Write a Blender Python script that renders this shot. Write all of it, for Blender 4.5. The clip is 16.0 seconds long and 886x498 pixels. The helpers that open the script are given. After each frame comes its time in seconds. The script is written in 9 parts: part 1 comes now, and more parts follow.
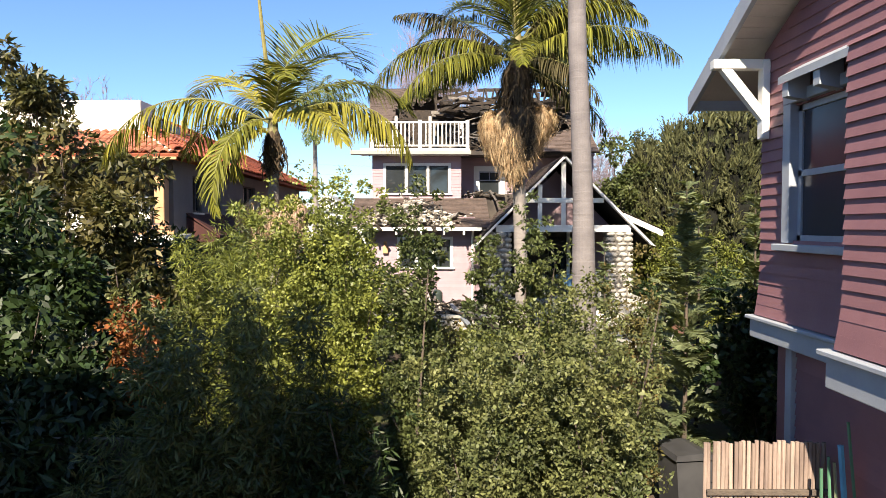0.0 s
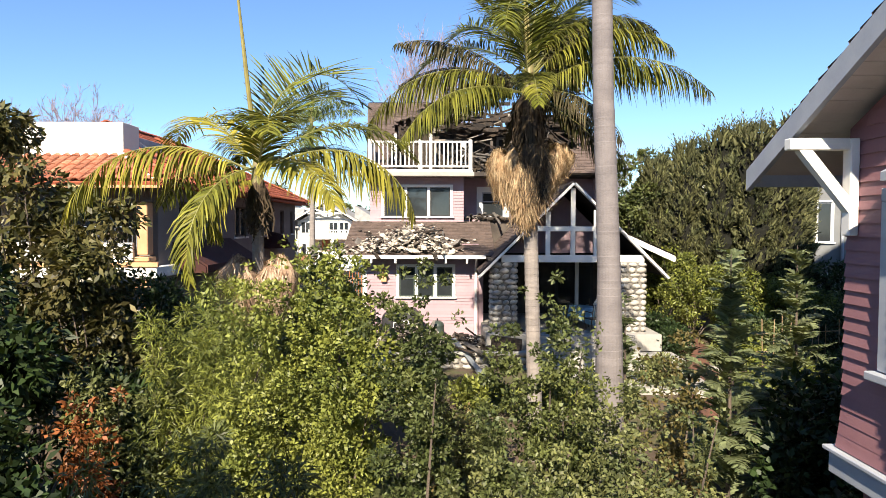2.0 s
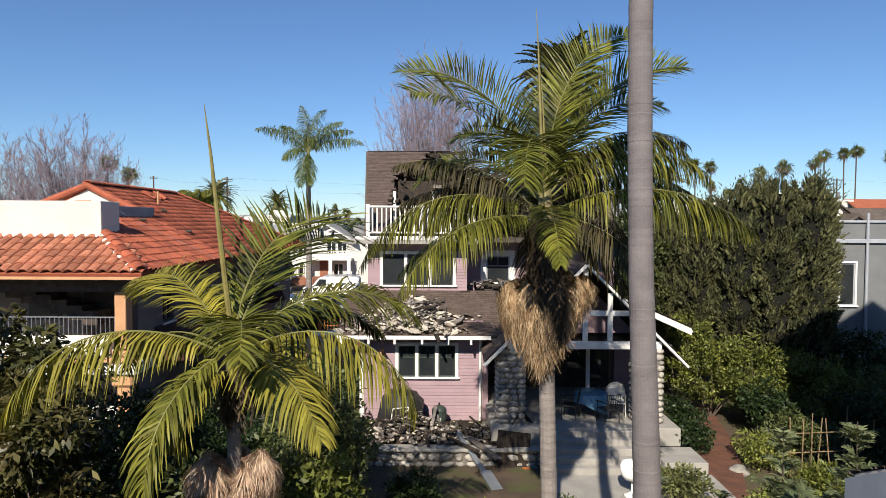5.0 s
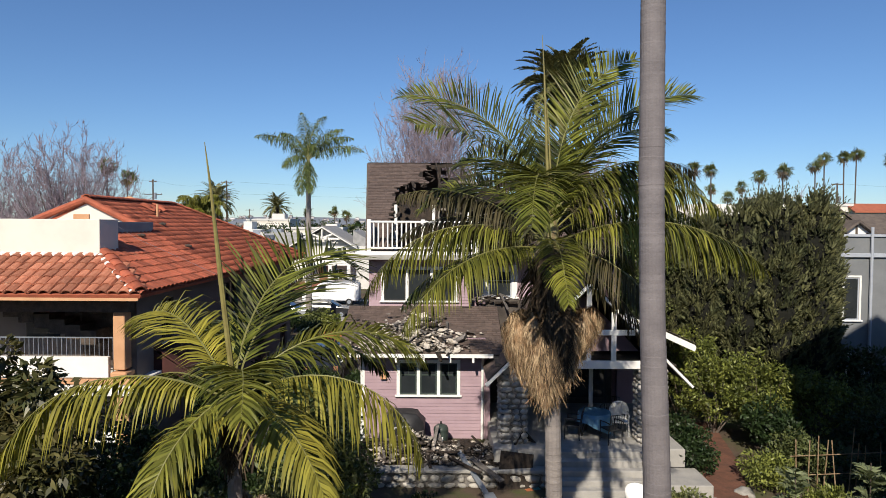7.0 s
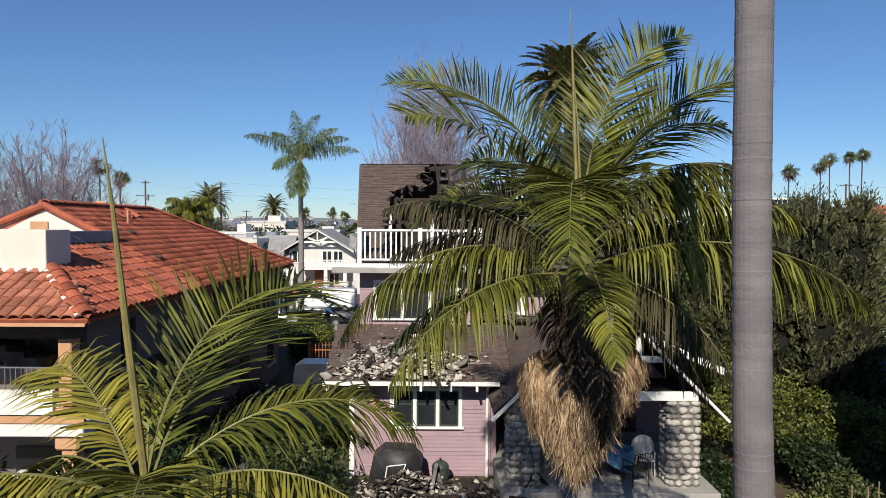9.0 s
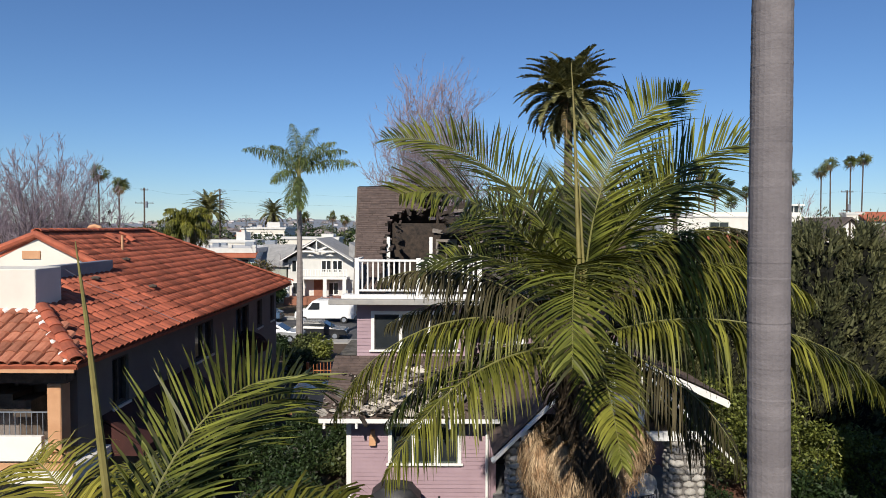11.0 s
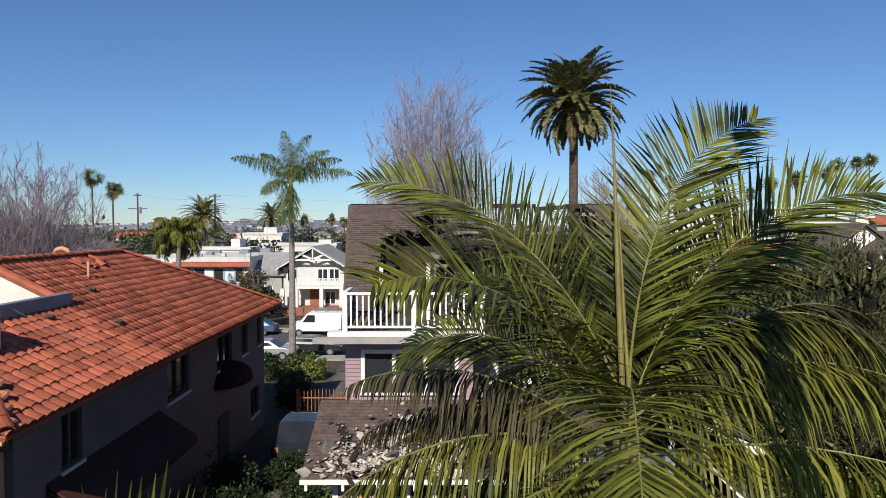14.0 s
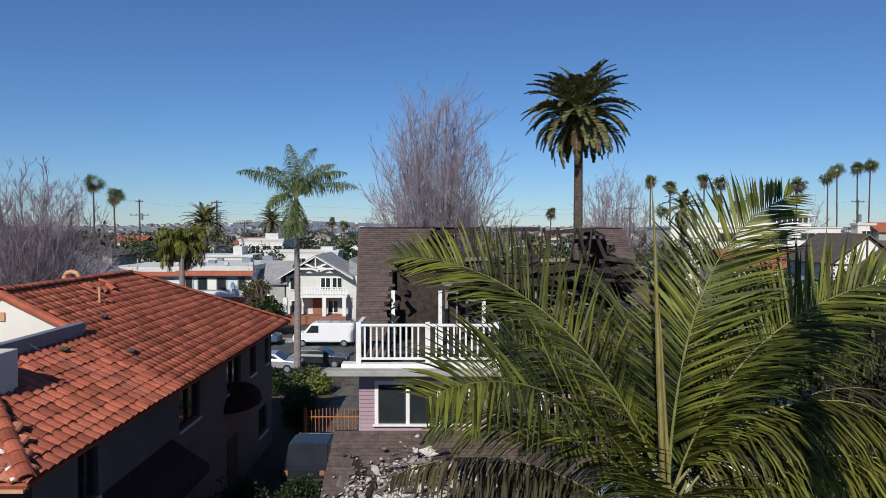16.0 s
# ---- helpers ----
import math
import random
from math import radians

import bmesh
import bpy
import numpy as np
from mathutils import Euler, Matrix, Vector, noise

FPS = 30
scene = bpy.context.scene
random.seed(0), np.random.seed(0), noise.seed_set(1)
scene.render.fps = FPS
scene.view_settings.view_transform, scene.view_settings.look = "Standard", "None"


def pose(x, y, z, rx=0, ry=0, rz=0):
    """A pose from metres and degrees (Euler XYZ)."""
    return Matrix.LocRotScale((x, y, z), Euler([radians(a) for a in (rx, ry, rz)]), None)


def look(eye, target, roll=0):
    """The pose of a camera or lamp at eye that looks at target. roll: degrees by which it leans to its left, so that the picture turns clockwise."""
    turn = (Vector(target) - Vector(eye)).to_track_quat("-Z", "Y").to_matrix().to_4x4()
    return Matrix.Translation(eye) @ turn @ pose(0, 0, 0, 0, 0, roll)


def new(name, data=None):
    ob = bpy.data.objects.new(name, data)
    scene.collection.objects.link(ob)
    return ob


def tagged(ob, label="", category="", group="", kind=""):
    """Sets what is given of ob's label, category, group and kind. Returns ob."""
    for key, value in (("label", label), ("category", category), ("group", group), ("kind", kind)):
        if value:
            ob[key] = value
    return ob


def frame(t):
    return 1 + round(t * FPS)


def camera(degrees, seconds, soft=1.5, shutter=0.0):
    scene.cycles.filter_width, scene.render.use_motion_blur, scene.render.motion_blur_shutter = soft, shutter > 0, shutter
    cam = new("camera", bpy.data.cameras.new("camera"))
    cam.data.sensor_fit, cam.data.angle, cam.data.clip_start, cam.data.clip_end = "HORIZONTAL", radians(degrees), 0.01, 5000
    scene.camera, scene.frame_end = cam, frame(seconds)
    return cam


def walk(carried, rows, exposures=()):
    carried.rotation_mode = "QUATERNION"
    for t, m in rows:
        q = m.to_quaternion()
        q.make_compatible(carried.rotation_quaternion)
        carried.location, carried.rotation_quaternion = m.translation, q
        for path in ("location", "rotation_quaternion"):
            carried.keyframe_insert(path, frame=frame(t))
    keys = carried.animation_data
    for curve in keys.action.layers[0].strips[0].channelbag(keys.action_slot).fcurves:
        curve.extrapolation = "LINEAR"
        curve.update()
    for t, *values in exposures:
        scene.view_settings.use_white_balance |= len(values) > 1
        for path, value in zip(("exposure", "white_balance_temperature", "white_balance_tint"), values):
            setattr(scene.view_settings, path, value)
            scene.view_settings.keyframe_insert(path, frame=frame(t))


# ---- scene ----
EXPOSURES = [(0, 1.51, 7600, 10), (1.5, 1.49, 7600, 10), (2.5, 1.32, 7400, 10), (3.5, 1.04, 7400, 10), (4.2, 0.77, 7200, 10), (6.3, 0.41, 6900, 10), (9.5, 0.31, 6700, 10), (13, 0.26, 6650, 10), (14, 0.28, 6650, 10), (14.6, 0.11, 6450, 10), (16, 0, 6200, 10)]
cam = camera(68.4, 16.0, soft=0.8)
PATH = [
    # seconds, x, y, height over the start, yaw, pitch, roll
    (0.0, 0.017, 0.044, -0.029, 0.10, -2.03, -0.01),
    (0.5, -0.005, 0.251, -0.019, 0.09, -1.99, -0.03),
    (1.0, -0.015, 0.629, -0.021, 0.08, -1.98, -0.07),
    (1.5, -0.030, 1.035, 0.311, 0.09, -2.04, -0.08),
    (2.0, -0.115, 1.392, 0.986, -0.06, -2.13, -0.14),
    (2.5, -0.122, 1.989, 1.069, -0.05, -2.15, -0.16),
    (3.0, -0.177, 2.603, 1.606, -0.12, -2.30, -0.19),
    (3.5, -0.194, 2.822, 2.702, -0.11, -2.28, -0.19),
    (4.0, -0.192, 2.939, 3.199, -0.10, -2.23, -0.24),
    (4.2, -0.192, 2.950, 3.250, -0.10, -2.23, -0.24),
    (6.3, -0.314, 3.035, 4.060, -0.18, -2.13, -0.29),
    (6.5, -0.314, 3.046, 4.069, -0.18, -2.13, -0.29),
    (7.0, -0.320, 3.196, 4.101, -0.18, -2.14, -0.33),
    (7.5, -0.315, 3.650, 4.096, -0.17, -2.10, -0.35),
    (8.0, -0.292, 4.360, 4.081, -0.18, -2.07, -0.34),
    (8.5, -0.271, 5.092, 4.091, -0.23, -2.05, -0.26),
    (9.0, -0.319, 5.737, 4.369, -0.23, -2.09, -0.32),
    (9.5, -0.321, 5.831, 5.099, -0.21, -2.07, -0.30),
    (9.7, -0.321, 5.850, 5.270, -0.21, -2.07, -0.30),
    (11.8, -0.253, 6.440, 5.290, -0.22, -1.95, -0.21),
    (12.0, -0.253, 6.548, 5.290, -0.22, -1.95, -0.21),
    (12.5, -0.250, 7.069, 5.296, -0.22, -1.97, -0.18),
    (13.0, -0.253, 7.770, 5.297, -0.20, -1.95, -0.16),
    (13.5, -0.234, 8.391, 5.341, -0.18, -1.95, -0.09),
    (14.0, -0.207, 8.429, 6.098, -0.18, -2.00, -0.02),
    (14.5, -0.185, 8.328, 6.864, -0.17, -1.98, -0.09),
    (15.0, -0.163, 8.310, 6.959, -0.18, -1.95, -0.10),
    (15.5, -0.242, 8.397, 6.949, -0.22, -1.89, -0.10),
    (16.0, -0.624, 8.452, 6.955, -0.25, -1.89, -0.08),
]
EYE = 4.3
walk(cam, [(t, pose(x, y, EYE + z, 90 + pitch, roll, yaw)) for t, x, y, z, yaw, pitch, roll in PATH],
     exposures=EXPOSURES)

# ---------------------------------------------------------------- light
SUN_ELEVATION, SUN_TURN = radians(36), radians(12)      # the sun stands behind the start of the walk, a little to its left
world = bpy.data.worlds.new("world")
scene.world = world
world.use_nodes = True
wn, wl = world.node_tree.nodes, world.node_tree.links
sky = wn.new("ShaderNodeTexSky")
sky.sky_type, sky.sun_disc = "NISHITA", False
sky.sun_elevation, sky.sun_rotation = SUN_ELEVATION, radians(180) + SUN_TURN
sky.air_density, sky.dust_density, sky.ozone_density, sky.altitude = 1.0, 0.0, 6.5, 20
wn["Background"].inputs["Strength"].default_value = 0.072
tint = wn.new("ShaderNodeMix")
tint.data_type, tint.blend_type = "RGBA", "MULTIPLY"
tint.inputs["Factor"].default_value, tint.inputs["B"].default_value = 1.0, (0.86, 1.0, 1.17, 1)
wl.new(sky.outputs["Color"], tint.inputs["A"])
wl.new(tint.outputs["Result"], wn["Background"].inputs["Color"])
sun = new("sun", bpy.data.lights.new("sun", "SUN"))
sun.data.energy, sun.data.angle, sun.data.color = 4.7, radians(0.6), (1.0, 0.94, 0.84)
to_sun = Vector((-math.sin(SUN_TURN) * math.cos(SUN_ELEVATION), -math.cos(SUN_TURN) * math.cos(SUN_ELEVATION), math.sin(SUN_ELEVATION)))
sun.matrix_world = look(to_sun * 50, (0, 0, 0))

# ---------------------------------------------------------------- materials


def material(name, colour, rough=0.7, second=None, scale=4.0, detail=6.0, grain=0.0, grain_scale=60.0, bump=0.0, bump_scale=None,
             vary=0.0, island=0.0, metal=0.0, stretch=(1, 1, 1), through_light=0.0, spec=0.3, stains=None, stain_scale=0.6, stain_low=0.55):
    """Two-scale procedural surface: broad mottling between two colours, fine grain, stains, bump, variation by object or by island."""
    m = bpy.data.materials.new(name)
    m.use_nodes = True
    n, l = m.node_tree.nodes, m.node_tree.links
    b = n["Principled BSDF"]
    b.inputs["Roughness"].default_value, b.inputs["Metallic"].default_value = rough, metal
    b.inputs["Specular IOR Level"].default_value = spec
    co = n.new("ShaderNodeTexCoord")
    mp = n.new("ShaderNodeMapping")
    mp.inputs["Scale"].default_value = stretch
    geo = n.new("ShaderNodeNewGeometry")
    l.new(geo.outputs["Position"], mp.inputs["Vector"])
    dull = 0.84 if max(colour) < 0.6 else 0.93      # every colour is scaled darker, which deepens shade beside the sunlit parts
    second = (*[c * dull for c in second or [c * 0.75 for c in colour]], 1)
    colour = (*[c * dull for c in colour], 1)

    def tex(s, d=6.0, r=0.6):
        t = n.new("ShaderNodeTexNoise")
        t.inputs["Scale"].default_value, t.inputs["Detail"].default_value, t.inputs["Roughness"].default_value = s, d, r
        l.new(mp.outputs["Vector"], t.inputs["Vector"])
        return t.outputs["Fac"]

    def ramp(src, lo, hi):
        r = n.new("ShaderNodeMapRange")
        r.inputs["From Min"].default_value, r.inputs["From Max"].default_value = lo, hi
        l.new(src, r.inputs["Value"])
        return r.outputs["Result"]

    def mix(fac, a, c, mode="MIX"):
        x = n.new("ShaderNodeMix")
        x.data_type, x.blend_type = "RGBA", mode
        if isinstance(fac, float):
            x.inputs["Factor"].default_value = fac
        else:
            l.new(fac, x.inputs["Factor"])
        for sock, v in ((x.inputs["A"], a), (x.inputs["B"], c)):
            if isinstance(v, tuple):
                sock.default_value = v
            else:
                l.new(v, sock)
        return x.outputs["Result"]

    def gain(src, lo, hi):
        r = n.new("ShaderNodeMapRange")
        r.inputs["To Min"].default_value, r.inputs["To Max"].default_value = lo, hi
        l.new(src, r.inputs["Value"])
        c = n.new("ShaderNodeCombineColor")
        for k in ("Red", "Green", "Blue"):
            l.new(r.outputs["Result"], c.inputs[k])
        return c.outputs["Color"]

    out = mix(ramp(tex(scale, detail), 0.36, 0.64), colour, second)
    if stains:
        out = mix(ramp(tex(stain_scale, 8.0, 0.68), stain_low, stain_low + 0.12), out, (*stains, 1))
    if grain:
        out = mix(1.0, out, gain(tex(grain_scale, 3.0), 1 - grain, 1 + grain), "MULTIPLY")
    if vary:
        o = n.new("ShaderNodeObjectInfo")
        out = mix(1.0, out, gain(o.outputs["Random"], 1 - vary, 1 + vary), "MULTIPLY")
    if island:
        out = mix(1.0, out, gain(geo.outputs["Random Per Island"], 1 - island, 1 + island), "MULTIPLY")
    l.new(out, b.inputs["Base Color"])
    if bump:
        k = n.new("ShaderNodeBump")
        k.inputs["Strength"].default_value, k.inputs["Distance"].default_value = bump, 0.02
        l.new(tex(bump_scale or grain_scale, 4.0), k.inputs["Height"])
        l.new(k.outputs["Normal"], b.inputs["Normal"])
    if through_light:
        t = n.new("ShaderNodeBsdfTranslucent")
        l.new(mix(1.0, out, (1.25, 1.2, 0.5, 1), "MULTIPLY"), t.inputs["Color"])
        x = n.new("ShaderNodeMixShader")
        x.inputs["Fac"].default_value = through_light
        l.new(b.outputs["BSDF"], x.inputs[1])
        l.new(t.outputs["BSDF"], x.inputs[2])
        l.new(x.outputs["Shader"], n["Material Output"].inputs["Surface"])
    return m


def leafy(name, colour, second, rough=0.5, island=0.55, light=0.2):
    return material(name, colour, rough, second, scale=1.3, island=island, through_light=light, spec=0.14 if "palm" in name else 0.35)


PINK = material("pink_paint", (0.41, 0.29, 0.325), 0.6, (0.36, 0.25, 0.285), 1.5, grain=0.06, bump=0.15, island=0.05, stains=(0.33, 0.225, 0.22), stain_scale=1.2, stain_low=0.66)
PLUM = material("plum_pink_paint", (0.31, 0.152, 0.168), 0.6, (0.26, 0.125, 0.145), 2.0, grain=0.06, bump=0.12, vary=0.07, stains=(0.2, 0.1, 0.112), stain_scale=3.0, stain_low=0.68)
WHITE = material("white_paint", (0.8, 0.79, 0.76), 0.5, (0.74, 0.73, 0.7), 3.0, grain=0.04, bump=0.1, stains=(0.5, 0.46, 0.4), stain_scale=2.2, stain_low=0.68)
GREYTRIM = material("grey_trim_paint", (0.42, 0.45, 0.5), 0.55, (0.36, 0.39, 0.45), 3.0, grain=0.05, bump=0.1)
SOFFIT = material("soffit_boards", (0.62, 0.55, 0.5), 0.65, (0.5, 0.44, 0.4), 2.0, grain=0.06, bump=0.15, island=0.06)
SHINGLE = material("brown_shingle", (0.155, 0.112, 0.095), 0.9, (0.105, 0.078, 0.068), 6.0, grain=0.22, grain_scale=70, bump=0.5, island=0.16, stains=(0.06, 0.048, 0.043), stain_scale=0.8, stain_low=0.63)
CHAR = material("charred_wood", (0.018, 0.015, 0.013), 0.85, (0.05, 0.036, 0.027), 6.0, grain=0.4, grain_scale=40, bump=0.8, island=0.5)
ASH_BOARD = material("scorched_pale_board", (0.34, 0.3, 0.26), 0.9, (0.16, 0.135, 0.115), 3.0, grain=0.25, bump=0.4)
# soot in attic and rubble; on the porch it paints shade
SOOT_AND_SHADE = material("sooty_and_shaded_plaster", (0.05, 0.042, 0.038), 0.9, (0.12, 0.1, 0.085), 1.5, grain=0.3, bump=0.4)
GLASS = material("dark_window_glass", (0.02, 0.025, 0.028), 0.05, (0.035, 0.04, 0.045), 0.8, spec=0.7)
SASH = material("dark_green_sash", (0.05, 0.07, 0.06), 0.45, (0.04, 0.055, 0.05), 3.0)
STONE = material("river_stone", (0.5, 0.47, 0.42), 0.85, (0.34, 0.32, 0.29), 5.0, grain=0.18, grain_scale=45, bump=0.5, vary=0.22)
MORTAR = material("mortar", (0.24, 0.22, 0.2), 0.95, (0.16, 0.15, 0.14), 8.0, grain=0.2, bump=0.5)
CONCRETE = material("concrete", (0.42, 0.4, 0.37), 0.9, (0.33, 0.32, 0.3), 2.0, grain=0.12, bump=0.3, stains=(0.22, 0.2, 0.18), stain_scale=0.8, stain_low=0.62)
STUCCO = material("cream_stucco", (0.72, 0.68, 0.6), 0.9, (0.66, 0.62, 0.55), 1.2, grain=0.07, grain_scale=90, bump=0.35, stains=(0.5, 0.46, 0.4), stain_scale=0.7, stain_low=0.67)
STUCCO_WHITE = material("white_stucco", (0.8, 0.78, 0.74), 0.9, (0.74, 0.72, 0.68), 1.2, grain=0.05, grain_scale=90, bump=0.35)
ORANGE = material("peach_plaster", (0.6, 0.34, 0.19), 0.85, (0.52, 0.28, 0.15), 2.5, grain=0.08, bump=0.25)
TILE = material("clay_tile", (0.47, 0.125, 0.066), 0.8, (0.32, 0.09, 0.052), 3.0, grain=0.22, grain_scale=35, bump=0.35, vary=0.35, stains=(0.3, 0.13, 0.08), stain_scale=1.6, stain_low=0.6)
TILE_FIELD = material("clay_tile_field", (0.47, 0.125, 0.066), 0.8, (0.32, 0.09, 0.052), 3.0, grain=0.22, grain_scale=35, bump=0.35, island=0.35, stains=(0.3, 0.13, 0.08), stain_scale=1.6, stain_low=0.6)
TILE_PALE = material("pale_clay_tile", (0.5, 0.2, 0.12), 0.8, (0.38, 0.135, 0.078), 4.0, grain=0.2, grain_scale=35, bump=0.35, vary=0.3, stains=(0.42, 0.25, 0.17), stain_scale=2.5, stain_low=0.6)
METAL = material("grey_metal", (0.32, 0.35, 0.4), 0.4, (0.26, 0.29, 0.33), 2.0, metal=0.4)
DARKMETAL = material("dark_metal", (0.03, 0.03, 0.032), 0.45, (0.05, 0.05, 0.05), 4.0, metal=0.3)
BARK_PALM = material("grey_palm_bark", (0.3, 0.265, 0.245), 0.9, (0.22, 0.195, 0.185), 3.0, grain=0.16, grain_scale=30, bump=0.5, bump_scale=18, stretch=(1, 1, 2.2), stains=(0.4, 0.37, 0.34), stain_scale=5.0, stain_low=0.63)
BARK_TALL = material("smooth_grey_palm_bark", (0.22, 0.198, 0.2), 0.9, (0.165, 0.148, 0.152), 2.2, grain=0.14, grain_scale=38, bump=0.3, bump_scale=30, stretch=(1, 1, 1.4), stains=(0.34, 0.32, 0.32), stain_scale=6.0, stain_low=0.66)
BARK_DARK = material("brown_palm_bark", (0.13, 0.1, 0.08), 0.95, (0.075, 0.058, 0.048), 5.0, grain=0.3, grain_scale=25, bump=0.8)
BARK = material("tree_bark", (0.16, 0.125, 0.1), 0.95, (0.1, 0.08, 0.068), 6.0, grain=0.25, bump=0.6)
TWIG = material("bare_twigs", (0.36, 0.29, 0.33), 0.9, (0.2, 0.16, 0.18), 3.0)
CROWNSHAFT = material("crownshaft", (0.2, 0.22, 0.08), 0.5, (0.22, 0.16, 0.08), 3.0, grain=0.1, stretch=(6, 6, 0.6))
RACHIS = material("frond_rachis", (0.24, 0.23, 0.08), 0.5, (0.17, 0.165, 0.055), 4.0)
SPEAR = material("spear_leaf", (0.27, 0.235, 0.08), 0.5, (0.19, 0.16, 0.055), 6.0)
FROND = leafy("palm_leaflets", (0.148, 0.156, 0.026), (0.033, 0.043, 0.01), 0.42, 0.75, 0.1)
# near-black colour paints the shade seen in gaps between cypress plumes
CYPRESS_CORE = material("cypress_inner_shade", (0.01, 0.011, 0.007), 0.95, (0.006, 0.006, 0.004), 6.0)
FROND_OLIVE = leafy("olive_palm_leaflets", (0.2, 0.195, 0.034), (0.08, 0.09, 0.017), 0.44, 0.6, 0.18)
FROND_YELLOW = leafy("yellowing_palm_leaflets", (0.33, 0.29, 0.05), (0.19, 0.182, 0.035), 0.45, 0.5, 0.24)
# darker leaflet copy that paints shade on rear and inner fronds
FROND_SHADED = leafy("shaded_palm_leaflets", (0.06, 0.074, 0.02), (0.026, 0.038, 0.01), 0.45, 0.55, 0.12)
FROND_PLUME = leafy("plume_palm_leaflets", (0.16, 0.2, 0.065), (0.05, 0.075, 0.024), 0.42, 0.6, 0.15)
FROND_DATE = leafy("date_palm_leaflets", (0.24, 0.225, 0.095), (0.09, 0.09, 0.036), 0.42, 0.5, 0.1)
FROND_DRY = leafy("dry_palm_leaflets", (0.2, 0.155, 0.075), (0.13, 0.1, 0.05), 0.7, 0.4, 0.2)
FROND_DEAD = leafy("dead_palm_leaflets", (0.085, 0.07, 0.036), (0.045, 0.042, 0.018), 0.6, 0.5, 0.1)
STRAW_PINK = material("pale_dry_strands", (0.62, 0.47, 0.36), 0.85, (0.36, 0.23, 0.16), 7.0, island=0.5, through_light=0.15)
STRAW = material("dry_straw_leaf", (0.55, 0.41, 0.26), 0.85, (0.27, 0.16, 0.085), 7.0, island=0.55, through_light=0.15)
DEADLEAF = material("dead_leaf_bases", (0.09, 0.065, 0.04), 0.9, (0.05, 0.036, 0.025), 5.0, island=0.5)
# cream stucco darkened: shade on the side and loggia walls is in the colour
STUCCO_SHADED = material("shaded_cream_stucco", (0.215, 0.185, 0.17), 0.9, (0.18, 0.155, 0.145), 0.9, grain=0.07, grain_scale=90, bump=0.35, stains=(0.15, 0.13, 0.12), stain_scale=0.6, stain_low=0.62)
LEAF_YELLOW = leafy("yellow_green_leaves", (0.25, 0.27, 0.06), (0.14, 0.17, 0.04), 0.5, 0.4)
LEAF_MID = leafy("mid_green_leaves", (0.125, 0.145, 0.048), (0.055, 0.075, 0.026))
# for dark-leaved plants, and for plants whose shade is put into the colour
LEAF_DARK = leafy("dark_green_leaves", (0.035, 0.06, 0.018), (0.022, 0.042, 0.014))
LEAF_BROAD = leafy("dark_broad_leaves", (0.125, 0.105, 0.042), (0.055, 0.062, 0.02), 0.4, 0.6, 0.15)
LEAF_GREY = leafy("grey_green_leaves", (0.19, 0.2, 0.075), (0.07, 0.09, 0.034), 0.55)
LEAF_FRESH = leafy("fresh_green_leaves", (0.2, 0.22, 0.045), (0.09, 0.115, 0.026))
LEAF_RED = leafy("russet_leaves", (0.3, 0.09, 0.03), (0.2, 0.075, 0.025))
LEAF_CYPRESS = leafy("cypress_sprays", (0.14, 0.14, 0.06), (0.055, 0.064, 0.028), 0.7, 0.65, 0.1)
LEAF_FIR = leafy("blue_green_needles", (0.2, 0.225, 0.115), (0.13, 0.165, 0.08), 0.6, 0.4, 0.3)
LEAF_BROWN = leafy("browning_leaves", (0.13, 0.09, 0.035), (0.1, 0.1, 0.03))
SOIL = material("garden_soil", (0.12, 0.085, 0.06), 1.0, (0.075, 0.055, 0.04), 1.2, grain=0.3, grain_scale=25, bump=0.7, stains=(0.075, 0.085, 0.03), stain_scale=0.5, stain_low=0.5)
MULCH = material("red_brown_mulch", (0.19, 0.085, 0.055), 1.0, (0.12, 0.06, 0.042), 3.0, grain=0.35, grain_scale=30, bump=0.8)
# concrete darkened to paint the shade between the houses
DRIVE = material("shaded_drive_concrete", (0.17, 0.155, 0.135), 0.95, (0.1, 0.09, 0.078), 1.6, grain=0.2, bump=0.3, stains=(0.06, 0.055, 0.045), stain_scale=0.9, stain_low=0.5)
ASPHALT = material("asphalt", (0.1, 0.1, 0.105), 0.9, (0.075, 0.075, 0.08), 0.7, grain=0.2, grain_scale=60, bump=0.2)

# ---------------------------------------------------------------- building helpers


def part(name, bm, mat, parent, label=""):
    """One bmesh as one mesh object under a thing or a part (or at top level where parent is None)."""
    me = bpy.data.meshes.new(name)
    bm.to_mesh(me)
    bm.free()
    return dress(name, me, mat, parent, label)


def dress(name, me, mat, parent, label=""):
    for m in mat if isinstance(mat, (list, tuple)) else [mat]:
        me.materials.append(m)
    ob = new(name, me)
    if parent is not None:
        ob.parent = parent
    if label:
        ob["label"] = label
    return ob


def thing(name, label, category, at=(0, 0, 0), turn=0.0, group="", kind=""):
    e = new(name)
    e.empty_display_size = 0.2
    e.location = at
    e.rotation_euler = (0, 0, radians(turn))
    return tagged(e, label, category, group, kind)


def rawmesh(name, verts, faces):
    me = bpy.data.meshes.new(name)
    me.from_pydata(verts, [], faces)
    me.update()
    return me


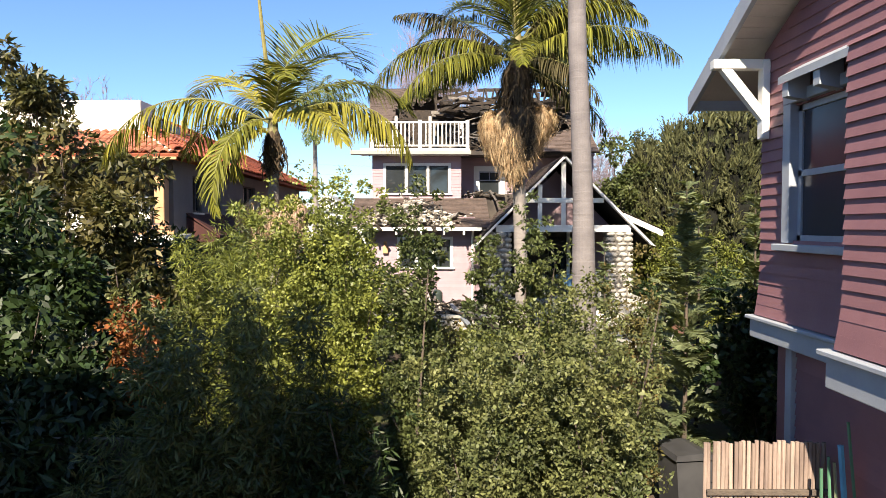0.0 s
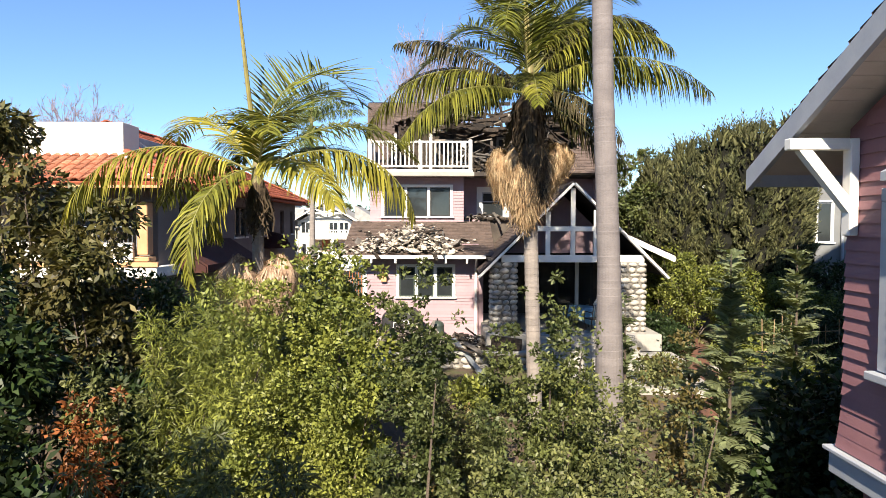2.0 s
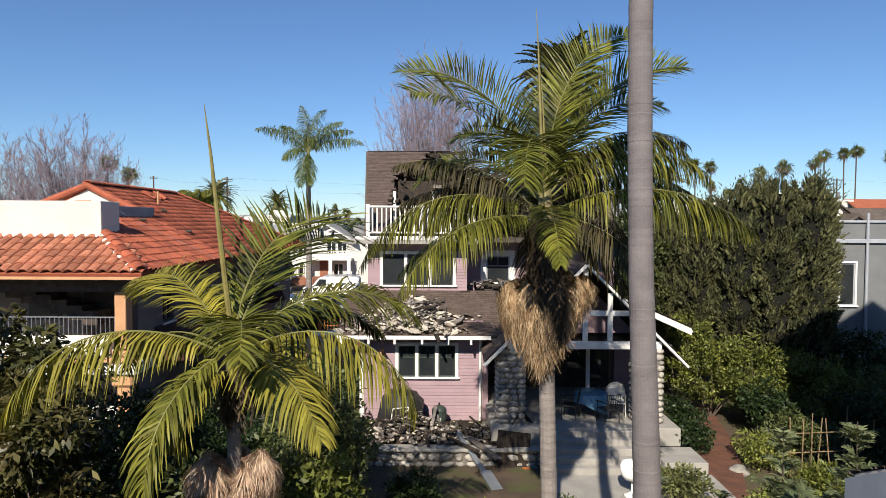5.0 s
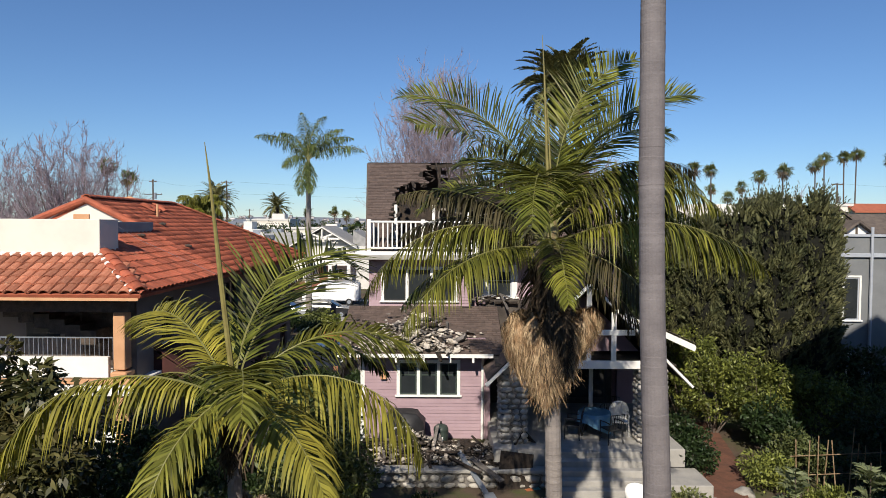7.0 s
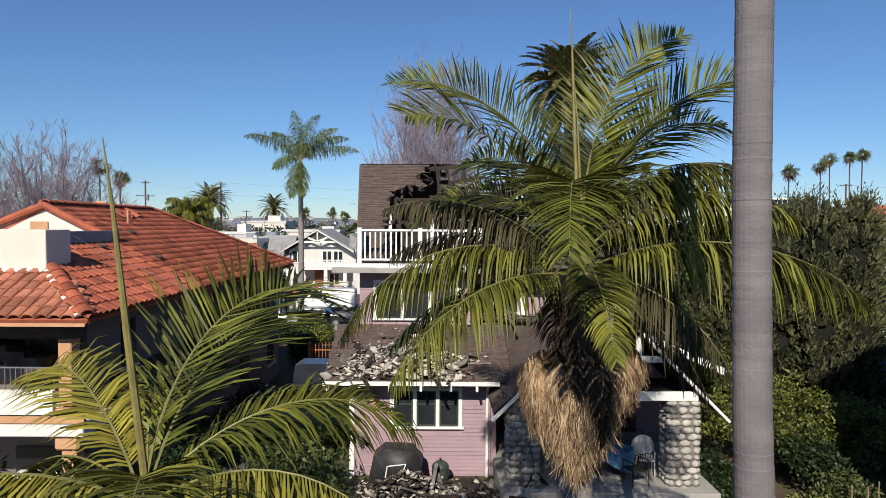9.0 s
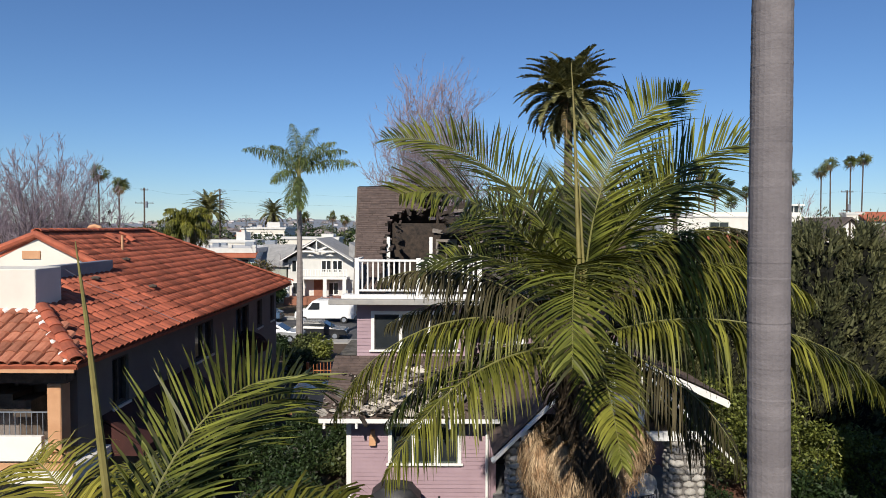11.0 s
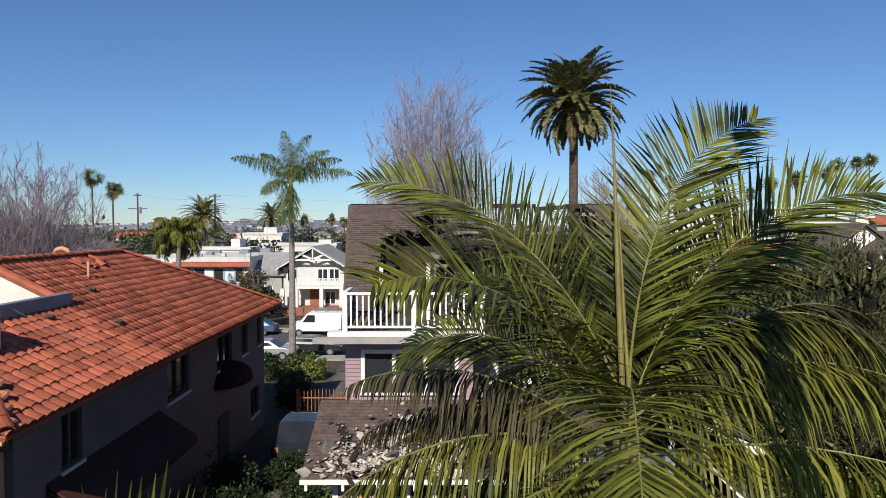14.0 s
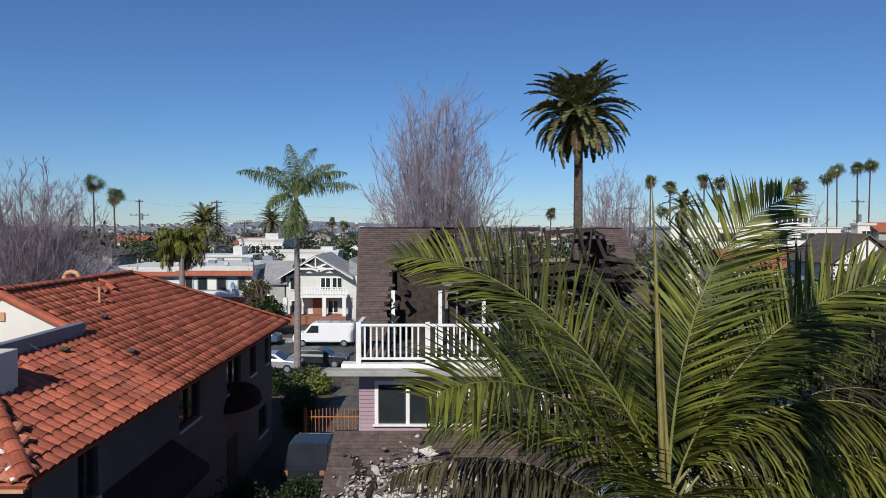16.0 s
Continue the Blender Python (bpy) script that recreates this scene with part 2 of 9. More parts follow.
def fastmesh(name, co, quads):
    """A mesh of quads from arrays of places (n, 3) and corners (m, 4)."""
    me = bpy.data.meshes.new(name)
    me.vertices.add(len(co))
    me.vertices.foreach_set("co", np.ascontiguousarray(co, dtype=np.float32).ravel())
    me.loops.add(quads.size)
    me.loops.foreach_set("vertex_index", np.ascontiguousarray(quads, dtype=np.int32).ravel())
    me.polygons.add(len(quads))
    me.polygons.foreach_set("loop_start", np.arange(0, quads.size, quads.shape[1], dtype=np.int32))
    me.update(calc_edges=True)
    return me


def box(bm, x0, x1, y0, y1, z0, z1, m=None, bevel=0.0):
    r = bmesh.ops.create_cube(bm, size=1.0, matrix=Matrix.Translation(((x0 + x1) / 2, (y0 + y1) / 2, (z0 + z1) / 2)) @ Matrix.Diagonal((abs(x1 - x0), abs(y1 - y0), abs(z1 - z0), 1)))
    if bevel:
        edges = list({e for v in r["verts"] for e in v.link_edges})
        r2 = bmesh.ops.bevel(bm, geom=edges, offset=bevel, segments=1, affect="EDGES")
        if m is not None:
            bmesh.ops.transform(bm, matrix=m, verts=list({v for f in r2["faces"] for v in f.verts} | {v for v in r["verts"] if v.is_valid}))
    elif m is not None:
        bmesh.ops.transform(bm, matrix=m, verts=r["verts"])
    return bm


def abox(*a, **k):
    return box(bmesh.new(), *a, **k)


def beam(bm, a, b, w, h, up=(0, 0, 1)):
    """A squared bar from a to b, w wide and h high."""
    a, b = Vector(a), Vector(b)
    d = (b - a)
    y = d.normalized()
    x = y.cross(Vector(up))
    if x.length < 1e-4:
        x = Vector((1, 0, 0))
    x.normalize()
    z = x.cross(y)
    m = Matrix((x, y, z)).transposed().to_4x4()
    m.translation = (a + b) / 2
    bmesh.ops.create_cube(bm, size=1.0, matrix=m @ Matrix.Diagonal((w, d.length, h, 1)))
    return bm


def tube(bm, pts, radii, n=8, cap=True):
    """A round bar through points."""
    rings = []
    pts = [Vector(p) for p in pts]
    if not isinstance(radii, (list, tuple)):
        radii = [radii] * len(pts)
    for i, p in enumerate(pts):
        d = (pts[min(i + 1, len(pts) - 1)] - pts[max(i - 1, 0)]).normalized()
        x = d.cross(Vector((0, 0, 1)) if abs(d.z) < 0.95 else Vector((0, 1, 0))).normalized()
        y = x.cross(d)
        rings.append([bm.verts.new(p + radii[i] * (math.cos(2 * math.pi * k / n) * x + math.sin(2 * math.pi * k / n) * y)) for k in range(n)])
    for a, b in zip(rings, rings[1:]):
        for k in range(n):
            bm.faces.new((a[k], a[(k + 1) % n], b[(k + 1) % n], b[k]))
    if cap:
        bm.faces.new(rings[0][::-1])
        bm.faces.new(rings[-1])
    return bm


def prism(bm, outline, y0, y1, axis="y"):
    """A polygon of (a, b) pairs pushed from y0 to y1: along y it lies in xz, along x in yz, along z in xy."""
    def at(a, b, c):
        return (a, c, b) if axis == "y" else (c, a, b) if axis == "x" else (a, b, c)
    lo = [bm.verts.new(at(a, b, y0)) for a, b in outline]
    hi = [bm.verts.new(at(a, b, y1)) for a, b in outline]
    k = len(outline)
    bm.faces.new(lo)
    bm.faces.new(hi[::-1])
    for i in range(k):
        bm.faces.new((lo[(i + 1) % k], lo[i], hi[i], hi[(i + 1) % k]))
    bmesh.ops.recalc_face_normals(bm, faces=bm.faces)
    return bm


def ball(bm, at, r, squash=(1, 1, 1), sub=2, rough=0.0, seed=0):
    v = bmesh.ops.create_icosphere(bm, subdivisions=sub, radius=1.0)["verts"]
    for p in v:
        k = 1 + rough * noise.noise(p.co * 1.7 + Vector((seed * 3.1, seed * 1.7, seed)))
        p.co = Vector(at) + Vector((p.co.x * squash[0], p.co.y * squash[1], p.co.z * squash[2])) * (r * k)
    return bm


def smooth(ob):
    ob.data.polygons.foreach_set("use_smooth", [True] * len(ob.data.polygons))
    return ob


def gz(x, y):
    """The height of the ground: the garden climbs gently to the burned house's terrace."""
    t = min(1.0, max(0.0, (y - 9.0) / 11.0))
    s = t * t * (3 - 2 * t)
    back = min(1.0, max(0.0, (y - 40.0) / 16.0))
    return 0.72 * s - 0.2 * back


# ---------------------------------------------------------------- leaves


def leaf_cloud(rng, centres, n, length, width, normal_bias=0.2, droop=0.0):
    """n small folded leaves round clump centres, rows of (x, y, z, radius). Gives places and quads."""
    c = np.array(centres, dtype=float)
    w = c[:, 3] ** 2 * (0.25 + rng.random(len(c)) ** 2)
    pick = rng.choice(len(c), n, p=w / w.sum())
    d = rng.normal(size=(n, 3))
    d /= np.linalg.norm(d, axis=1)[:, None]
    r = c[pick, 3] * (0.35 + 0.65 * rng.random(n) ** 0.45)
    p = c[pick, :3] + d * r[:, None] * np.array([1, 1, 0.85])
    a = rng.normal(size=(n, 3)) + d * 1.2 + np.array([0, 0, -droop])
    a /= np.linalg.norm(a, axis=1)[:, None]
    nrm = rng.normal(size=(n, 3)) + np.array([0, 0, 1.0]) * normal_bias * 3 + d * normal_bias
    s = np.cross(a, nrm)
    s /= np.linalg.norm(s, axis=1)[:, None] + 1e-9
    up = np.cross(s, a)
    ln = length * (0.6 + 0.8 * rng.random(n))[:, None]
    wd = width * (0.6 + 0.8 * rng.random(n))[:, None]
    base, tip = p, p + a * ln - up * ln * 0.12
    mid = p + a * ln * 0.5
    left, right = mid + s * wd * 0.5 + up * wd * 0.15, mid - s * wd * 0.5 + up * wd * 0.15
    co = np.stack([base, left, tip, right], 1).reshape(-1, 3)
    return co, np.arange(4 * n).reshape(n, 4)


def clumps(rng, at, size, n, r, shape="egg"):
    """Clump centres that fill an uneven crown of half-sizes size round at."""
    out = []
    if shape == "sprigs":
        stems = max(7, n // 5)
        for k in range(stems):
            a, q = rng.random() * 2 * math.pi, rng.random() ** 0.6
            bx, by = math.cos(a) * q, math.sin(a) * q
            high = 1.04 - 0.1 * q - 0.17 * rng.random() ** 1.5
            for j in range(10):
                f = 0.1 + 0.9 * (j + rng.random() * 0.5) / 9.4
                z = -1 + 2 * high * f
                out.append((at[0] + size[0] * bx * (0.55 + 0.45 * f) + 0.1 * rng.normal(), at[1] + size[1] * by * (0.55 + 0.45 * f) + 0.1 * rng.normal(), at[2] + z * size[2], r * (0.76 - 0.45 * f) * (0.7 + 0.6 * rng.random())))
        return out
    while len(out) < n:
        d = rng.normal(size=3)
        d /= np.linalg.norm(d)
        k = rng.random() ** 0.4
        p = d * k * (0.85 + 0.3 * rng.random())
        if shape == "cone":
            h = rng.random() ** 1.6
            ang = rng.random() * 2 * math.pi
            q = (1 - h) * (0.55 + 0.45 * rng.random())
            p = np.array([math.cos(ang) * q, math.sin(ang) * q, h * 2 - 1])
        out.append((at[0] + p[0] * size[0], at[1] + p[1] * size[1], at[2] + p[2] * size[2], r * (0.6 + 0.8 * rng.random())))
    return out


def limbs(bm, rng, base, targets, r0, n=6):
    """A trunk with limbs that bend up to the given places."""
    base = Vector(base)
    for k, t in enumerate(targets):
        t = Vector(t[:3])
        mid = base.lerp(t, 0.5) + Vector((rng.normal() * 0.1, rng.normal() * 0.1, 0.12 * (t - base).length))
        tube(bm, [base, base.lerp(mid, 0.5) + Vector((0, 0, 0.05)), mid, t], [r0, r0 * 0.7, r0 * 0.45, r0 * 0.15], n)
    return bm


def shrub(name, label, seed, x, y, top, rx, ry, mat, leaf=(0.09, 0.045), n=5000, clump=0.35, nclump=40, group="", category="shrub", base=0.15, shape="egg", droop=0.0, bias=0.2, stems=7, z0=None):
    rng = np.random.default_rng(seed)
    g = gz(x, y) if z0 is None else z0
    lo = g + base
    half = (top - lo) / 2
    c = clumps(rng, (0, 0, lo + half - g), (rx, ry, half - clump * 0.4), nclump, clump, shape)
    t = thing(name, label, category, (x, y, g), 0, group)
    bm = bmesh.new()
    limbs(bm, rng, (0, 0, -0.1), [c[i] for i in rng.choice(len(c), min(stems, len(c)), replace=False)], 0.016 + 0.005 * (top - g), 5)
    part("stem", bm, BARK, t)["kind"] = "stuff"
    co, q = leaf_cloud(rng, c, int(0.74 * n), leaf[0] * 1.1, leaf[1] * 1.1, bias, droop)
    keep = np.repeat(co.reshape(-1, 4, 3)[:, :, 2].min(1) > 0.02, 4)
    co = co[keep]
    q = np.arange(len(co)).reshape(-1, 4)
    ob = dress("foliage", fastmesh("foliage", co, q), mat, t)
    ob["kind"] = "stuff"
    return t


# ---------------------------------------------------------------- palms


def frond_mesh(rng, az, elev, length, droop, leaf, count, hang, curl=0.0, width=0.045, gap=0.0, forward=0.55, vee=0.35, fluff=0.12, twist=0.0, loose=1.0):
    """One feather leaf: the bent rachis and its leaflets. Gives the rachis's points, then places and quads of the leaflets."""
    az, elev, droop = radians(az), radians(elev), radians(droop)
    steps = 28
    pts, dirs = [np.zeros(3)], []
    for i in range(steps):
        s = (i + 0.5) / steps
        e = elev - droop * s ** 1.35
        a = az + curl * s * s
        d = np.array([math.cos(a) * math.cos(e), math.sin(a) * math.cos(e), math.sin(e)])
        dirs.append(d)
        pts.append(pts[-1] + d * length / steps)
    pts, dirs = np.array(pts), np.array(dirs + [dirs[-1]])
    co = []
    down = np.array([0, 0, -1.0])
    for k in range(count):
        s = 0.13 + 0.87 * (k + 0.5) / count
        f = s * steps
        i = min(int(f), steps - 1)
        p = pts[i] * (1 - f + i) + pts[i + 1] * (f - i)
        d = dirs[i]
        side = np.cross(d, [0, 0, 1.0])
        if np.linalg.norm(side) < 0.05:
            side = np.array([-math.sin(az), math.cos(az), 0])
        side /= np.linalg.norm(side)
        up = np.cross(side, d)
        if twist:
            # the blade turns on its rachis towards -y, to face the camera
            th = radians(twist) * min(1.0, 0.25 + 0.9 * s) * (1 if side[1] < 0 else -1)
            side, up = side * math.cos(th) - up * math.sin(th), up * math.cos(th) + side * math.sin(th)
        prof = min(1.0, 0.35 + 2.6 * (s - 0.1)) * (1.0 if s < 0.6 else 1 - 0.75 * ((s - 0.6) / 0.4) ** 1.3)
        for sg in (-1, 1):
            if rng.random() < gap:
                continue
            ln = leaf * prof * (0.85 + 0.3 * rng.random())
            fw = forward + 0.9 * max(0, s - 0.55) + 0.12 * loose * rng.normal()
            w = d * fw + side * sg + up * (vee + fluff * rng.normal())
            w /= np.linalg.norm(w)
            h = hang * (1 + loose * (0.5 * rng.random() - 0.25))
            q0 = p
            w1 = w + down * h * 0.25
            w2 = w + down * h * 0.9
            w3 = w + down * h * 1.9
            q1 = q0 + w1 / np.linalg.norm(w1) * ln * 0.34
            q2 = q1 + w2 / np.linalg.norm(w2) * ln * 0.33
            q3 = q2 + w3 / np.linalg.norm(w3) * ln * 0.33
            flat = np.cross(w, up + 0.25 * loose * rng.normal(size=3))
            flat /= np.linalg.norm(flat) + 1e-9
            b = width * (0.8 + 0.4 * rng.random()) * 0.5
            co += [q0 - flat * b * 0.5, q0 + flat * b * 0.5, q1 + flat * b, q1 - flat * b,
                   q1 - flat * b, q1 + flat * b, q2 + flat * b * 0.85, q2 - flat * b * 0.85,
                   q2 - flat * b * 0.85, q2 + flat * b * 0.85, q3 + flat * b * 0.08, q3 - flat * b * 0.08]
    co = np.array(co)
    # join the three pieces of a leaflet, so that each is one island
    m = len(co) // 12
    keep = np.array([0, 1, 2, 3, 6, 7, 10, 11])
    c8 = co.reshape(m, 12, 3)[:, keep].reshape(-1, 3)
    o = (np.arange(m) * 8)[:, None]
    quads = np.concatenate([o + np.array([0, 1, 2, 3]), o + np.array([3, 2, 4, 5]), o + np.array([5, 4, 6, 7])], 0)
    return pts, c8, quads


def add_frond(palm, rng, at, az, elev, length, droop, leaf=0.55, count=55, hang=0.6, mat=None, thick=0.03, **k):
    pts, co, q = frond_mesh(rng, az, elev, length, droop, leaf, count, hang, **k)
    f = dress("frond", fastmesh("frond", co, q), mat or FROND, palm)
    f.location = at
    bm = bmesh.new()
    tube(bm, [tuple(p) for p in pts[::2]], [thick * (1 - 0.85 * i / 14) for i in range(15)], 5)
    part("rachis", bm, STRAW if mat is FROND_DRY else FROND_OLIVE if mat is FROND_SHADED else RACHIS, f)
    return f


def ringed_trunk(bm, pts, radii, ring=0.16, n=14, depth=0.06):
    """A palm trunk with raised leaf scars."""
    P, R = [], []
    for (a, b), (ra, rb) in zip(zip(pts, pts[1:]), zip(radii, radii[1:])):
        a, b = Vector(a), Vector(b)
        k = max(1, int((b - a).length / ring))
        for i in range(k):
            f = i / k
            r = ra + (rb - ra) * f
            for g, s in ((0.0, 1 + depth), (0.55, 1.0), (0.9, 1.0)):
                P.append(a.lerp(b, f + g / k))
                R.append(r * (s + random.uniform(-0.012, 0.012)))
    P.append(Vector(pts[-1]))
    R.append(radii[-1])
    return tube(bm, P, R, n)

# ---------------------------------------------------------------- ground, road, pavement


def build_ground():
    xs = sorted(set([-1500, -600, -250, -120, -70] + list(range(-44, 45, 2)) + [70, 120, 250, 600, 1500]))
    ys = sorted(set([-300, -100, -40, -20, -10, -5] + list(range(-2, 58, 2)) + [56.5, 70.5, 76, 84, 100, 130, 180, 260, 500, 1100, 2500]))
    bm = bmesh.new()
    grid = [[bm.verts.new((x, y, gz(x, y) + (0.05 * noise.noise(Vector((x * 0.4, y * 0.4, 0))) if 3 < y < 50 else 0) - (0.25 if 56.4 < y < 70.6 else 0))) for x in xs] for y in ys]
    for a, b in zip(grid, grid[1:]):
        for i in range(len(xs) - 1):
            bm.faces.new((a[i], a[i + 1], b[i + 1], b[i]))
    tagged(part("ground", bm, SOIL, None), "bare brown garden soil with patches of weeds", "ground", kind="structure")


build_ground()
ROAD_Z = 0.4
tagged(part("road", abox(-200, 200, 58.0, 69.6, 0.2, ROAD_Z), ASPHALT, None), "grey asphalt street with a worn surface", "road", kind="structure")
for k, (y0, y1) in enumerate(((56.4, 57.9), (69.7, 71.4))):
    bm = bmesh.new()
    x = -90.0
    while x < 90:
        box(bm, x + 0.006, x + 1.494, y0, y1, 0.2, 0.555, bevel=0.01)
        x += 1.5
    tagged(part("pavement", bm, CONCRETE, None), "pale concrete pavement slabs beside the street", "pavement", kind="structure")
    bm = bmesh.new()
    yk = 57.9 if k == 0 else 69.6
    x = -90.0
    while x < 90:
        box(bm, x + 0.006, x + 2.994, yk + 0.002, yk + 0.098, 0.15, 0.55, bevel=0.015)
        x += 3.0
    tagged(part("kerb", bm, CONCRETE, None), "pale concrete kerb along the street", "kerb", kind="structure")
bm = bmesh.new()
y = 24.0
while y < 56.3:
    box(bm, -7.3, -4.2, y + 0.01, y + 2.39, 0.2, max(gz(-6, y), gz(-6, y + 2.4)) + 0.06, bevel=0.01)
    y += 2.4
tagged(part("driveway", bm, DRIVE, None), "narrow concrete driveway between the two houses, darkened for its shade", "driveway", kind="structure")
bm = bmesh.new()
for k in range(20):
    a, b = 12.0 + k * 0.8, 12.8 + k * 0.8
    xa, xb = 6.6 + 0.0125 * (a - 12) ** 2 + 0.25 * math.sin(a * 0.6), 6.6 + 0.0125 * (b - 12) ** 2 + 0.25 * math.sin(b * 0.6)
    v = [bm.verts.new((xa - 0.65, a, gz(0, a) + 0.075)), bm.verts.new((xa + 0.65, a, gz(0, a) + 0.075)), bm.verts.new((xb + 0.65, b, gz(0, b) + 0.075)), bm.verts.new((xb - 0.65, b, gz(0, b) + 0.075))]
    bm.faces.new(v)
bmesh.ops.remove_doubles(bm, verts=bm.verts, dist=0.001)
bmesh.ops.solidify(bm, geom=bm.faces[:], thickness=-0.06)
tagged(part("garden_path", bm, MULCH, None), "winding red-brown mulch garden path", "path", kind="structure")
tagged(part("patio", abox(2.6, 7.4, 18.9, 21.05, 0.3, 0.86, bevel=0.015), CONCRETE, None), "pale concrete patio at the foot of the porch steps", "patio", kind="structure")

# ---------------------------------------------------------------- parts for houses


def clapboards(bm, x0, x1, y, z0, z1, step=0.115, holes=()):
    """Lapped boards on a wall that faces -y at depth y; boards are cut round holes (x0, x1, z0, z1)."""
    z = z0
    while z < z1 - 0.01:
        h = min(step, z1 - z)
        cuts = sorted((a, b) for a, b, c, d in holes if c < z + h - 0.005 and d > z + 0.005)
        spans, at = [], x0
        for a, b in cuts:
            if a > at:
                spans.append((at, a))
            at = max(at, b)
        if at < x1:
            spans.append((at, x1))
        for a, b in spans:
            v = [bm.verts.new(p) for p in ((a, y - 0.024, z), (b, y - 0.024, z), (b, y - 0.006, z + h), (a, y - 0.006, z + h), (a, y, z), (b, y, z), (b, y, z + h), (a, y, z + h))]
            for f in ((0, 1, 2, 3), (1, 0, 4, 5), (0, 3, 7, 4), (2, 1, 5, 6), (3, 2, 6, 7)):
                bm.faces.new([v[i] for i in f])
        z += h
    return bm


def wall_xz(bm, x0, x1, y0, y1, z0, z1, holes=()):
    """A thick wall in the xz plane with holes (x0, x1, z0, z1) that go through it."""
    xs = sorted({x0, x1, *[h[0] for h in holes], *[h[1] for h in holes]})
    zs = sorted({z0, z1, *[h[2] for h in holes], *[h[3] for h in holes]})
    for a, b in zip(xs, xs[1:]):
        for c, d in zip(zs, zs[1:]):
            if any(h[0] <= a and b <= h[1] and h[2] <= c and d <= h[3] for h in holes):
                continue
            box(bm, a, b, y0, y1, c, d)
    bmesh.ops.remove_doubles(bm, verts=bm.verts, dist=0.0005)
    return bm


def window(parent, x0, x1, y, z0, z1, leaves=1, trim=0.11, trim_mat=None, sash_mat=None, rail=True, sill=True, name="window", depth=0.1, label=""):
    """A framed window in a wall that faces -y: trim, sill, each sash and its panes, set into the wall at depth y."""
    tm, sm = trim_mat or WHITE, sash_mat or SASH
    bm = bmesh.new()
    box(bm, x0, x1, y - 0.05, y + 0.02, z1 - trim, z1, bevel=0.006)
    box(bm, x0, x0 + trim, y - 0.047, y + 0.02, z0 + 0.06, z1 - trim, bevel=0.006)
    box(bm, x1 - trim, x1, y - 0.047, y + 0.02, z0 + 0.06, z1 - trim, bevel=0.006)
    w = (x1 - x0 - trim * (leaves + 1) * 1.0) / leaves if leaves > 1 else x1 - x0 - 2 * trim
    for k in range(1, leaves):
        xm = x0 + trim + k * w + (k - 1) * trim
        box(bm, xm, xm + trim, y - 0.044, y + 0.06, z0 + 0.06, z1 - trim, bevel=0.006)
    t = part(name, bm, tm, parent, label)
    if sill:
        part("sill", abox(x0 - 0.05, x1 + 0.05, y - 0.11, y + 0.03, z0, z0 + 0.06, bevel=0.008), tm, t)
    for k in range(leaves):
        a = x0 + trim + k * (w + trim)
        b, c, d = a + w, z0 + 0.06, z1 - trim
        bm = bmesh.new()
        s = 0.05
        box(bm, a, b, y + 0.0, y + 0.045, d - s, d)
        box(bm, a, b, y + 0.0, y + 0.045, c, c + s)
        box(bm, a, a + s, y + 0.002, y + 0.043, c + s, d - s)
        box(bm, b - s, b, y + 0.002, y + 0.043, c + s, d - s)
        if rail:
            zr = c + (d - c) * 0.62
            box(bm, a + s, b - s, y + 0.003, y + 0.042, zr - 0.02, zr + 0.02)
            box(bm, (a + b) / 2 - 0.012, (a + b) / 2 + 0.012, y + 0.008, y + 0.038, zr + 0.02, d - s)
        sash = part("sash", bm, sm, t)
        part("pane", abox(a + s, b - s, y + 0.02, y + 0.028, c + s, d - s), GLASS, sash)
    return t


def shingle_slope(bm, rng, x0, x1, ya, za, yb, zb, course=0.14, width=0.3, burn=None):
    """Courses of shingles from the eave line (ya, za) up to (yb, zb); burn(x, s) tells where they are gone."""
    run = math.hypot(yb - ya, zb - za)
    n = int(run / course)
    uy, uz = (yb - ya) / run, (zb - za) / run
    ny, nz = -uz, uy
    sg = 1 if nz > 0 else -1
    ny, nz = ny * sg, nz * sg
    for i in range(n):
        x = x0 + rng.uniform(-width, 0)
        while x < x1:
            w = width * rng.uniform(0.7, 1.3)
            a, b = max(x, x0), min(x + w - 0.006, x1)
            x += w
            if b - a < 0.02 or (burn and burn((a + b) / 2, (i + 0.5) / n)):
                continue
            s0, s1 = i * course - 0.015, (i + 1) * course + 0.02
            t0, t1 = 0.028 + rng.uniform(-0.005, 0.009), 0.008
            v = []
            for s, t in ((s0, t0), (s1, t1)):
                for xx in (a, b):
                    v.append(bm.verts.new((xx, ya + uy * s + ny * t, za + uz * s + nz * t)))
            for s in (s0,):
                for xx in (a, b):
                    v.append(bm.verts.new((xx, ya + uy * s + ny * 0.002, za + uz * s + nz * 0.002)))
            bm.faces.new((v[0], v[1], v[3], v[2]))
            bm.faces.new((v[4], v[5], v[1], v[0]))
    return bm


def shingle_slope_x(bm, rng, y0, y1, xa, za, xb, zb, **k):
    """The same on a slope that falls along x."""
    t = bmesh.new()
    shingle_slope(t, rng, y0, y1, xa, za, xb, zb, **k)
    for v in t.verts:
        v.co = (v.co.y, v.co.x, v.co.z)
    me = bpy.data.meshes.new("tmp")
    t.to_mesh(me)
    t.free()
    bm.from_mesh(me)
    bpy.data.meshes.remove(me)
    return bm


# ---------------------------------------------------------------- the burned house

house = thing("burned_house", "pink clapboard craftsman house with its roof burned open, charred rafters showing", "house", (0, 0, 0))
W1 = (-1.78, 0.36, 2.62, 3.86)
W2 = (-2.5, 0.3, 5.55, 6.86)
W3 = (1.3, 2.65, 5.55, 6.85)
WALL_Y, UP_Y = 24.95, 27.05

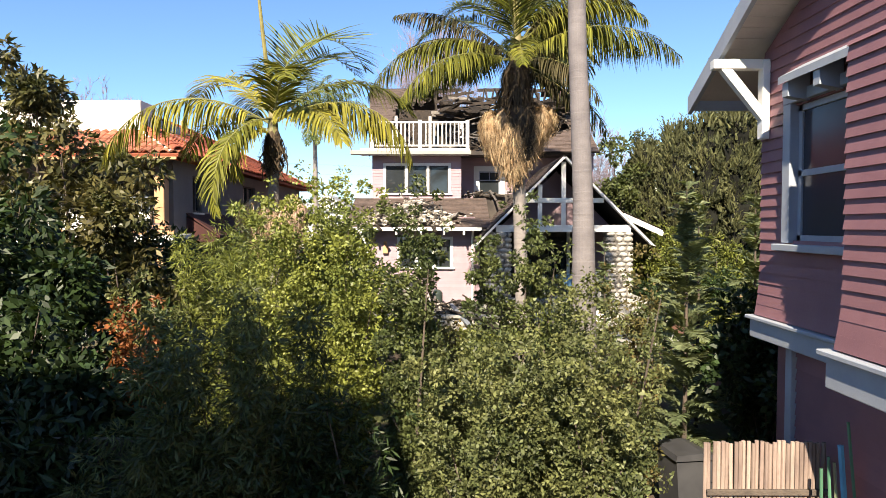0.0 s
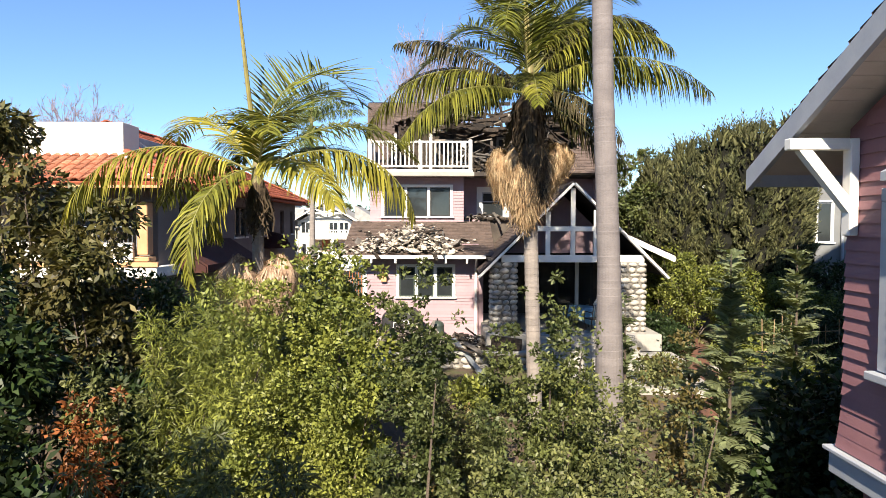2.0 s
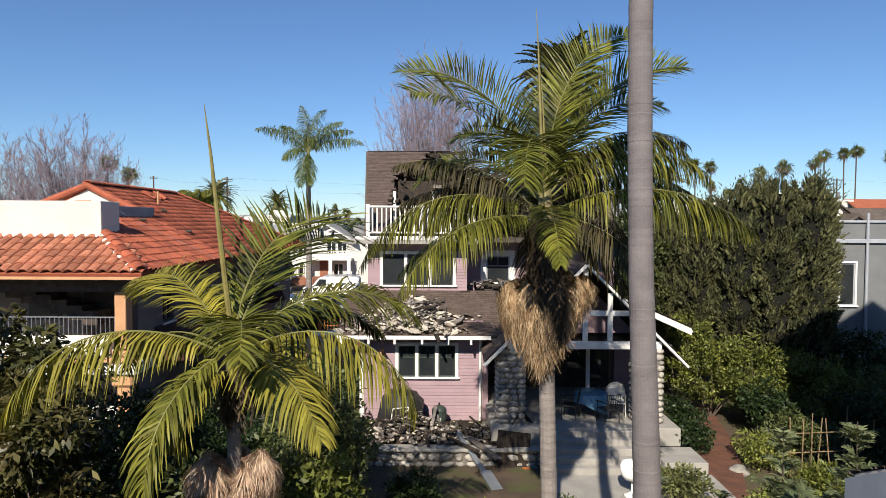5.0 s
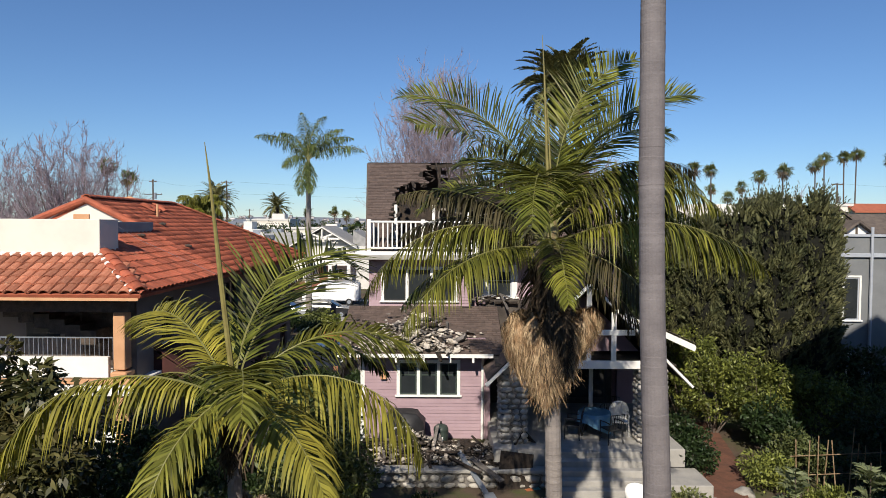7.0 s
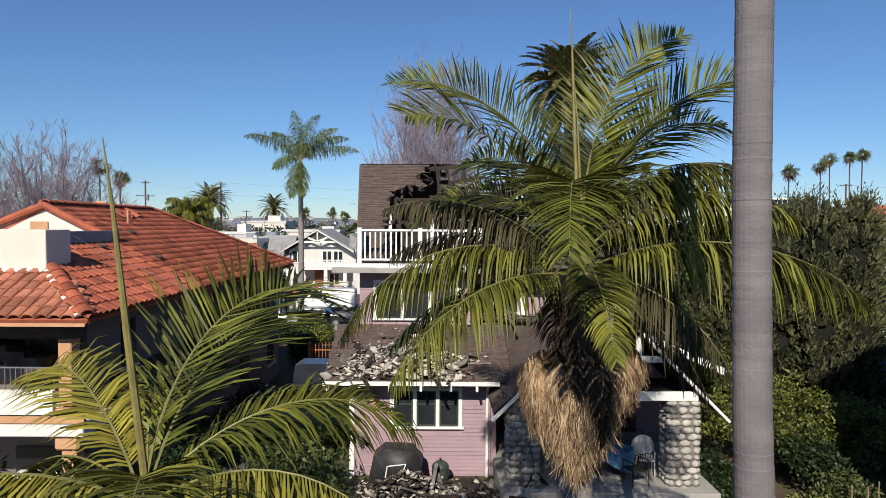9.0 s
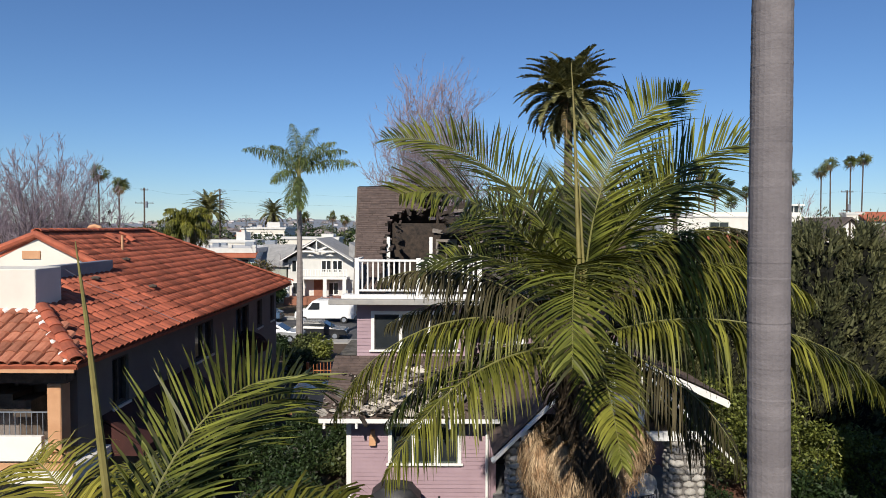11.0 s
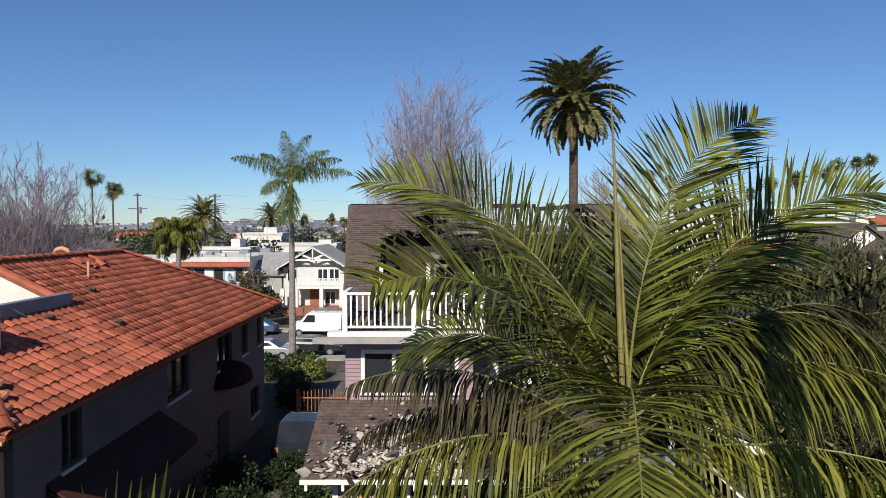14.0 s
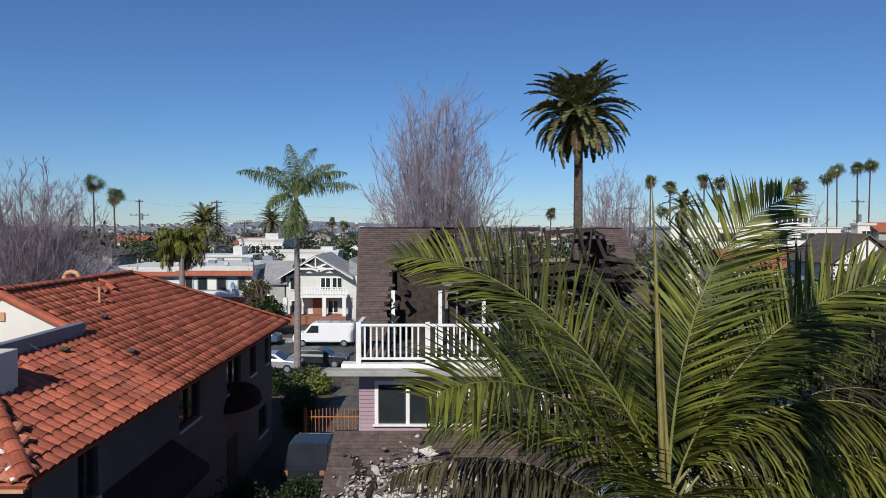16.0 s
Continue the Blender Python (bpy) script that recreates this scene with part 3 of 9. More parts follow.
# lower storey
bm = wall_xz(bmesh.new(), -2.95, 1.2, WALL_Y, WALL_Y + 0.18, 0.5, 4.6, [W1])
clapboards(bm, -2.95, 1.2, WALL_Y, 0.9, 4.5, holes=[W1])
part("wall", bm, PINK, house, "pink lapped clapboard wall")
for q in ((-2.95, -2.77, 27.24, 39.0), (6.1, 6.3, 27.6, 39.0), (-2.77, 6.1, 38.85, 39.0)):
    part("wall", abox(*q, 0.5, 7.2), PINK, house)
part("wall", prism(bmesh.new(), [(WALL_Y + 0.18, 0.5), (27.23, 0.5), (27.23, 5.32), (WALL_Y + 0.18, 4.4)], -2.95, -2.77, "x"), PINK, house)
part("wall", prism(bmesh.new(), [(WALL_Y + 0.1, 0.5), (27.6, 0.5), (27.6, 5.25), (WALL_Y + 0.1, 4.4)], 1.2, 1.38, "x"), PINK, house)
window(house, *W1[:2], WALL_Y, *W1[2:], leaves=3, label="white-framed triple casement with dark green sashes")
bm = bmesh.new()
box(bm, -2.99, -2.85, WALL_Y - 0.045, WALL_Y - 0.026, 0.9, 4.3)
part("corner_board", bm, WHITE, house)
bm = bmesh.new()
tube(bm, [(1.1, WALL_Y - 0.09, 0.95), (1.1, WALL_Y - 0.09, 3.75), (1.1, WALL_Y - 0.4, 4.05), (1.1, 24.2, 4.12)], 0.045, 8)
part("downspout", bm, WHITE, house)
bm = bmesh.new()
box(bm, -2.32, -2.12, WALL_Y - 0.16, WALL_Y - 0.03, 3.22, 3.5, bevel=0.02)
box(bm, -2.28, -2.16, WALL_Y - 0.12, WALL_Y - 0.03, 3.5, 3.68, bevel=0.01)
part("utility_box", bm, ORANGE, house, "small tan utility box on the wall")

# lower roof over it, with rafter tails
EAVE_Y, EAVE_Z, TOP_Y, TOP_Z = 24.15, 4.2, UP_Y, 5.42
rng = random.Random(5)
bm = bmesh.new()
prism(bm, [(EAVE_Y, EAVE_Z - 0.06), (TOP_Y, TOP_Z - 0.06), (TOP_Y, TOP_Z), (EAVE_Y, EAVE_Z)], -3.65, 1.75, "x")
part("roof_deck", bm, CHAR, house)
bm = bmesh.new()
shingle_slope(bm, rng, -3.65, 1.75, EAVE_Y, EAVE_Z, TOP_Y, TOP_Z, burn=lambda x, s: noise.noise(Vector((x * 1.3, s * 2.5, 3))) > 0.45)
part("roof", bm, SHINGLE, house, "weathered brown shingle roof strewn with rubble")
part("fascia", abox(-3.65, 1.4, EAVE_Y - 0.05, EAVE_Y - 0.01, EAVE_Z - 0.1, EAVE_Z + 0.02), WHITE, house)
for x in (-3.5, -2.6, -1.75, -0.85, 0.0, 0.75):
    bm = bmesh.new()
    prism(bm, [(EAVE_Y - 0.04, EAVE_Z - 0.26), (EAVE_Y - 0.04, EAVE_Z - 0.08), (WALL_Y, 4.47), (WALL_Y, 4.3)], x - 0.035, x + 0.035, "x")
    part("rafter_tail", bm, WHITE, house)

# upper storey
bm = wall_xz(bmesh.new(), -2.95, 0.72, UP_Y, UP_Y + 0.18, 5.2, 7.2, [W2])
clapboards(bm, -2.95, 0.72, UP_Y, 5.4, 7.15, holes=[W2])
part("wall", bm, PINK, house, "pink lapped clapboard upper wall")
part("wall", abox(0.54, 0.718, UP_Y + 0.18, 28.4, 5.2, 7.2), PINK, house)
bm = bmesh.new()
wall_xz(bm, 0.54, 6.1, 28.4, 28.58, 5.0, 7.2, [W3])
clapboards(bm, 0.72, 3.6, 28.4, 5.4, 7.15, holes=[W3])
part("wall", bm, PINK, house)
window(house, *W2[:2], UP_Y, *W2[2:], leaves=3, rail=False, sash_mat=DARKMETAL, label="white-framed triple upper window")
window(house, *W3[:2], 28.4, *W3[2:], leaves=1, trim=0.22, sash_mat=GREYTRIM, label="white-framed double-hung window above the sooty roof")

# balcony: deck, white balustrade
part("balcony_deck", abox(-3.4, 1.05, 26.65, 27.05, 7.16, 7.42, bevel=0.01), WHITE, house, "white boxed balcony edge")
part("balcony_ledge", abox(-3.75, 1.1, 26.3, 26.649, 7.14, 7.3, bevel=0.012), CONCRETE, house, "weathered grey ledge under the balcony")
bal = part("balustrade", abox(-2.95, 1.0, 26.74, 26.86, 8.46, 8.53, bevel=0.008), WHITE, house, "white wooden balcony railing")
part("bottom_rail", abox(-2.95, 1.0, 26.76, 26.84, 7.52, 7.58), WHITE, bal)
for x in (-2.92, -0.97, 0.97):
    part("post", abox(x - 0.07, x + 0.07, 26.73, 26.87, 7.42, 8.58, bevel=0.01), WHITE, bal)
bal_me = None
k = 0
x = -2.75
while x < 0.85:
    if abs(x + 0.97) > 0.12:
        if bal_me is None:
            o = part("baluster", abox(-0.025, 0.025, 26.775, 26.825, 7.58, 8.46), WHITE, bal)
            bal_me = o.data
        else:
            o = new("baluster", bal_me)
            o.parent = bal
        o.location = (x, 0, 0)
    x += 0.168
for x in (-2.92,):
    bm = prism(bmesh.new(), [(26.88, 7.45), (26.88, 8.5), (27.99, 8.5)], x - 0.035, x + 0.035, "x")
    beam(bm, (x, 26.87, 8.53), (x, 28.05, 8.53), 0.12, 0.05)
    part("side_rail", bm, WHITE, bal)

# main roof: ridge along x, front slope open in the middle
RX0, RX1, RIDGE_Y, RIDGE_Z, FEAVE_Y, FEAVE_Z = -3.0, 6.35, 33.5, 11.25, 26.75, 7.3
(RIDGE_Z - FEAVE_Z) / (RIDGE_Y - FEAVE_Y)


def burned(x, s):
    """Where the front slope is gone: the balcony's recess, the burned middle, ragged edges."""
    r = 0.3 * noise.noise(Vector((x * 1.6, s * 6, 1.5))) + 0.14 * noise.noise(Vector((x * 6, s * 20, 7)))
    if x < -2.05 + r * 0.5:
        return False
    if x < -0.7 + r:
        return s < 0.62 + 0.16 * (x + 2.05) + r * 0.5
    if x > 5.55 + r:
        return False
    if x > 3.3 + r * 2:
        return s > 0.14 + 0.05 * (x - 3.3) + 0.3 * r
    return True


def flare(bm):
    """Skews the roof's free end, wider towards the ridge, to fit the camera's view."""
    for v in bm.verts:
        if v.co.x < 0:
            v.co.x += 0.7 * v.co.x / 3.0 * max(0.0, 1 - abs(v.co.y - RIDGE_Y) / (RIDGE_Y - FEAVE_Y))
    return bm


rng = random.Random(6)
bm = bmesh.new()
shingle_slope(bm, rng, RX0, RX1, FEAVE_Y, FEAVE_Z, RIDGE_Y, RIDGE_Z, burn=burned)
shingle_slope(bm, rng, RX0, RX1, 2 * RIDGE_Y - FEAVE_Y, FEAVE_Z, RIDGE_Y, RIDGE_Z, course=0.3, width=1.2, burn=lambda x, s: -0.2 < x < 5.3 and s > 0.25 + 0.15 * noise.noise(Vector((x * 2, 0, 4))))
part("roof", flare(bm), SHINGLE, house, "brown shingle roof with a burned-out middle")
bm = bmesh.new()
for i in range(110):
    for j in range(44):
        xa, xb = RX0 + (RX1 - RX0) * i / 110, RX0 + (RX1 - RX0) * (i + 1) / 110
        sa, sb = j / 44, (j + 1) / 44
        if burned((xa + xb) / 2, (sa + sb) / 2):
            continue
        ya, yb = FEAVE_Y + (RIDGE_Y - FEAVE_Y) * sa, FEAVE_Y + (RIDGE_Y - FEAVE_Y) * sb
        za, zb = FEAVE_Z + (RIDGE_Z - FEAVE_Z) * sa - 0.015, FEAVE_Z + (RIDGE_Z - FEAVE_Z) * sb - 0.015
        bm.faces.new([bm.verts.new(p) for p in ((xa, ya, za), (xb, ya, za), (xb, yb, zb), (xa, yb, zb))])
bmesh.ops.remove_doubles(bm, verts=bm.verts, dist=0.001)
bmesh.ops.solidify(bm, geom=bm.faces[:], thickness=0.05)
flare(bm)
for half in (-1, 1):
    b2 = bm.copy()
    bmesh.ops.delete(b2, geom=[f for f in b2.faces if (f.calc_center_median().x - 2.2) * half < 0], context="FACES")
    part("roof_deck", b2, CHAR, house)
bm.free()
bm = bmesh.new()
prism(bm, [(FEAVE_Y, FEAVE_Z - 0.2), (FEAVE_Y, FEAVE_Z - 0.03), (RIDGE_Y, RIDGE_Z - 0.03), (RIDGE_Y, RIDGE_Z - 0.2)], RX0 - 0.05, RX0, "x")
part("bargeboard", flare(bm), BARK, house)

# gable wall at either end
for x0, x1 in ((-2.95, -2.77), (6.1, 6.28)):
    bm = bmesh.new()
    prism(bm, [(27.2, 7.2), (39.5, 7.2), (RIDGE_Y, RIDGE_Z - 0.25)], x0, x1, "x")
    part("gable_wall", bm, PINK, house)

# attic floor, burned room, posts at the recess
part("attic_floor", abox(-2.7, 6.05, 27.0, 38.8, 7.2, 7.35), SOOT_AND_SHADE, house)
part("attic_wall", prism(bmesh.new(), [(27.7, 7.36), (38.9, 7.36), (RIDGE_Y, RIDGE_Z - 0.5)], -2.76, -2.7, "x"), CHAR, house)
part("attic_wall", abox(-2.1, 6.0, 30.9, 31.0, 7.35, 9.7), CHAR, house, "sooty inner wall of the burned attic")
rng = random.Random(12)
for k in range(70):
    x, z = rng.uniform(-0.6, 5.6), 9.0 + 1.3 * rng.random() ** 0.8
    ln, lean = rng.uniform(0.4, 1.5), rng.gauss(0, 0.22)
    y = 30.75 - rng.uniform(0, 0.9) * (1 if z < 9.9 else 0.4)
    part("charred_board", beam(bmesh.new(), (x, y, z), (x + ln, y + rng.gauss(0, 0.25), z + lean * ln), rng.uniform(0.04, 0.09), rng.uniform(0.04, 0.16)), CHAR if rng.random() < 0.9 else ASH_BOARD, house)
bm = bmesh.new()
for k in range(60):
    ball(bm, (rng.uniform(-0.4, 5.6), rng.uniform(29.4, 30.8), rng.uniform(9.3, 9.85)), rng.uniform(0.12, 0.3), (1.4, 1, 0.5), 1, 0.9, k)
part("charred_debris", bm, CHAR, house, "heap of burned roofing in the attic")["kind"] = "stuff"
for x0, x1, z0, z1 in ((-0.45, 0.35, 7.6, 9.0), (2.3, 3.0, 7.7, 9.1), (3.5, 4.3, 7.7, 9.0)):
    bm = bmesh.new()
    for q in ((x0, x0 + 0.1, z0, z1), (x1 - 0.1, x1, z0, z1), (x0, x1, z1, z1 + 0.1), ((x0 + x1) / 2 - 0.03, (x0 + x1) / 2 + 0.03, z0, z1)):
        box(bm, q[0], q[1], 30.68, 30.74, q[2], q[3])
    part("window_frame", bm, ASH_BOARD, house, "scorched pale window frame")
for x in (-2.15, -0.62, 0.8, 2.0, 2.75, 3.3):
    part("attic_post", abox(x - 0.06, x + 0.06, 29.6, 29.72, 7.35, 9.2 - 0.3 * (x > 0.5)), WHITE if x < 1 else SOOT_AND_SHADE, house)
rng = random.Random(11)
x = -0.6
while x < 5.6:
    top = RIDGE_Z - (0.02 if rng.random() < 0.75 else rng.uniform(0.3, 0.8))
    lean = rng.uniform(0.12, 0.4)
    for sg in (-1, 1):
        if rng.random() < 0.8:
            bm = bmesh.new()
            beam(bm, (x + sg * lean, RIDGE_Y - rng.uniform(0.5, 1.3), 9.75 + rng.uniform(-0.2, 0.3)), (x + sg * 0.03, RIDGE_Y - 0.04, top), 0.06, 0.12)
            part("charred_rafter", bm, CHAR, house)
    if rng.random() < 0.35:
        bm = bmesh.new()
        beam(bm, (x + 0.2, RIDGE_Y, 9.6), (x + 0.2 + rng.uniform(-0.05, 0.05), RIDGE_Y, RIDGE_Z + rng.uniform(-0.3, 0.05)), 0.12, 0.12)
        part("charred_post", bm, CHAR, house)
    if rng.random() < 0.5:
        bm = bmesh.new()
        beam(bm, (x, RIDGE_Y + 0.06, top), (x + rng.uniform(-0.2, 0.2), RIDGE_Y + 1.3, 9.9), 0.06, 0.12)
        part("charred_rafter", bm, CHAR, house)
    x += rng.uniform(0.5, 0.85)
for a, b in ((-0.8, 0.9), (1.7, 3.2), (3.4, 5.6)):
    part("charred_ridge", beam(bmesh.new(), (a, RIDGE_Y, RIDGE_Z - 0.05 - 0.15 * rng.random()), (b, RIDGE_Y, RIDGE_Z - 0.05), 0.05, 0.16), CHAR, house)
for k in range(26):
    x = rng.uniform(0.6, 5.6)
    y = rng.uniform(28.3, 30.4)
    z = FEAVE_Z + (y - FEAVE_Y) * 0.5 + rng.uniform(-0.2, 0.5)
    part("charred_board", beam(bmesh.new(), (x, y, z), (x + rng.uniform(-0.9, 0.9), y + rng.uniform(-0.6, 0.6), z + rng.uniform(-0.5, 0.6)), rng.uniform(0.05, 0.16), 0.04), CHAR if rng.random() < 0.75 else ASH_BOARD, house)

# torn, charred ends along the burned edge
rng = random.Random(31)
done = 0
while done < 70:
    x, q = rng.uniform(-2.2, 5.7), rng.uniform(0.05, 0.97)
    if not burned(x, q) or (burned(x - 0.2, q) and burned(x, q + 0.07) and burned(x + 0.2, q)):
        continue
    done += 1
    y, z = FEAVE_Y + (RIDGE_Y - FEAVE_Y) * q, FEAVE_Z + (RIDGE_Z - FEAVE_Z) * q
    a, ln = rng.uniform(0, 6.3), rng.uniform(0.12, 0.4)
    dx, ds = math.cos(a) * ln, math.sin(a) * ln
    part("charred_board", beam(bmesh.new(), (x - dx / 2, y - ds * 0.36, z - ds * 0.34 - 0.02), (x + dx / 2, y + ds * 0.36, z + ds * 0.34 + rng.uniform(-0.12, 0.06)), rng.uniform(0.06, 0.16), 0.03), CHAR, house)

# porch gable with its white truss
GX, GY, GZ_, FOOT_Z, HALF = 4.18, 22.75, 6.62, 3.58, 3.05
rng = random.Random(7)
bm = bmesh.new()
for sg in (-1, 1):
    shingle_slope_x(bm, rng, GY - 0.05, 28.3, GX + sg * HALF, FOOT_Z + 0.12, GX, GZ_ + 0.12)
part("porch_roof", bm, SHINGLE, house, "steep brown shingle porch roof")
for sg in (-1, 1):
    bm = bmesh.new()
    prism(bm, [(GX, GZ_ + 0.11), (GX + sg * HALF, FOOT_Z + 0.11), (GX + sg * HALF, FOOT_Z + 0.03), (GX, GZ_ + 0.03)], GY - 0.02, 28.3, "y")
    part("roof_deck", bm, CHAR, house)
for sg in (-1, 1):
    bm = bmesh.new()
    beam(bm, (GX + sg * 0.02, GY - 0.06, GZ_ + 0.02), (GX + sg * (HALF + 0.06), GY - 0.06, FOOT_Z - 0.02), 0.07, 0.24, up=(0, -1, 0))
    part("bargeboard", bm, WHITE, house, "white bargeboard with a cut end")
bm = bmesh.new()
box(bm, GX - 2.35, GX + 2.35, GY + 0.02, GY + 0.14, 4.06, 4.3, bevel=0.01)
part("tie_beam", bm, WHITE, house)
part("collar_beam", abox(GX - 1.4, GX + 1.4, GY + 0.03, GY + 0.13, 5.08, 5.24, bevel=0.008), WHITE, house)
for x, top in ((GX - 0.82, 5.72), (GX, 6.5), (GX + 0.76, 5.78)):
    part("truss_post", abox(x - 0.075, x + 0.075, GY + 0.04, GY + 0.12, 4.3, top, bevel=0.006), WHITE, house)
bm = bmesh.new()
prism(bm, [(GX - 2.0, 4.3), (GX + 2.0, 4.3), (GX, 6.3)], GY + 1.6, GY + 1.7, "y")
part("gable_wall", bm, PINK, house)
# porch wall and ceiling get a dark colour in place of porch shade
bm = bmesh.new()
box(bm, 1.38, 6.1, 27.42, 27.6, 0.7, 5.6)
part("porch_wall", bm, SOOT_AND_SHADE, house, "wall at the back of the porch, coloured dark for its shade")
part("porch_ceiling", abox(1.4, 6.9, GY + 0.2, 27.4, 4.1, 4.16), SOOT_AND_SHADE, house)
for x0, x1, z1 in ((1.9, 2.9, 3.75), (4.4, 5.9, 3.8)):
    bm = bmesh.new()
    box(bm, x0, x1, 27.34, 27.41, 1.75, z1)
    d = part("porch_door", bm, DARKMETAL, house, "dark glazed porch door")
    part("pane", abox(x0 + 0.12, x1 - 0.12, 27.31, 27.335, 2.0, z1 - 0.15), GLASS, d)
part("door_post", abox(4.72, 4.84, 25.0, 25.1, 1.76, 4.1), WHITE, house)

# side eave of the wing behind the porch
bm = bmesh.new()
prism(bm, [(6.2, 5.3), (8.9, 4.1), (8.95, 4.0), (8.9, 3.86), (6.2, 5.08)], 26.6, 26.68, "y")
part("bargeboard", bm, WHITE, house)
bm = bmesh.new()
rng = random.Random(8)
shingle_slope_x(bm, rng, 26.6, 30.5, 8.95, 4.12, 6.2, 5.34)
part("wing_roof", bm, SHINGLE, house)
bm = bmesh.new()
prism(bm, [(6.2, 5.31), (8.9, 4.1), (8.9, 4.04), (6.2, 5.24)], 26.68, 30.5, "y")
part("roof_deck", bm, CHAR, house)
part("wing_wall", abox(6.3, 7.6, 27.4, 30.4, 0.6, 4.6), PINK, house)

# porch floor, steps, pedestals
part("porch_floor", abox(1.3, 7.0, 22.35, 27.4, 1.2, 1.75, bevel=0.015), CONCRETE, house, "grey painted porch floor")
for k in range(5):
    part("step", abox(2.95, 6.05, 21.0 + 0.28 * k, 22.349, 0.7, 0.86 + 0.178 * (k + 0.0) + 0.17, bevel=0.015), CONCRETE, house)
part("pedestal", abox(6.06, 7.3, 21.0, 22.34, 0.6, 1.2, bevel=0.02), CONCRETE, house, "low concrete pedestal beside the steps")


def stone_column(parent, x0, x1, y0, y1, z0, z1, seed, size=0.22, name="stone_column"):
    """A column or wall of rounded river stones in mortar, each stone a piece of its own."""
    rng = random.Random(seed)
    core = part(name, abox(x0 + 0.05, x1 - 0.05, y0 + 0.05, y1 - 0.05, z0, z1), MORTAR, parent, "rounded river stones set in mortar")
    kinds = []
    for k in range(6):
        bm = ball(bmesh.new(), (0, 0, 0), 0.5, (1, 1, 1), 1, 0.35, seed + k)
        me = bpy.data.meshes.new("stone")
        bm.to_mesh(me)
        bm.free()
        me.materials.append(STONE)
        me.polygons.foreach_set("use_smooth", [True] * len(me.polygons))
        kinds.append(me)
    z = z0
    while z < z1 - 0.05:
        h = size * rng.uniform(0.6, 0.95)
        for side in (0, 1, 2):
            a, b = (x0, x1) if side == 0 else (y0, y1)
            p = a
            while p < b - 0.04:
                w = min(size * rng.uniform(0.9, 1.9), b - p)
                if b - p - w < size * 0.5:
                    w = b - p
                o = new("stone", kinds[rng.randrange(6)])
                o.parent = core
                c = p + w / 2
                o.location = (c, y0 + 0.06, z + h / 2) if side == 0 else (x0 + 0.06, c, z + h / 2) if side == 1 else (x1 - 0.06, c, z + h / 2)
                o.rotation_euler = (rng.uniform(-0.15, 0.15), rng.uniform(-0.2, 0.2), rng.uniform(-0.1, 0.1))
                o.scale = (w * 1.04, 0.24, h * 1.1) if side == 0 else (0.24, w * 1.04, h * 1.1)
                p += w
        z += h
    return core


stone_column(house, 1.5, 2.35, 22.75, 23.5, 1.75, 4.06, 1)
stone_column(house, 5.75, 6.6, 22.75, 23.5, 1.2, 4.06, 2)

# ---------------------------------------------------------------- the tile-roofed house

EX, EZ, FRONT, BACK, PITCH = -8.2, 6.5, 20.3, 40.9, 0.5      # right eave's line, its height, front and far eaves
RIDGE_X, GABLE_Y, PEAK_Y = -13.66, 27.8, 35.9
tile_house = thing("tile_roof_house", "two-storey cream stucco house under a red clay tile roof", "house")


def tile_mesh(name, w=0.29, length=0.43, n=5, mat=None):
    """One barrel tile that lies along +y, its upper end narrower, with a visible thickness at its mouth."""
    bm = bmesh.new()
    rows = []
    for y, r, dz in ((0, w * 0.5, 0.024), (length, w * 0.45, 0.0)):
        rows.append([bm.verts.new((-r * math.cos(math.pi * k / n), y, r * 0.64 * math.sin(math.pi * k / n) + dz)) for k in range(n + 1)])
    inner = [bm.verts.new((-w * 0.4 * math.cos(math.pi * k / n), 0.004, w * 0.24 * math.sin(math.pi * k / n) + 0.02)) for k in range(n + 1)]
    for k in range(n):
        bm.faces.new((rows[0][k], rows[0][k + 1], rows[1][k + 1], rows[1][k]))
        bm.faces.new((inner[k + 1], rows[0][k + 1], rows[0][k], inner[k]))
    me = bpy.data.meshes.new(name)
    bm.to_mesh(me)
    bm.free()
    if mat:
        me.materials.append(mat)
    return me


def slope_matrix(p, up):
    """A tile's pose at p, with the way up the slope given."""
    up = Vector(up).normalized()
    x = up.cross(Vector((0, 0, 1))).normalized()
    z = x.cross(up)
    m = Matrix((x, up, z)).transposed().to_4x4()
    m.translation = p
    return m


def roof_tiles():
    """Places of all tiles: the right slope, the skirt along the front, the hipped far end."""
    rng = random.Random(21)
    k = 1 / math.hypot(1, PITCH)
    run = 0.37 * k
    right, front = [], []
    i = 0
    y = FRONT + 0.15
    while y < BACK - 0.1:
        d = 0.0
        while True:
            x = EX - d
            if d > -(RIDGE_X - EX) - 0.1 or d > (y - FRONT) - 0.05 or d > (BACK - y) * 1.12:
                break
            if not (y < GABLE_Y and x < -11.15) and not (y < 23.25 and x < -10.1):
                right.append(slope_matrix((x, y + rng.uniform(-0.012, 0.012), EZ + PITCH * d + 0.02 + rng.uniform(-0.006, 0.012)), (-1, rng.uniform(-0.02, 0.02), PITCH + rng.uniform(-0.02, 0.03))))
            d += run
        y += 0.3
    x = EX - 0.15
    while x > -21:
        d = 0.0
        while d < min(1.8, EX - x - 0.05):
            front.append(slope_matrix((x + rng.uniform(-0.012, 0.012), FRONT + d, EZ + PITCH * d + 0.02 + rng.uniform(-0.006, 0.012)), (rng.uniform(-0.03, 0.03), 1, PITCH + rng.uniform(-0.02, 0.03))))
            d += run
        x -= 0.3
    return right, front


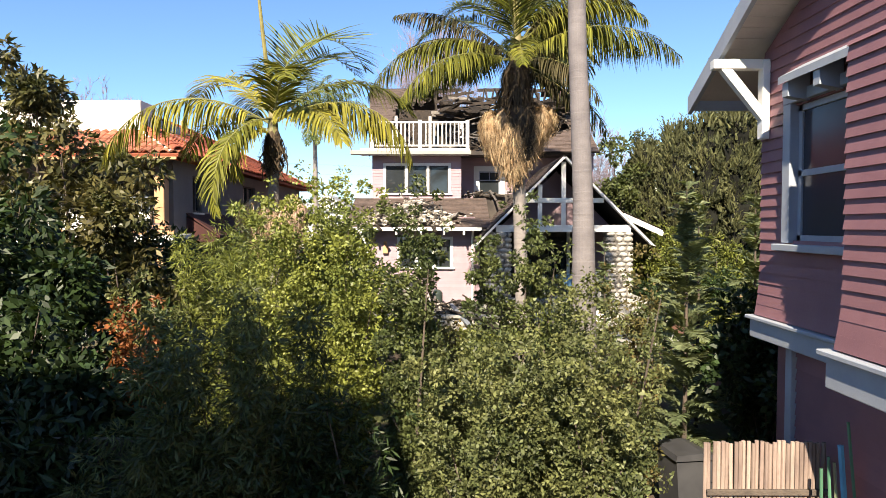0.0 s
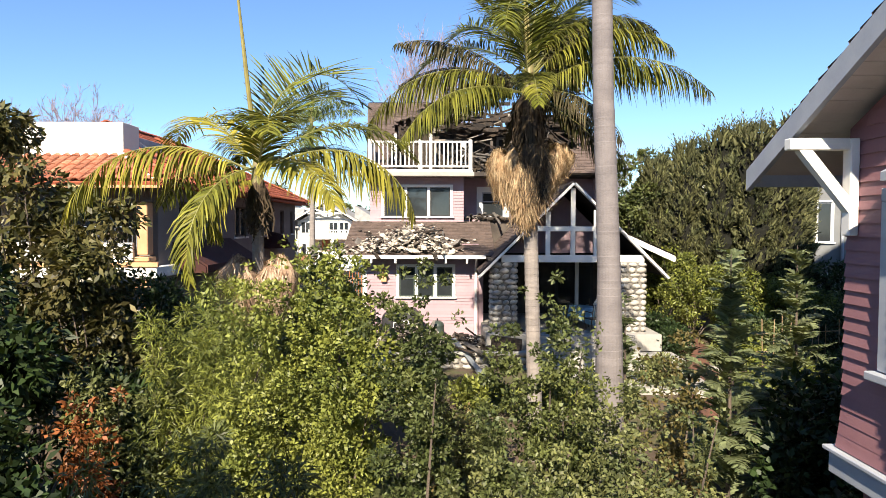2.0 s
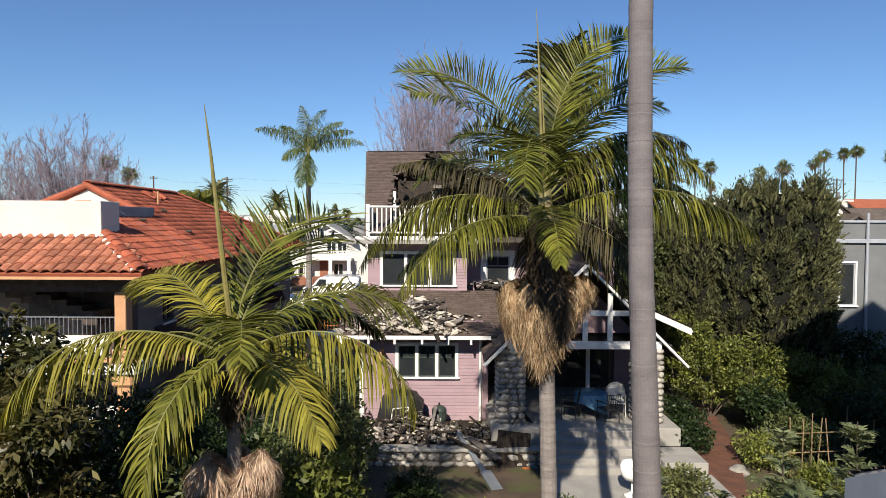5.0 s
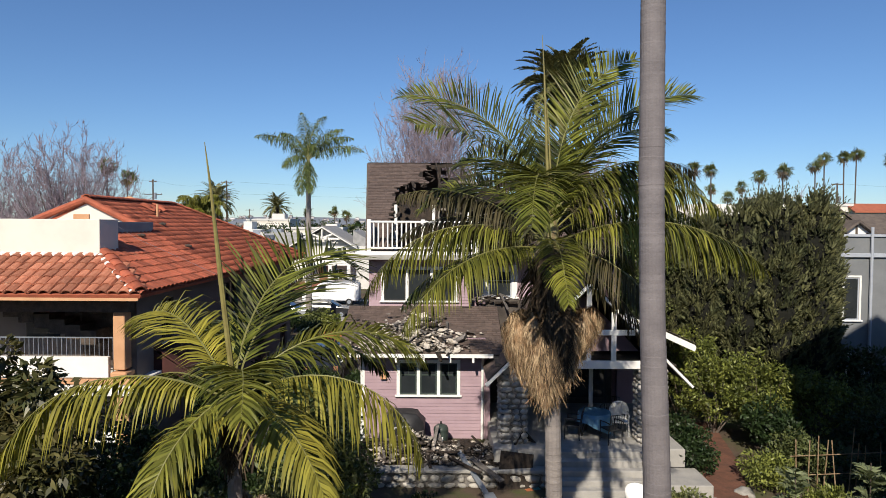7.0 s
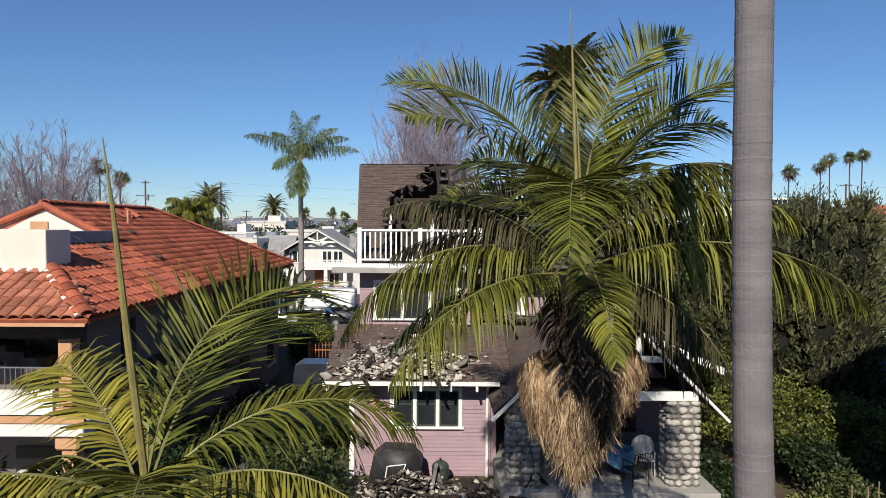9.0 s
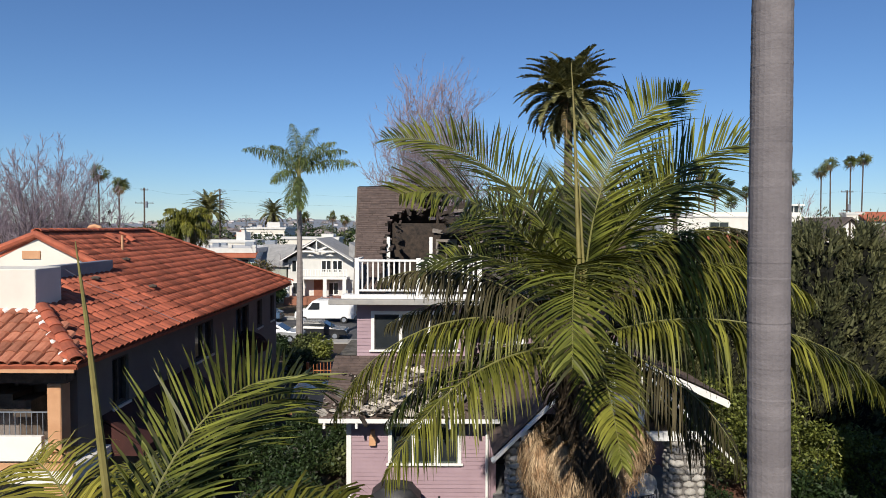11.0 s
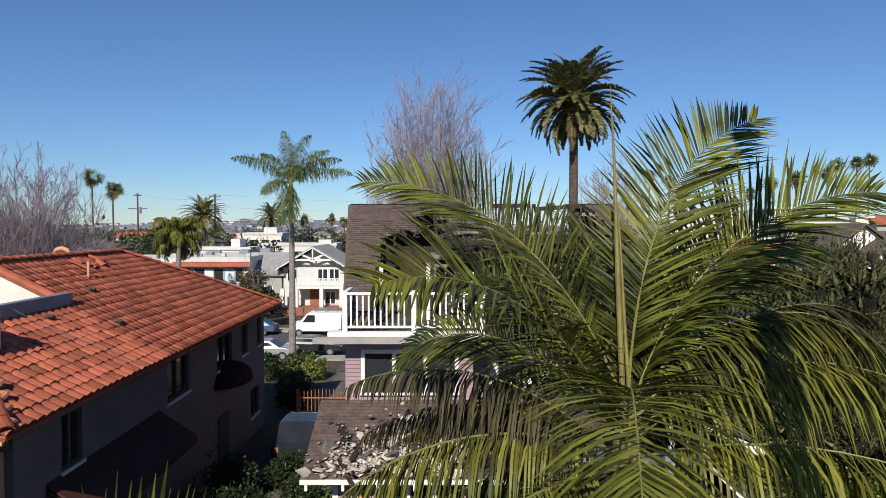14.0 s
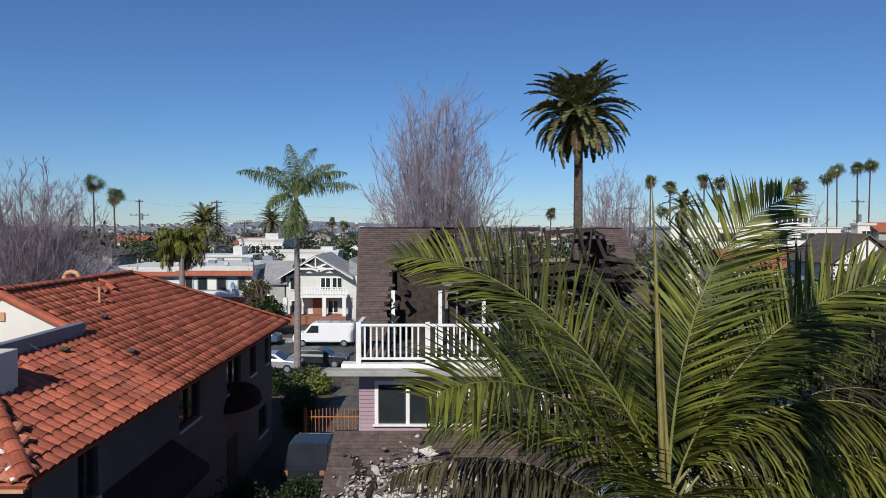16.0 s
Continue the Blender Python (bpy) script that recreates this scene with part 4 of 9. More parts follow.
# roof body under the tiles
bm = bmesh.new()
v = [bm.verts.new(p) for p in ((EX, FRONT, EZ), (EX, BACK, EZ), (RIDGE_X, PEAK_Y, 9.23), (RIDGE_X, GABLE_Y, 9.23), (-11.15, GABLE_Y, 7.975), (-11.15, 23.25, 7.975))]
bm.faces.new(v)
v2 = [bm.verts.new(p) for p in ((-22, FRONT, EZ), (EX, FRONT, EZ), (-10.1, 22.2, 7.45), (-22, 22.2, 7.45))]
bm.faces.new(v2)
v3 = [bm.verts.new(p) for p in ((EX, BACK, EZ), (-19.1, BACK, EZ), (RIDGE_X, PEAK_Y, 9.23))]
bm.faces.new(v3)
v4 = [bm.verts.new(p) for p in ((-19.1, BACK, EZ), (-19.1, GABLE_Y, EZ), (RIDGE_X, GABLE_Y, 9.23), (RIDGE_X, PEAK_Y, 9.23))]
bm.faces.new(v4)
bmesh.ops.recalc_face_normals(bm, faces=bm.faces)
for f in bm.faces:
    if f.normal.z < 0:
        f.normal_flip()
bmesh.ops.solidify(bm, geom=bm.faces[:], thickness=0.1)
tile_roof = part("roof", bm, TILE_FIELD, tile_house, "red clay barrel tile roof, uneven and weathered")

# body
bm = bmesh.new()
WX = -8.9
side_windows = [(23.2, 24.1), (29.0, 30.8), (33.6, 35.4), (36.7, 37.6), (39.1, 39.8)]
side_lower = [(25.5, 26.8), (38.0, 39.4)]
ys = sorted({21.55, 40.3, *[a for w in side_windows + side_lower for a in w]})
for a, b in zip(ys, ys[1:]):
    mid = (a + b) / 2
    cuts = []
    if any(w[0] <= mid <= w[1] for w in side_windows):
        cuts.append((4.75, 6.05))
    if any(w[0] <= mid <= w[1] for w in side_lower):
        cuts.append((1.6, 2.9))
    z = 0.2
    for c, d in sorted(cuts):
        box(bm, WX - 0.25, WX, a, b, z, c)
        z = d
    box(bm, WX - 0.25, WX, a, b, z, 6.45)
bmesh.ops.remove_doubles(bm, verts=bm.verts, dist=0.0005)
part("wall", bm, STUCCO_SHADED, tile_house, "cream stucco side wall with its shade put into the colour")
part("wall", abox(-21, WX - 0.25, 23.0, 23.25, 0.2, 6.45), STUCCO_SHADED, tile_house, "stucco wall behind the loggia, coloured darker for its shade")
for q in ( (-21, WX - 0.25, 40.05, 40.3), (-21.2, -21, 23.0, 40.3)):
    part("wall", abox(*q, 0.2, 6.45), STUCCO, tile_house)
for (a, b), (c, d) in [(w, (4.75, 6.05)) for w in side_windows] + [(w, (1.6, 2.9)) for w in side_lower]:
    bm = bmesh.new()
    for y0, y1, z0, z1 in ((a, b, d - 0.07, d), (a, b, c, c + 0.07), (a, a + 0.07, c + 0.07, d - 0.07), (b - 0.07, b, c + 0.07, d - 0.07), ((a + b) / 2 - 0.035, (a + b) / 2 + 0.035, c + 0.07, d - 0.07)):
        box(bm, WX - 0.2, WX - 0.08, y0, y1, z0, z1)
    w = part("window", bm, BARK_DARK, tile_house, "dark wooden casement window")
    part("pane", abox(WX - 0.16, WX - 0.15, a + 0.07, b - 0.07, c + 0.07, d - 0.07), GLASS, w)
    part("sill", abox(WX - 0.05, WX + 0.06, a - 0.05, b + 0.05, c - 0.08, c - 0.003), STUCCO, w)

# front loggia
part("balcony_slab", abox(-21, -8.65, 20.85, 23.0, 3.66, 4.0, bevel=0.02), STUCCO_WHITE, tile_house, "white balcony slab of the front loggia")
bm = bmesh.new()
box(bm, -21, -8.6, 20.8, 20.9, 4.0, 4.14)
part("cornice", bm, ORANGE, tile_house)
bm = bmesh.new()
box(bm, -9.3, -8.98, 21.0, 21.4, 4.35, 5.94, bevel=0.02)
box(bm, -9.36, -8.92, 20.93, 21.47, 4.14, 4.3, bevel=0.03)
part("pillar", bm, ORANGE, tile_house, "square peach plaster pillar")
bm = bmesh.new()
box(bm, -9.28, -8.92, 21.05, 21.4, 0.3, 3.3, bevel=0.02)
box(bm, -9.4, -8.82, 20.95, 21.5, 3.3, 3.64, bevel=0.05)
part("pillar", bm, ORANGE, tile_house, "terracotta ground floor pillar with a capital")
part("porch_floor", abox(-21, -8.9, 20.6, 22.99, 0.3, 1.55, bevel=0.02), CONCRETE, tile_house)
part("eave_beam", abox(-21, -8.85, 21.0, 21.35, 5.95, 6.47), BARK_DARK, tile_house)
part("parapet_wall", abox(-21, -9.43, 20.98, 21.12, 4.14, 4.72, bevel=0.01), STUCCO_WHITE, tile_house)
railing = part("railing", beam(bmesh.new(), (-14.1, 21.3, 5.2), (-9.4, 21.3, 5.2), 0.04, 0.03), METAL, tile_house, "thin grey-green metal railing")
part("bottom_rail", beam(bmesh.new(), (-14.1, 21.3, 4.3), (-9.4, 21.3, 4.3), 0.03, 0.02), METAL, railing)
bar_me = None
for x in np.arange(-14.0, -9.45, 0.13):
    if bar_me is None:
        o = part("bar", tube(bmesh.new(), [(0, 21.3, 4.145), (0, 21.3, 5.18)], 0.011, 5), METAL, railing)
        bar_me = o.data
    else:
        o = new("bar", bar_me)
        o.parent = railing
    o.location = (float(x), 0, 0)
for k in range(7):
    x, z = -13.5 + 0.45 * k, 6.22 - 0.16 * k
    part("stair_step", abox(x, x + 0.449, 22.1, 22.9, z - 0.42, z, bevel=0.005), BARK_DARK, tile_house)
part("loggia_door", abox(-11.2, -10.2, 22.94, 22.99, 4.05, 6.0), BARK_DARK, tile_house)
part("loggia_window", abox(-12.9, -11.9, 22.94, 22.99, 4.9, 5.9), GLASS, tile_house)
part("ground_floor_door", abox(-11.6, -10.4, 22.94, 22.99, 0.5, 2.7), GLASS, tile_house)

# roof deck: white parapet, grey flashing, gable with a vent
part("parapet", abox(-22, -10.2, 22.1, 23.2, 6.9, 8.5, bevel=0.015), STUCCO, tile_house, "white stucco roof parapet")
bm = bmesh.new()
box(bm, -11.4, -11.15, 23.21, GABLE_Y - 0.01, 7.4, 8.43, bevel=0.01)
part("parapet", bm, METAL, tile_house, "grey metal-capped side parapet of the roof deck")
part("roof_deck", abox(-21, -11.41, 23.21, GABLE_Y - 0.01, 7.2, 7.35), CONCRETE, tile_house)
bm = bmesh.new()
prism(bm, [(-19.0, 6.5), (-11.3, 7.9), (RIDGE_X + 0.06, 9.12), (RIDGE_X - 0.06, 9.12)], GABLE_Y + 0.02, GABLE_Y + 0.2, "y")
gable = part("gable_wall", bm, STUCCO, tile_house, "cream stucco gable with a wooden vent")
part("vent", abox(-14.15, -13.55, GABLE_Y - 0.03, GABLE_Y + 0.018, 8.45, 8.72, bevel=0.01), ORANGE, gable, "tan wooden attic vent")
bm = bmesh.new()
pts = [(RIDGE_X - 5.6 + 5.6 * k / 10, GABLE_Y - 0.05, 6.55 + 2.72 * (k / 10) ** 0.8) for k in range(11)] + [(RIDGE_X + 2.5 * k / 6, GABLE_Y - 0.05, 9.27 - 1.25 * k / 6) for k in range(1, 7)]
tube(bm, pts, 0.13, 8)
part("verge_tiles", bm, TILE_FIELD, tile_house)
# ridge and hip caps
cap_me = tile_mesh("cap", 0.32, 0.5, 6, TILE)


def caps(a, b):
    a, b = Vector(a), Vector(b)
    n = int((b - a).length / 0.4)
    for i in range(n):
        o = new("cap_tile", cap_me)
        o.parent = tile_roof
        o.matrix_local = slope_matrix(a.lerp(b, i / n) + Vector((0, 0, 0.12)), b - a)


caps((EX, FRONT, EZ), (-10.08, 22.18, 7.44))
caps((EX, BACK, EZ), (RIDGE_X, PEAK_Y, 9.23))
caps((RIDGE_X, GABLE_Y, 9.23), (RIDGE_X, PEAK_Y, 9.23))
AWNING = material("dark_red_awning", (0.075, 0.026, 0.022), 0.85, (0.05, 0.02, 0.018), 2.5, grain=0.15, bump=0.2)
# vents on the slope
for x, y in ((-10.78, 26.0), (-9.93, 28.0), (-11.57, 29.6)):
    bm = bmesh.new()
    z = EZ + PITCH * (EX - x)
    tube(bm, [(x, y, z - 0.1), (x, y, z + 0.16)], 0.06, 8)
    ball(bm, (x, y, z + 0.18), 0.16, (1, 1, 0.45), 1)
    part("roof_vent", bm, BARK_DARK, tile_house, "small weathered roof vent")
bm = bmesh.new()
tube(bm, [(-12.3, 30.8, 8.4), (-12.3, 30.8, 9.2)], 0.045, 8)
part("vent_pipe", bm, ORANGE, tile_house)
# bent flue behind the ridge, mortar along the hip and under the parapet, shifted tiles near the ridge
part("flue", tube(bmesh.new(), [(-15.0, 33.4, 8.5), (-15.0, 33.4, 9.36), (-14.9, 33.4, 9.5), (-14.7, 33.4, 9.55), (-14.5, 33.4, 9.48), (-14.42, 33.4, 9.3)], 0.085, 9), ORANGE, tile_house, "bent tan flue behind the ridge")
rngm = random.Random(57)
bm = bmesh.new()
for k in range(9):
    f = (k + 0.3) / 9
    ball(bm, (EX - 1.88 * f - 0.2, FRONT + 1.88 * f - 0.02, EZ + 0.94 * f + 0.08), rngm.uniform(0.07, 0.11), (1, 1, 0.8), 1, 0.2, k)
for k in range(38):
    ball(bm, (-10.3 - 0.3 * k, 22.08, 7.47), rngm.uniform(0.08, 0.12), (1.1, 0.7, 0.8), 1, 0.2, k)
part("mortar", bm, STUCCO_WHITE, tile_roof, "white mortar dabs along the hip and wall")
loose_me = tile_mesh("loose_tile", 0.28, 0.42, 5, TILE)
for k in range(12):
    x, y = rngm.uniform(-13.2, -12.7), rngm.uniform(31.4, 33.2)
    o = new("loose_tile", loose_me)
    o.parent = tile_roof
    o.matrix_local = slope_matrix((x, y, EZ + PITCH * (EX - x) + 0.12), (-1, rngm.uniform(-0.6, 0.6), PITCH + rngm.uniform(-0.05, 0.15)))
# canopies over the side doors: half domes
for y0, y1, z, r in ((33.2, 36.4, 4.1, 0.95),):
    bm = bmesh.new()
    n, k = 10, 6
    grid = []
    for i in range(n + 1):
        a = math.pi * i / n
        grid.append([bm.verts.new((WX + r * math.sin(a) * math.cos(math.pi / 2 * j / k) + 0.001, (y0 + y1) / 2 - (y1 - y0) / 2 * math.cos(a), z + 0.8 * math.sin(a) * math.sin(math.pi / 2 * j / k))) for j in range(k + 1)])
    for a, b in zip(grid, grid[1:]):
        for j in range(k):
            bm.faces.new((a[j], b[j], b[j + 1], a[j + 1]))
    bmesh.ops.solidify(bm, geom=bm.faces[:], thickness=0.03)
    part("canopy", bm, AWNING, tile_house, "dark red domed canopy over a side door")
bm = bmesh.new()
prism(bm, [(WX + 0.001, 4.72), (WX + 1.15, 3.95), (WX + 1.15, 3.7), (WX + 1.11, 3.7), (WX + 1.11, 3.9), (WX + 0.001, 4.66)], 22.6, 28.4, "y")
for y in (22.6, 28.36):
    prism(bm, [(WX + 0.001, 4.6), (WX + 1.08, 3.9), (WX + 1.08, 3.7), (WX + 0.001, 3.7)], y + 0.004, y + 0.036, "y")
part("canopy", bm, AWNING, tile_house, "long dark red sloping awning")
part("side_door", abox(WX + 0.002, WX + 0.05, 33.6, 34.8, 0.6, 2.9), BARK_DARK, tile_house)

# eave's edge board
bm = bmesh.new()
box(bm, -21, EX - 0.1, FRONT + 0.04, FRONT + 0.1, EZ - 0.16, EZ - 0.06)
part("eave_board", bm, ORANGE, tile_house)

cable = thing("roof_cable", "thin pale cable slung across the tile roof", "cable", (0, 0, 0))
part("wire", tube(bmesh.new(), [(-11.28, 24.9, 8.43), (-10.6, 25.3, 7.86), (-9.7, 25.6, 7.4), (-8.9, 25.8, 7.0), (-8.15, 25.95, 6.62)], 0.006, 5), METAL, cable)

# ---------------------------------------------------------------- the near house and its yard

near = thing("plum_house", "plum-pink clapboard house with a wide gable overhang and grey trim", "house")
NX, CY = 3.5, 7.2                     # its side wall and far corner
BAY_X, BAY_Y = 3.16, 5.15
NWIN = (5.35, 6.56, 4.12, 5.46)


def side_boards(parent, x, y0, y1, z0, z1, step=0.118, holes=(), top=None, lean=0.0):
    """Lapped boards, each its own piece, on a wall that faces -x."""
    z = z0
    while z < z1 - 0.02:
        b = y1 if top is None else min(y1, top(z + step))
        a = y0
        cuts = sorted((h[0], h[1]) for h in holes if h[2] < z + step - 0.01 and h[3] > z + 0.01)
        spans = []
        for c, d in cuts:
            spans.append((a, min(c, b)))
            a = d
        spans.append((a, b))
        for c, d in spans:
            if d - c < 0.03:
                continue
            h = min(step, z1 - z)
            o = lean * max(0.0, 1 - (z - z0) / 0.5) ** 2
            v = [(x - 0.028 - o, c, z), (x - 0.028 - o, d, z), (x - 0.008 - o, d, z + h), (x - 0.008 - o, c, z + h), (x + 0.01, c, z), (x + 0.01, d, z), (x + 0.01, d, z + h), (x + 0.01, c, z + h)]
            me = rawmesh("board", v, [(3, 2, 1, 0), (0, 1, 5, 4), (4, 7, 3, 0), (1, 2, 6, 5), (2, 3, 7, 6)])
            dress("board", me, PLUM, parent)
        z += step


RAKE = 0.5


def rake_z(y):
    return 5.74 + RAKE * (8.2 - y)


def rake_top(z):
    return 8.2 - (z + 0.12 - 5.74) / RAKE


bm = bmesh.new()
for y0, y1 in ((-5.0, NWIN[0]), (NWIN[1], CY)):
    prism(bm, [(y0, 3.2), (y1, 3.2), (y1, rake_z(y1) - 0.1), (y0, rake_z(y0) - 0.1)], NX, NX + 0.2, "x")
prism(bm, [(NWIN[0], 3.2), (NWIN[1], 3.2), (NWIN[1], NWIN[2]), (NWIN[0], NWIN[2])], NX, NX + 0.2, "x")
prism(bm, [(NWIN[0], NWIN[3]), (NWIN[1], NWIN[3]), (NWIN[1], rake_z(NWIN[1]) - 0.1), (NWIN[0], rake_z(NWIN[0]) - 0.1)], NX, NX + 0.2, "x")
wall = part("wall", bm, PLUM, near, "plum-pink clapboard gable wall")
side_boards(wall, NX, BAY_Y - 0.05, CY, 3.3, 8.2, holes=[NWIN], top=rake_top, lean=0.04)
side_boards(wall, NX, -5.0, BAY_Y - 0.05, 5.75, 8.6, top=rake_top)
for q in ((NX + 0.2, 10.5, CY - 0.2, CY), (10.3, 10.5, -5.0, CY - 0.2), (NX + 0.2, 10.5, -5.2, -5.0)):
    part("wall", abox(*q, 0.0, 5.9), PLUM, near)
low = part("lower_wall", abox(NX + 0.1, NX + 0.3, -5.0, 6.68, -0.1, 3.2), PLUM, near, "plum-pink lower wall in shade")
side_boards(low, NX + 0.1, -5.0, 6.62, 0.0, 3.1)
part("corner_board", abox(NX + 0.03, NX + 0.2, 6.6, 6.72, 0.0, 3.1, bevel=0.006), GREYTRIM, near)
bm = bmesh.new()
box(bm, NX - 0.09, NX + 0.25, BAY_Y - 0.1, CY + 0.06, 3.05, 3.25, bevel=0.01)
box(bm, NX - 0.13, NX + 0.25, BAY_Y - 0.1, CY + 0.1, 3.25, 3.29, bevel=0.008)
part("belt_board", bm, GREYTRIM, near, "grey belt board under the flared wall")
# bay
bay = part("bay", abox(BAY_X + 0.012, NX + 0.005, 0.5, BAY_Y, 3.2, 5.7), PLUM, near, "shallow clapboard bay")
side_boards(bay, BAY_X, 0.5, BAY_Y, 3.3, 5.7, lean=0.05)
bm = bmesh.new()
box(bm, BAY_X - 0.1, NX + 0.1, 0.4, BAY_Y + 0.07, 2.98, 3.24, bevel=0.01)
box(bm, BAY_X - 0.15, NX + 0.1, 0.35, BAY_Y + 0.12, 3.24, 3.285, bevel=0.008)
part("belt_board", bm, GREYTRIM, bay)
# pent roof over window and bay, with its brackets
bm = bmesh.new()
prism(bm, [(NX, 5.84), (NX - 0.26, 5.7), (NX - 0.26, 5.63), (NX, 5.76)], 0.2, 6.4, "y")
pent = part("pent_roof", bm, GREYTRIM, near, "grey boarded pent roof over the window")
for y in (6.3, 5.78, 5.1, 4.2):
    bm = bmesh.new()
    prism(bm, [(NX - 0.03, 5.75), (NX - 0.24, 5.63), (NX - 0.24, 5.5), (NX - 0.03, 5.46)], y - 0.05, y + 0.05, "y")
    part("bracket", bm, GREYTRIM, pent)
# window
a, b, c, d = NWIN
win = part("window", abox(NX - 0.063, NX + 0.05, a - 0.12, b + 0.12, d + 0.021, d + 0.13, bevel=0.006), GREYTRIM, near, "grey-framed double-hung window with a drawn blind")
part("jamb", abox(NX - 0.06, NX + 0.05, b - 0.02, b + 0.12, c - 0.02, d + 0.02, bevel=0.006), GREYTRIM, win)
part("jamb", abox(NX - 0.06, NX + 0.05, a - 0.12, a + 0.02, c - 0.02, d + 0.02, bevel=0.006), GREYTRIM, win)
part("sill", abox(NX - 0.13, NX + 0.06, a - 0.16, b + 0.18, c - 0.1, c - 0.03, bevel=0.008), GREYTRIM, win)
bm = bmesh.new()
for y0, y1, z0, z1 in ((a + 0.02, b - 0.02, c, c + 0.06), (a + 0.02, b - 0.02, d - 0.06, d), (a + 0.02, a + 0.08, c, d), (b - 0.08, b - 0.02, c, d), (a + 0.02, b - 0.02, (c + d) / 2 - 0.03, (c + d) / 2 + 0.03)):
    box(bm, NX + 0.03, NX + 0.08, y0, y1, z0, z1)
sash = part("sash", bm, GREYTRIM, win)
part("pane", abox(NX + 0.05, NX + 0.056, a + 0.06, b - 0.06, c + 0.04, d - 0.04), material("grey_window_glass", (0.055, 0.055, 0.07), 0.15, (0.045, 0.045, 0.06), 1.0, spec=0.35), sash)
# gable roof: rakes along y, ridge along x
RX = 3.06
bm = bmesh.new()
prism(bm, [(8.08, rake_z(8.08)), (0.5, rake_z(0.5)), (0.5, rake_z(0.5) + 0.1), (8.08, rake_z(8.08) + 0.1)], RX, 11.0, "x")
prism(bm, [(0.5, rake_z(0.5)), (-7.0, rake_z(8.0)), (-7.0, rake_z(8.0) + 0.1), (0.5, rake_z(0.5) + 0.1)], RX, 11.0, "x")
roof = part("roof", bm, SOFFIT, near, "gable roof with a deep boarded overhang")
rng = random.Random(31)
bm = bmesh.new()
shingle_slope(bm, rng, RX - 0.02, 11.0, 8.1, rake_z(8.1) + 0.1, 0.5, rake_z(0.5) + 0.1, course=0.15)
part("shingles", bm, SHINGLE, roof, "dark brown roof shingles")
y = 7.4
while y > 0.6:
    bm = bmesh.new()
    prism(bm, [(y, rake_z(y) - 0.012), (y + 0.135, rake_z(y + 0.135) - 0.012), (y + 0.135, rake_z(y + 0.135)), (y, rake_z(y))], RX + 0.04, NX - 0.03, "x")
    part("soffit_board", bm, SOFFIT, roof)
    y -= 0.145
bm = bmesh.new()
prism(bm, [(8.12, rake_z(8.12) - 0.14), (0.5, rake_z(0.5) - 0.14), (0.5, rake_z(0.5) + 0.07), (8.12, rake_z(8.12) + 0.07)], RX - 0.05, RX, "x")
part("bargeboard", bm, GREYTRIM, near, "grey-white bargeboard")
part("fascia", abox(RX, 11.0, 8.082, 8.12, rake_z(8.12) - 0.1, rake_z(8.12) + 0.08), GREYTRIM, near)
bm = bmesh.new()
z1 = 6.04
box(bm, NX - 0.1, NX - 0.02, 7.02, 7.14, 5.2, z1, bevel=0.008)
box(bm, 2.88, NX - 0.1, 7.025, 7.135, z1 - 0.1, z1, bevel=0.008)
beam(bm, (3.0, 7.08, z1 - 0.08), (NX - 0.06, 7.08, 5.42), 0.09, 0.09, up=(0, 1, 0))
part("knee_brace", bm, WHITE, near, "white triangular knee brace")

# bamboo screen, bin, garden stakes
screen = thing("bamboo_screen", "weathered bamboo cane fence panel on a wooden rail", "fence", (2.37, 5.85, 0))
rng = random.Random(3)
cane_mat = material("bamboo_cane", (0.36, 0.27, 0.225), 0.8, (0.24, 0.175, 0.15), 6.0, grain=0.2, vary=0.4, stretch=(1, 1, 0.3))
bm = tube(bmesh.new(), [(0, 0, 0.05), (0.004, 0, 0.8), (-0.003, 0, 1.6), (0, 0, 2.33)], [0.019, 0.0195, 0.0185, 0.0185], 8)
cane_me = bpy.data.meshes.new("cane")
bm.to_mesh(cane_me)
bm.free()
cane_me.materials.append(cane_mat)
for k in range(28):
    o = new("cane", cane_me)
    o.parent = screen
    o.location, o.rotation_euler = (0.039 * k + rng.uniform(-0.002, 0.002), rng.uniform(-0.006, 0.006), rng.uniform(-0.02, 0.012)), (rng.uniform(-0.004, 0.004), rng.uniform(-0.004, 0.004), rng.uniform(0, 6))
for z in (0.4, 1.15, 1.86):
    part("rail", abox(0.0, 1.1, -0.06, -0.022, z, z + 0.05, bevel=0.005), BARK, screen)
bin_ = thing("wheelie_bin", "dark grey plastic wheelie bin", "bin", (3.5, 9.35, 0), 8)
bm = bmesh.new()
prism(bm, [(-0.23, 0.1), (0.23, 0.1), (0.29, 1.0), (-0.29, 1.0)], -0.3, 0.3, "y")
dg = material("dark_grey_plastic", (0.07, 0.07, 0.075), 0.45, (0.05, 0.05, 0.055), 3.0)
part("body", bm, dg, bin_)
bm = bmesh.new()
prism(bm, [(-0.32, 1.0), (0.32, 1.0), (0.3, 1.06), (0.1, 1.1), (-0.3, 1.08)], -0.34, 0.34, "y")
part("lid", bm, dg, bin_)
for y in (-0.24, 0.24):
    bm = bmesh.new()
    tube(bm, [(-0.25, y - 0.03, 0.1), (-0.25, y + 0.03, 0.1)], 0.1, 12)
    part("wheel", bm, DARKMETAL, bin_)
stakes = thing("garden_stakes", "bundle of green and blue garden stakes leaning on the wall", "stakes", (3.3, 5.5, 0))
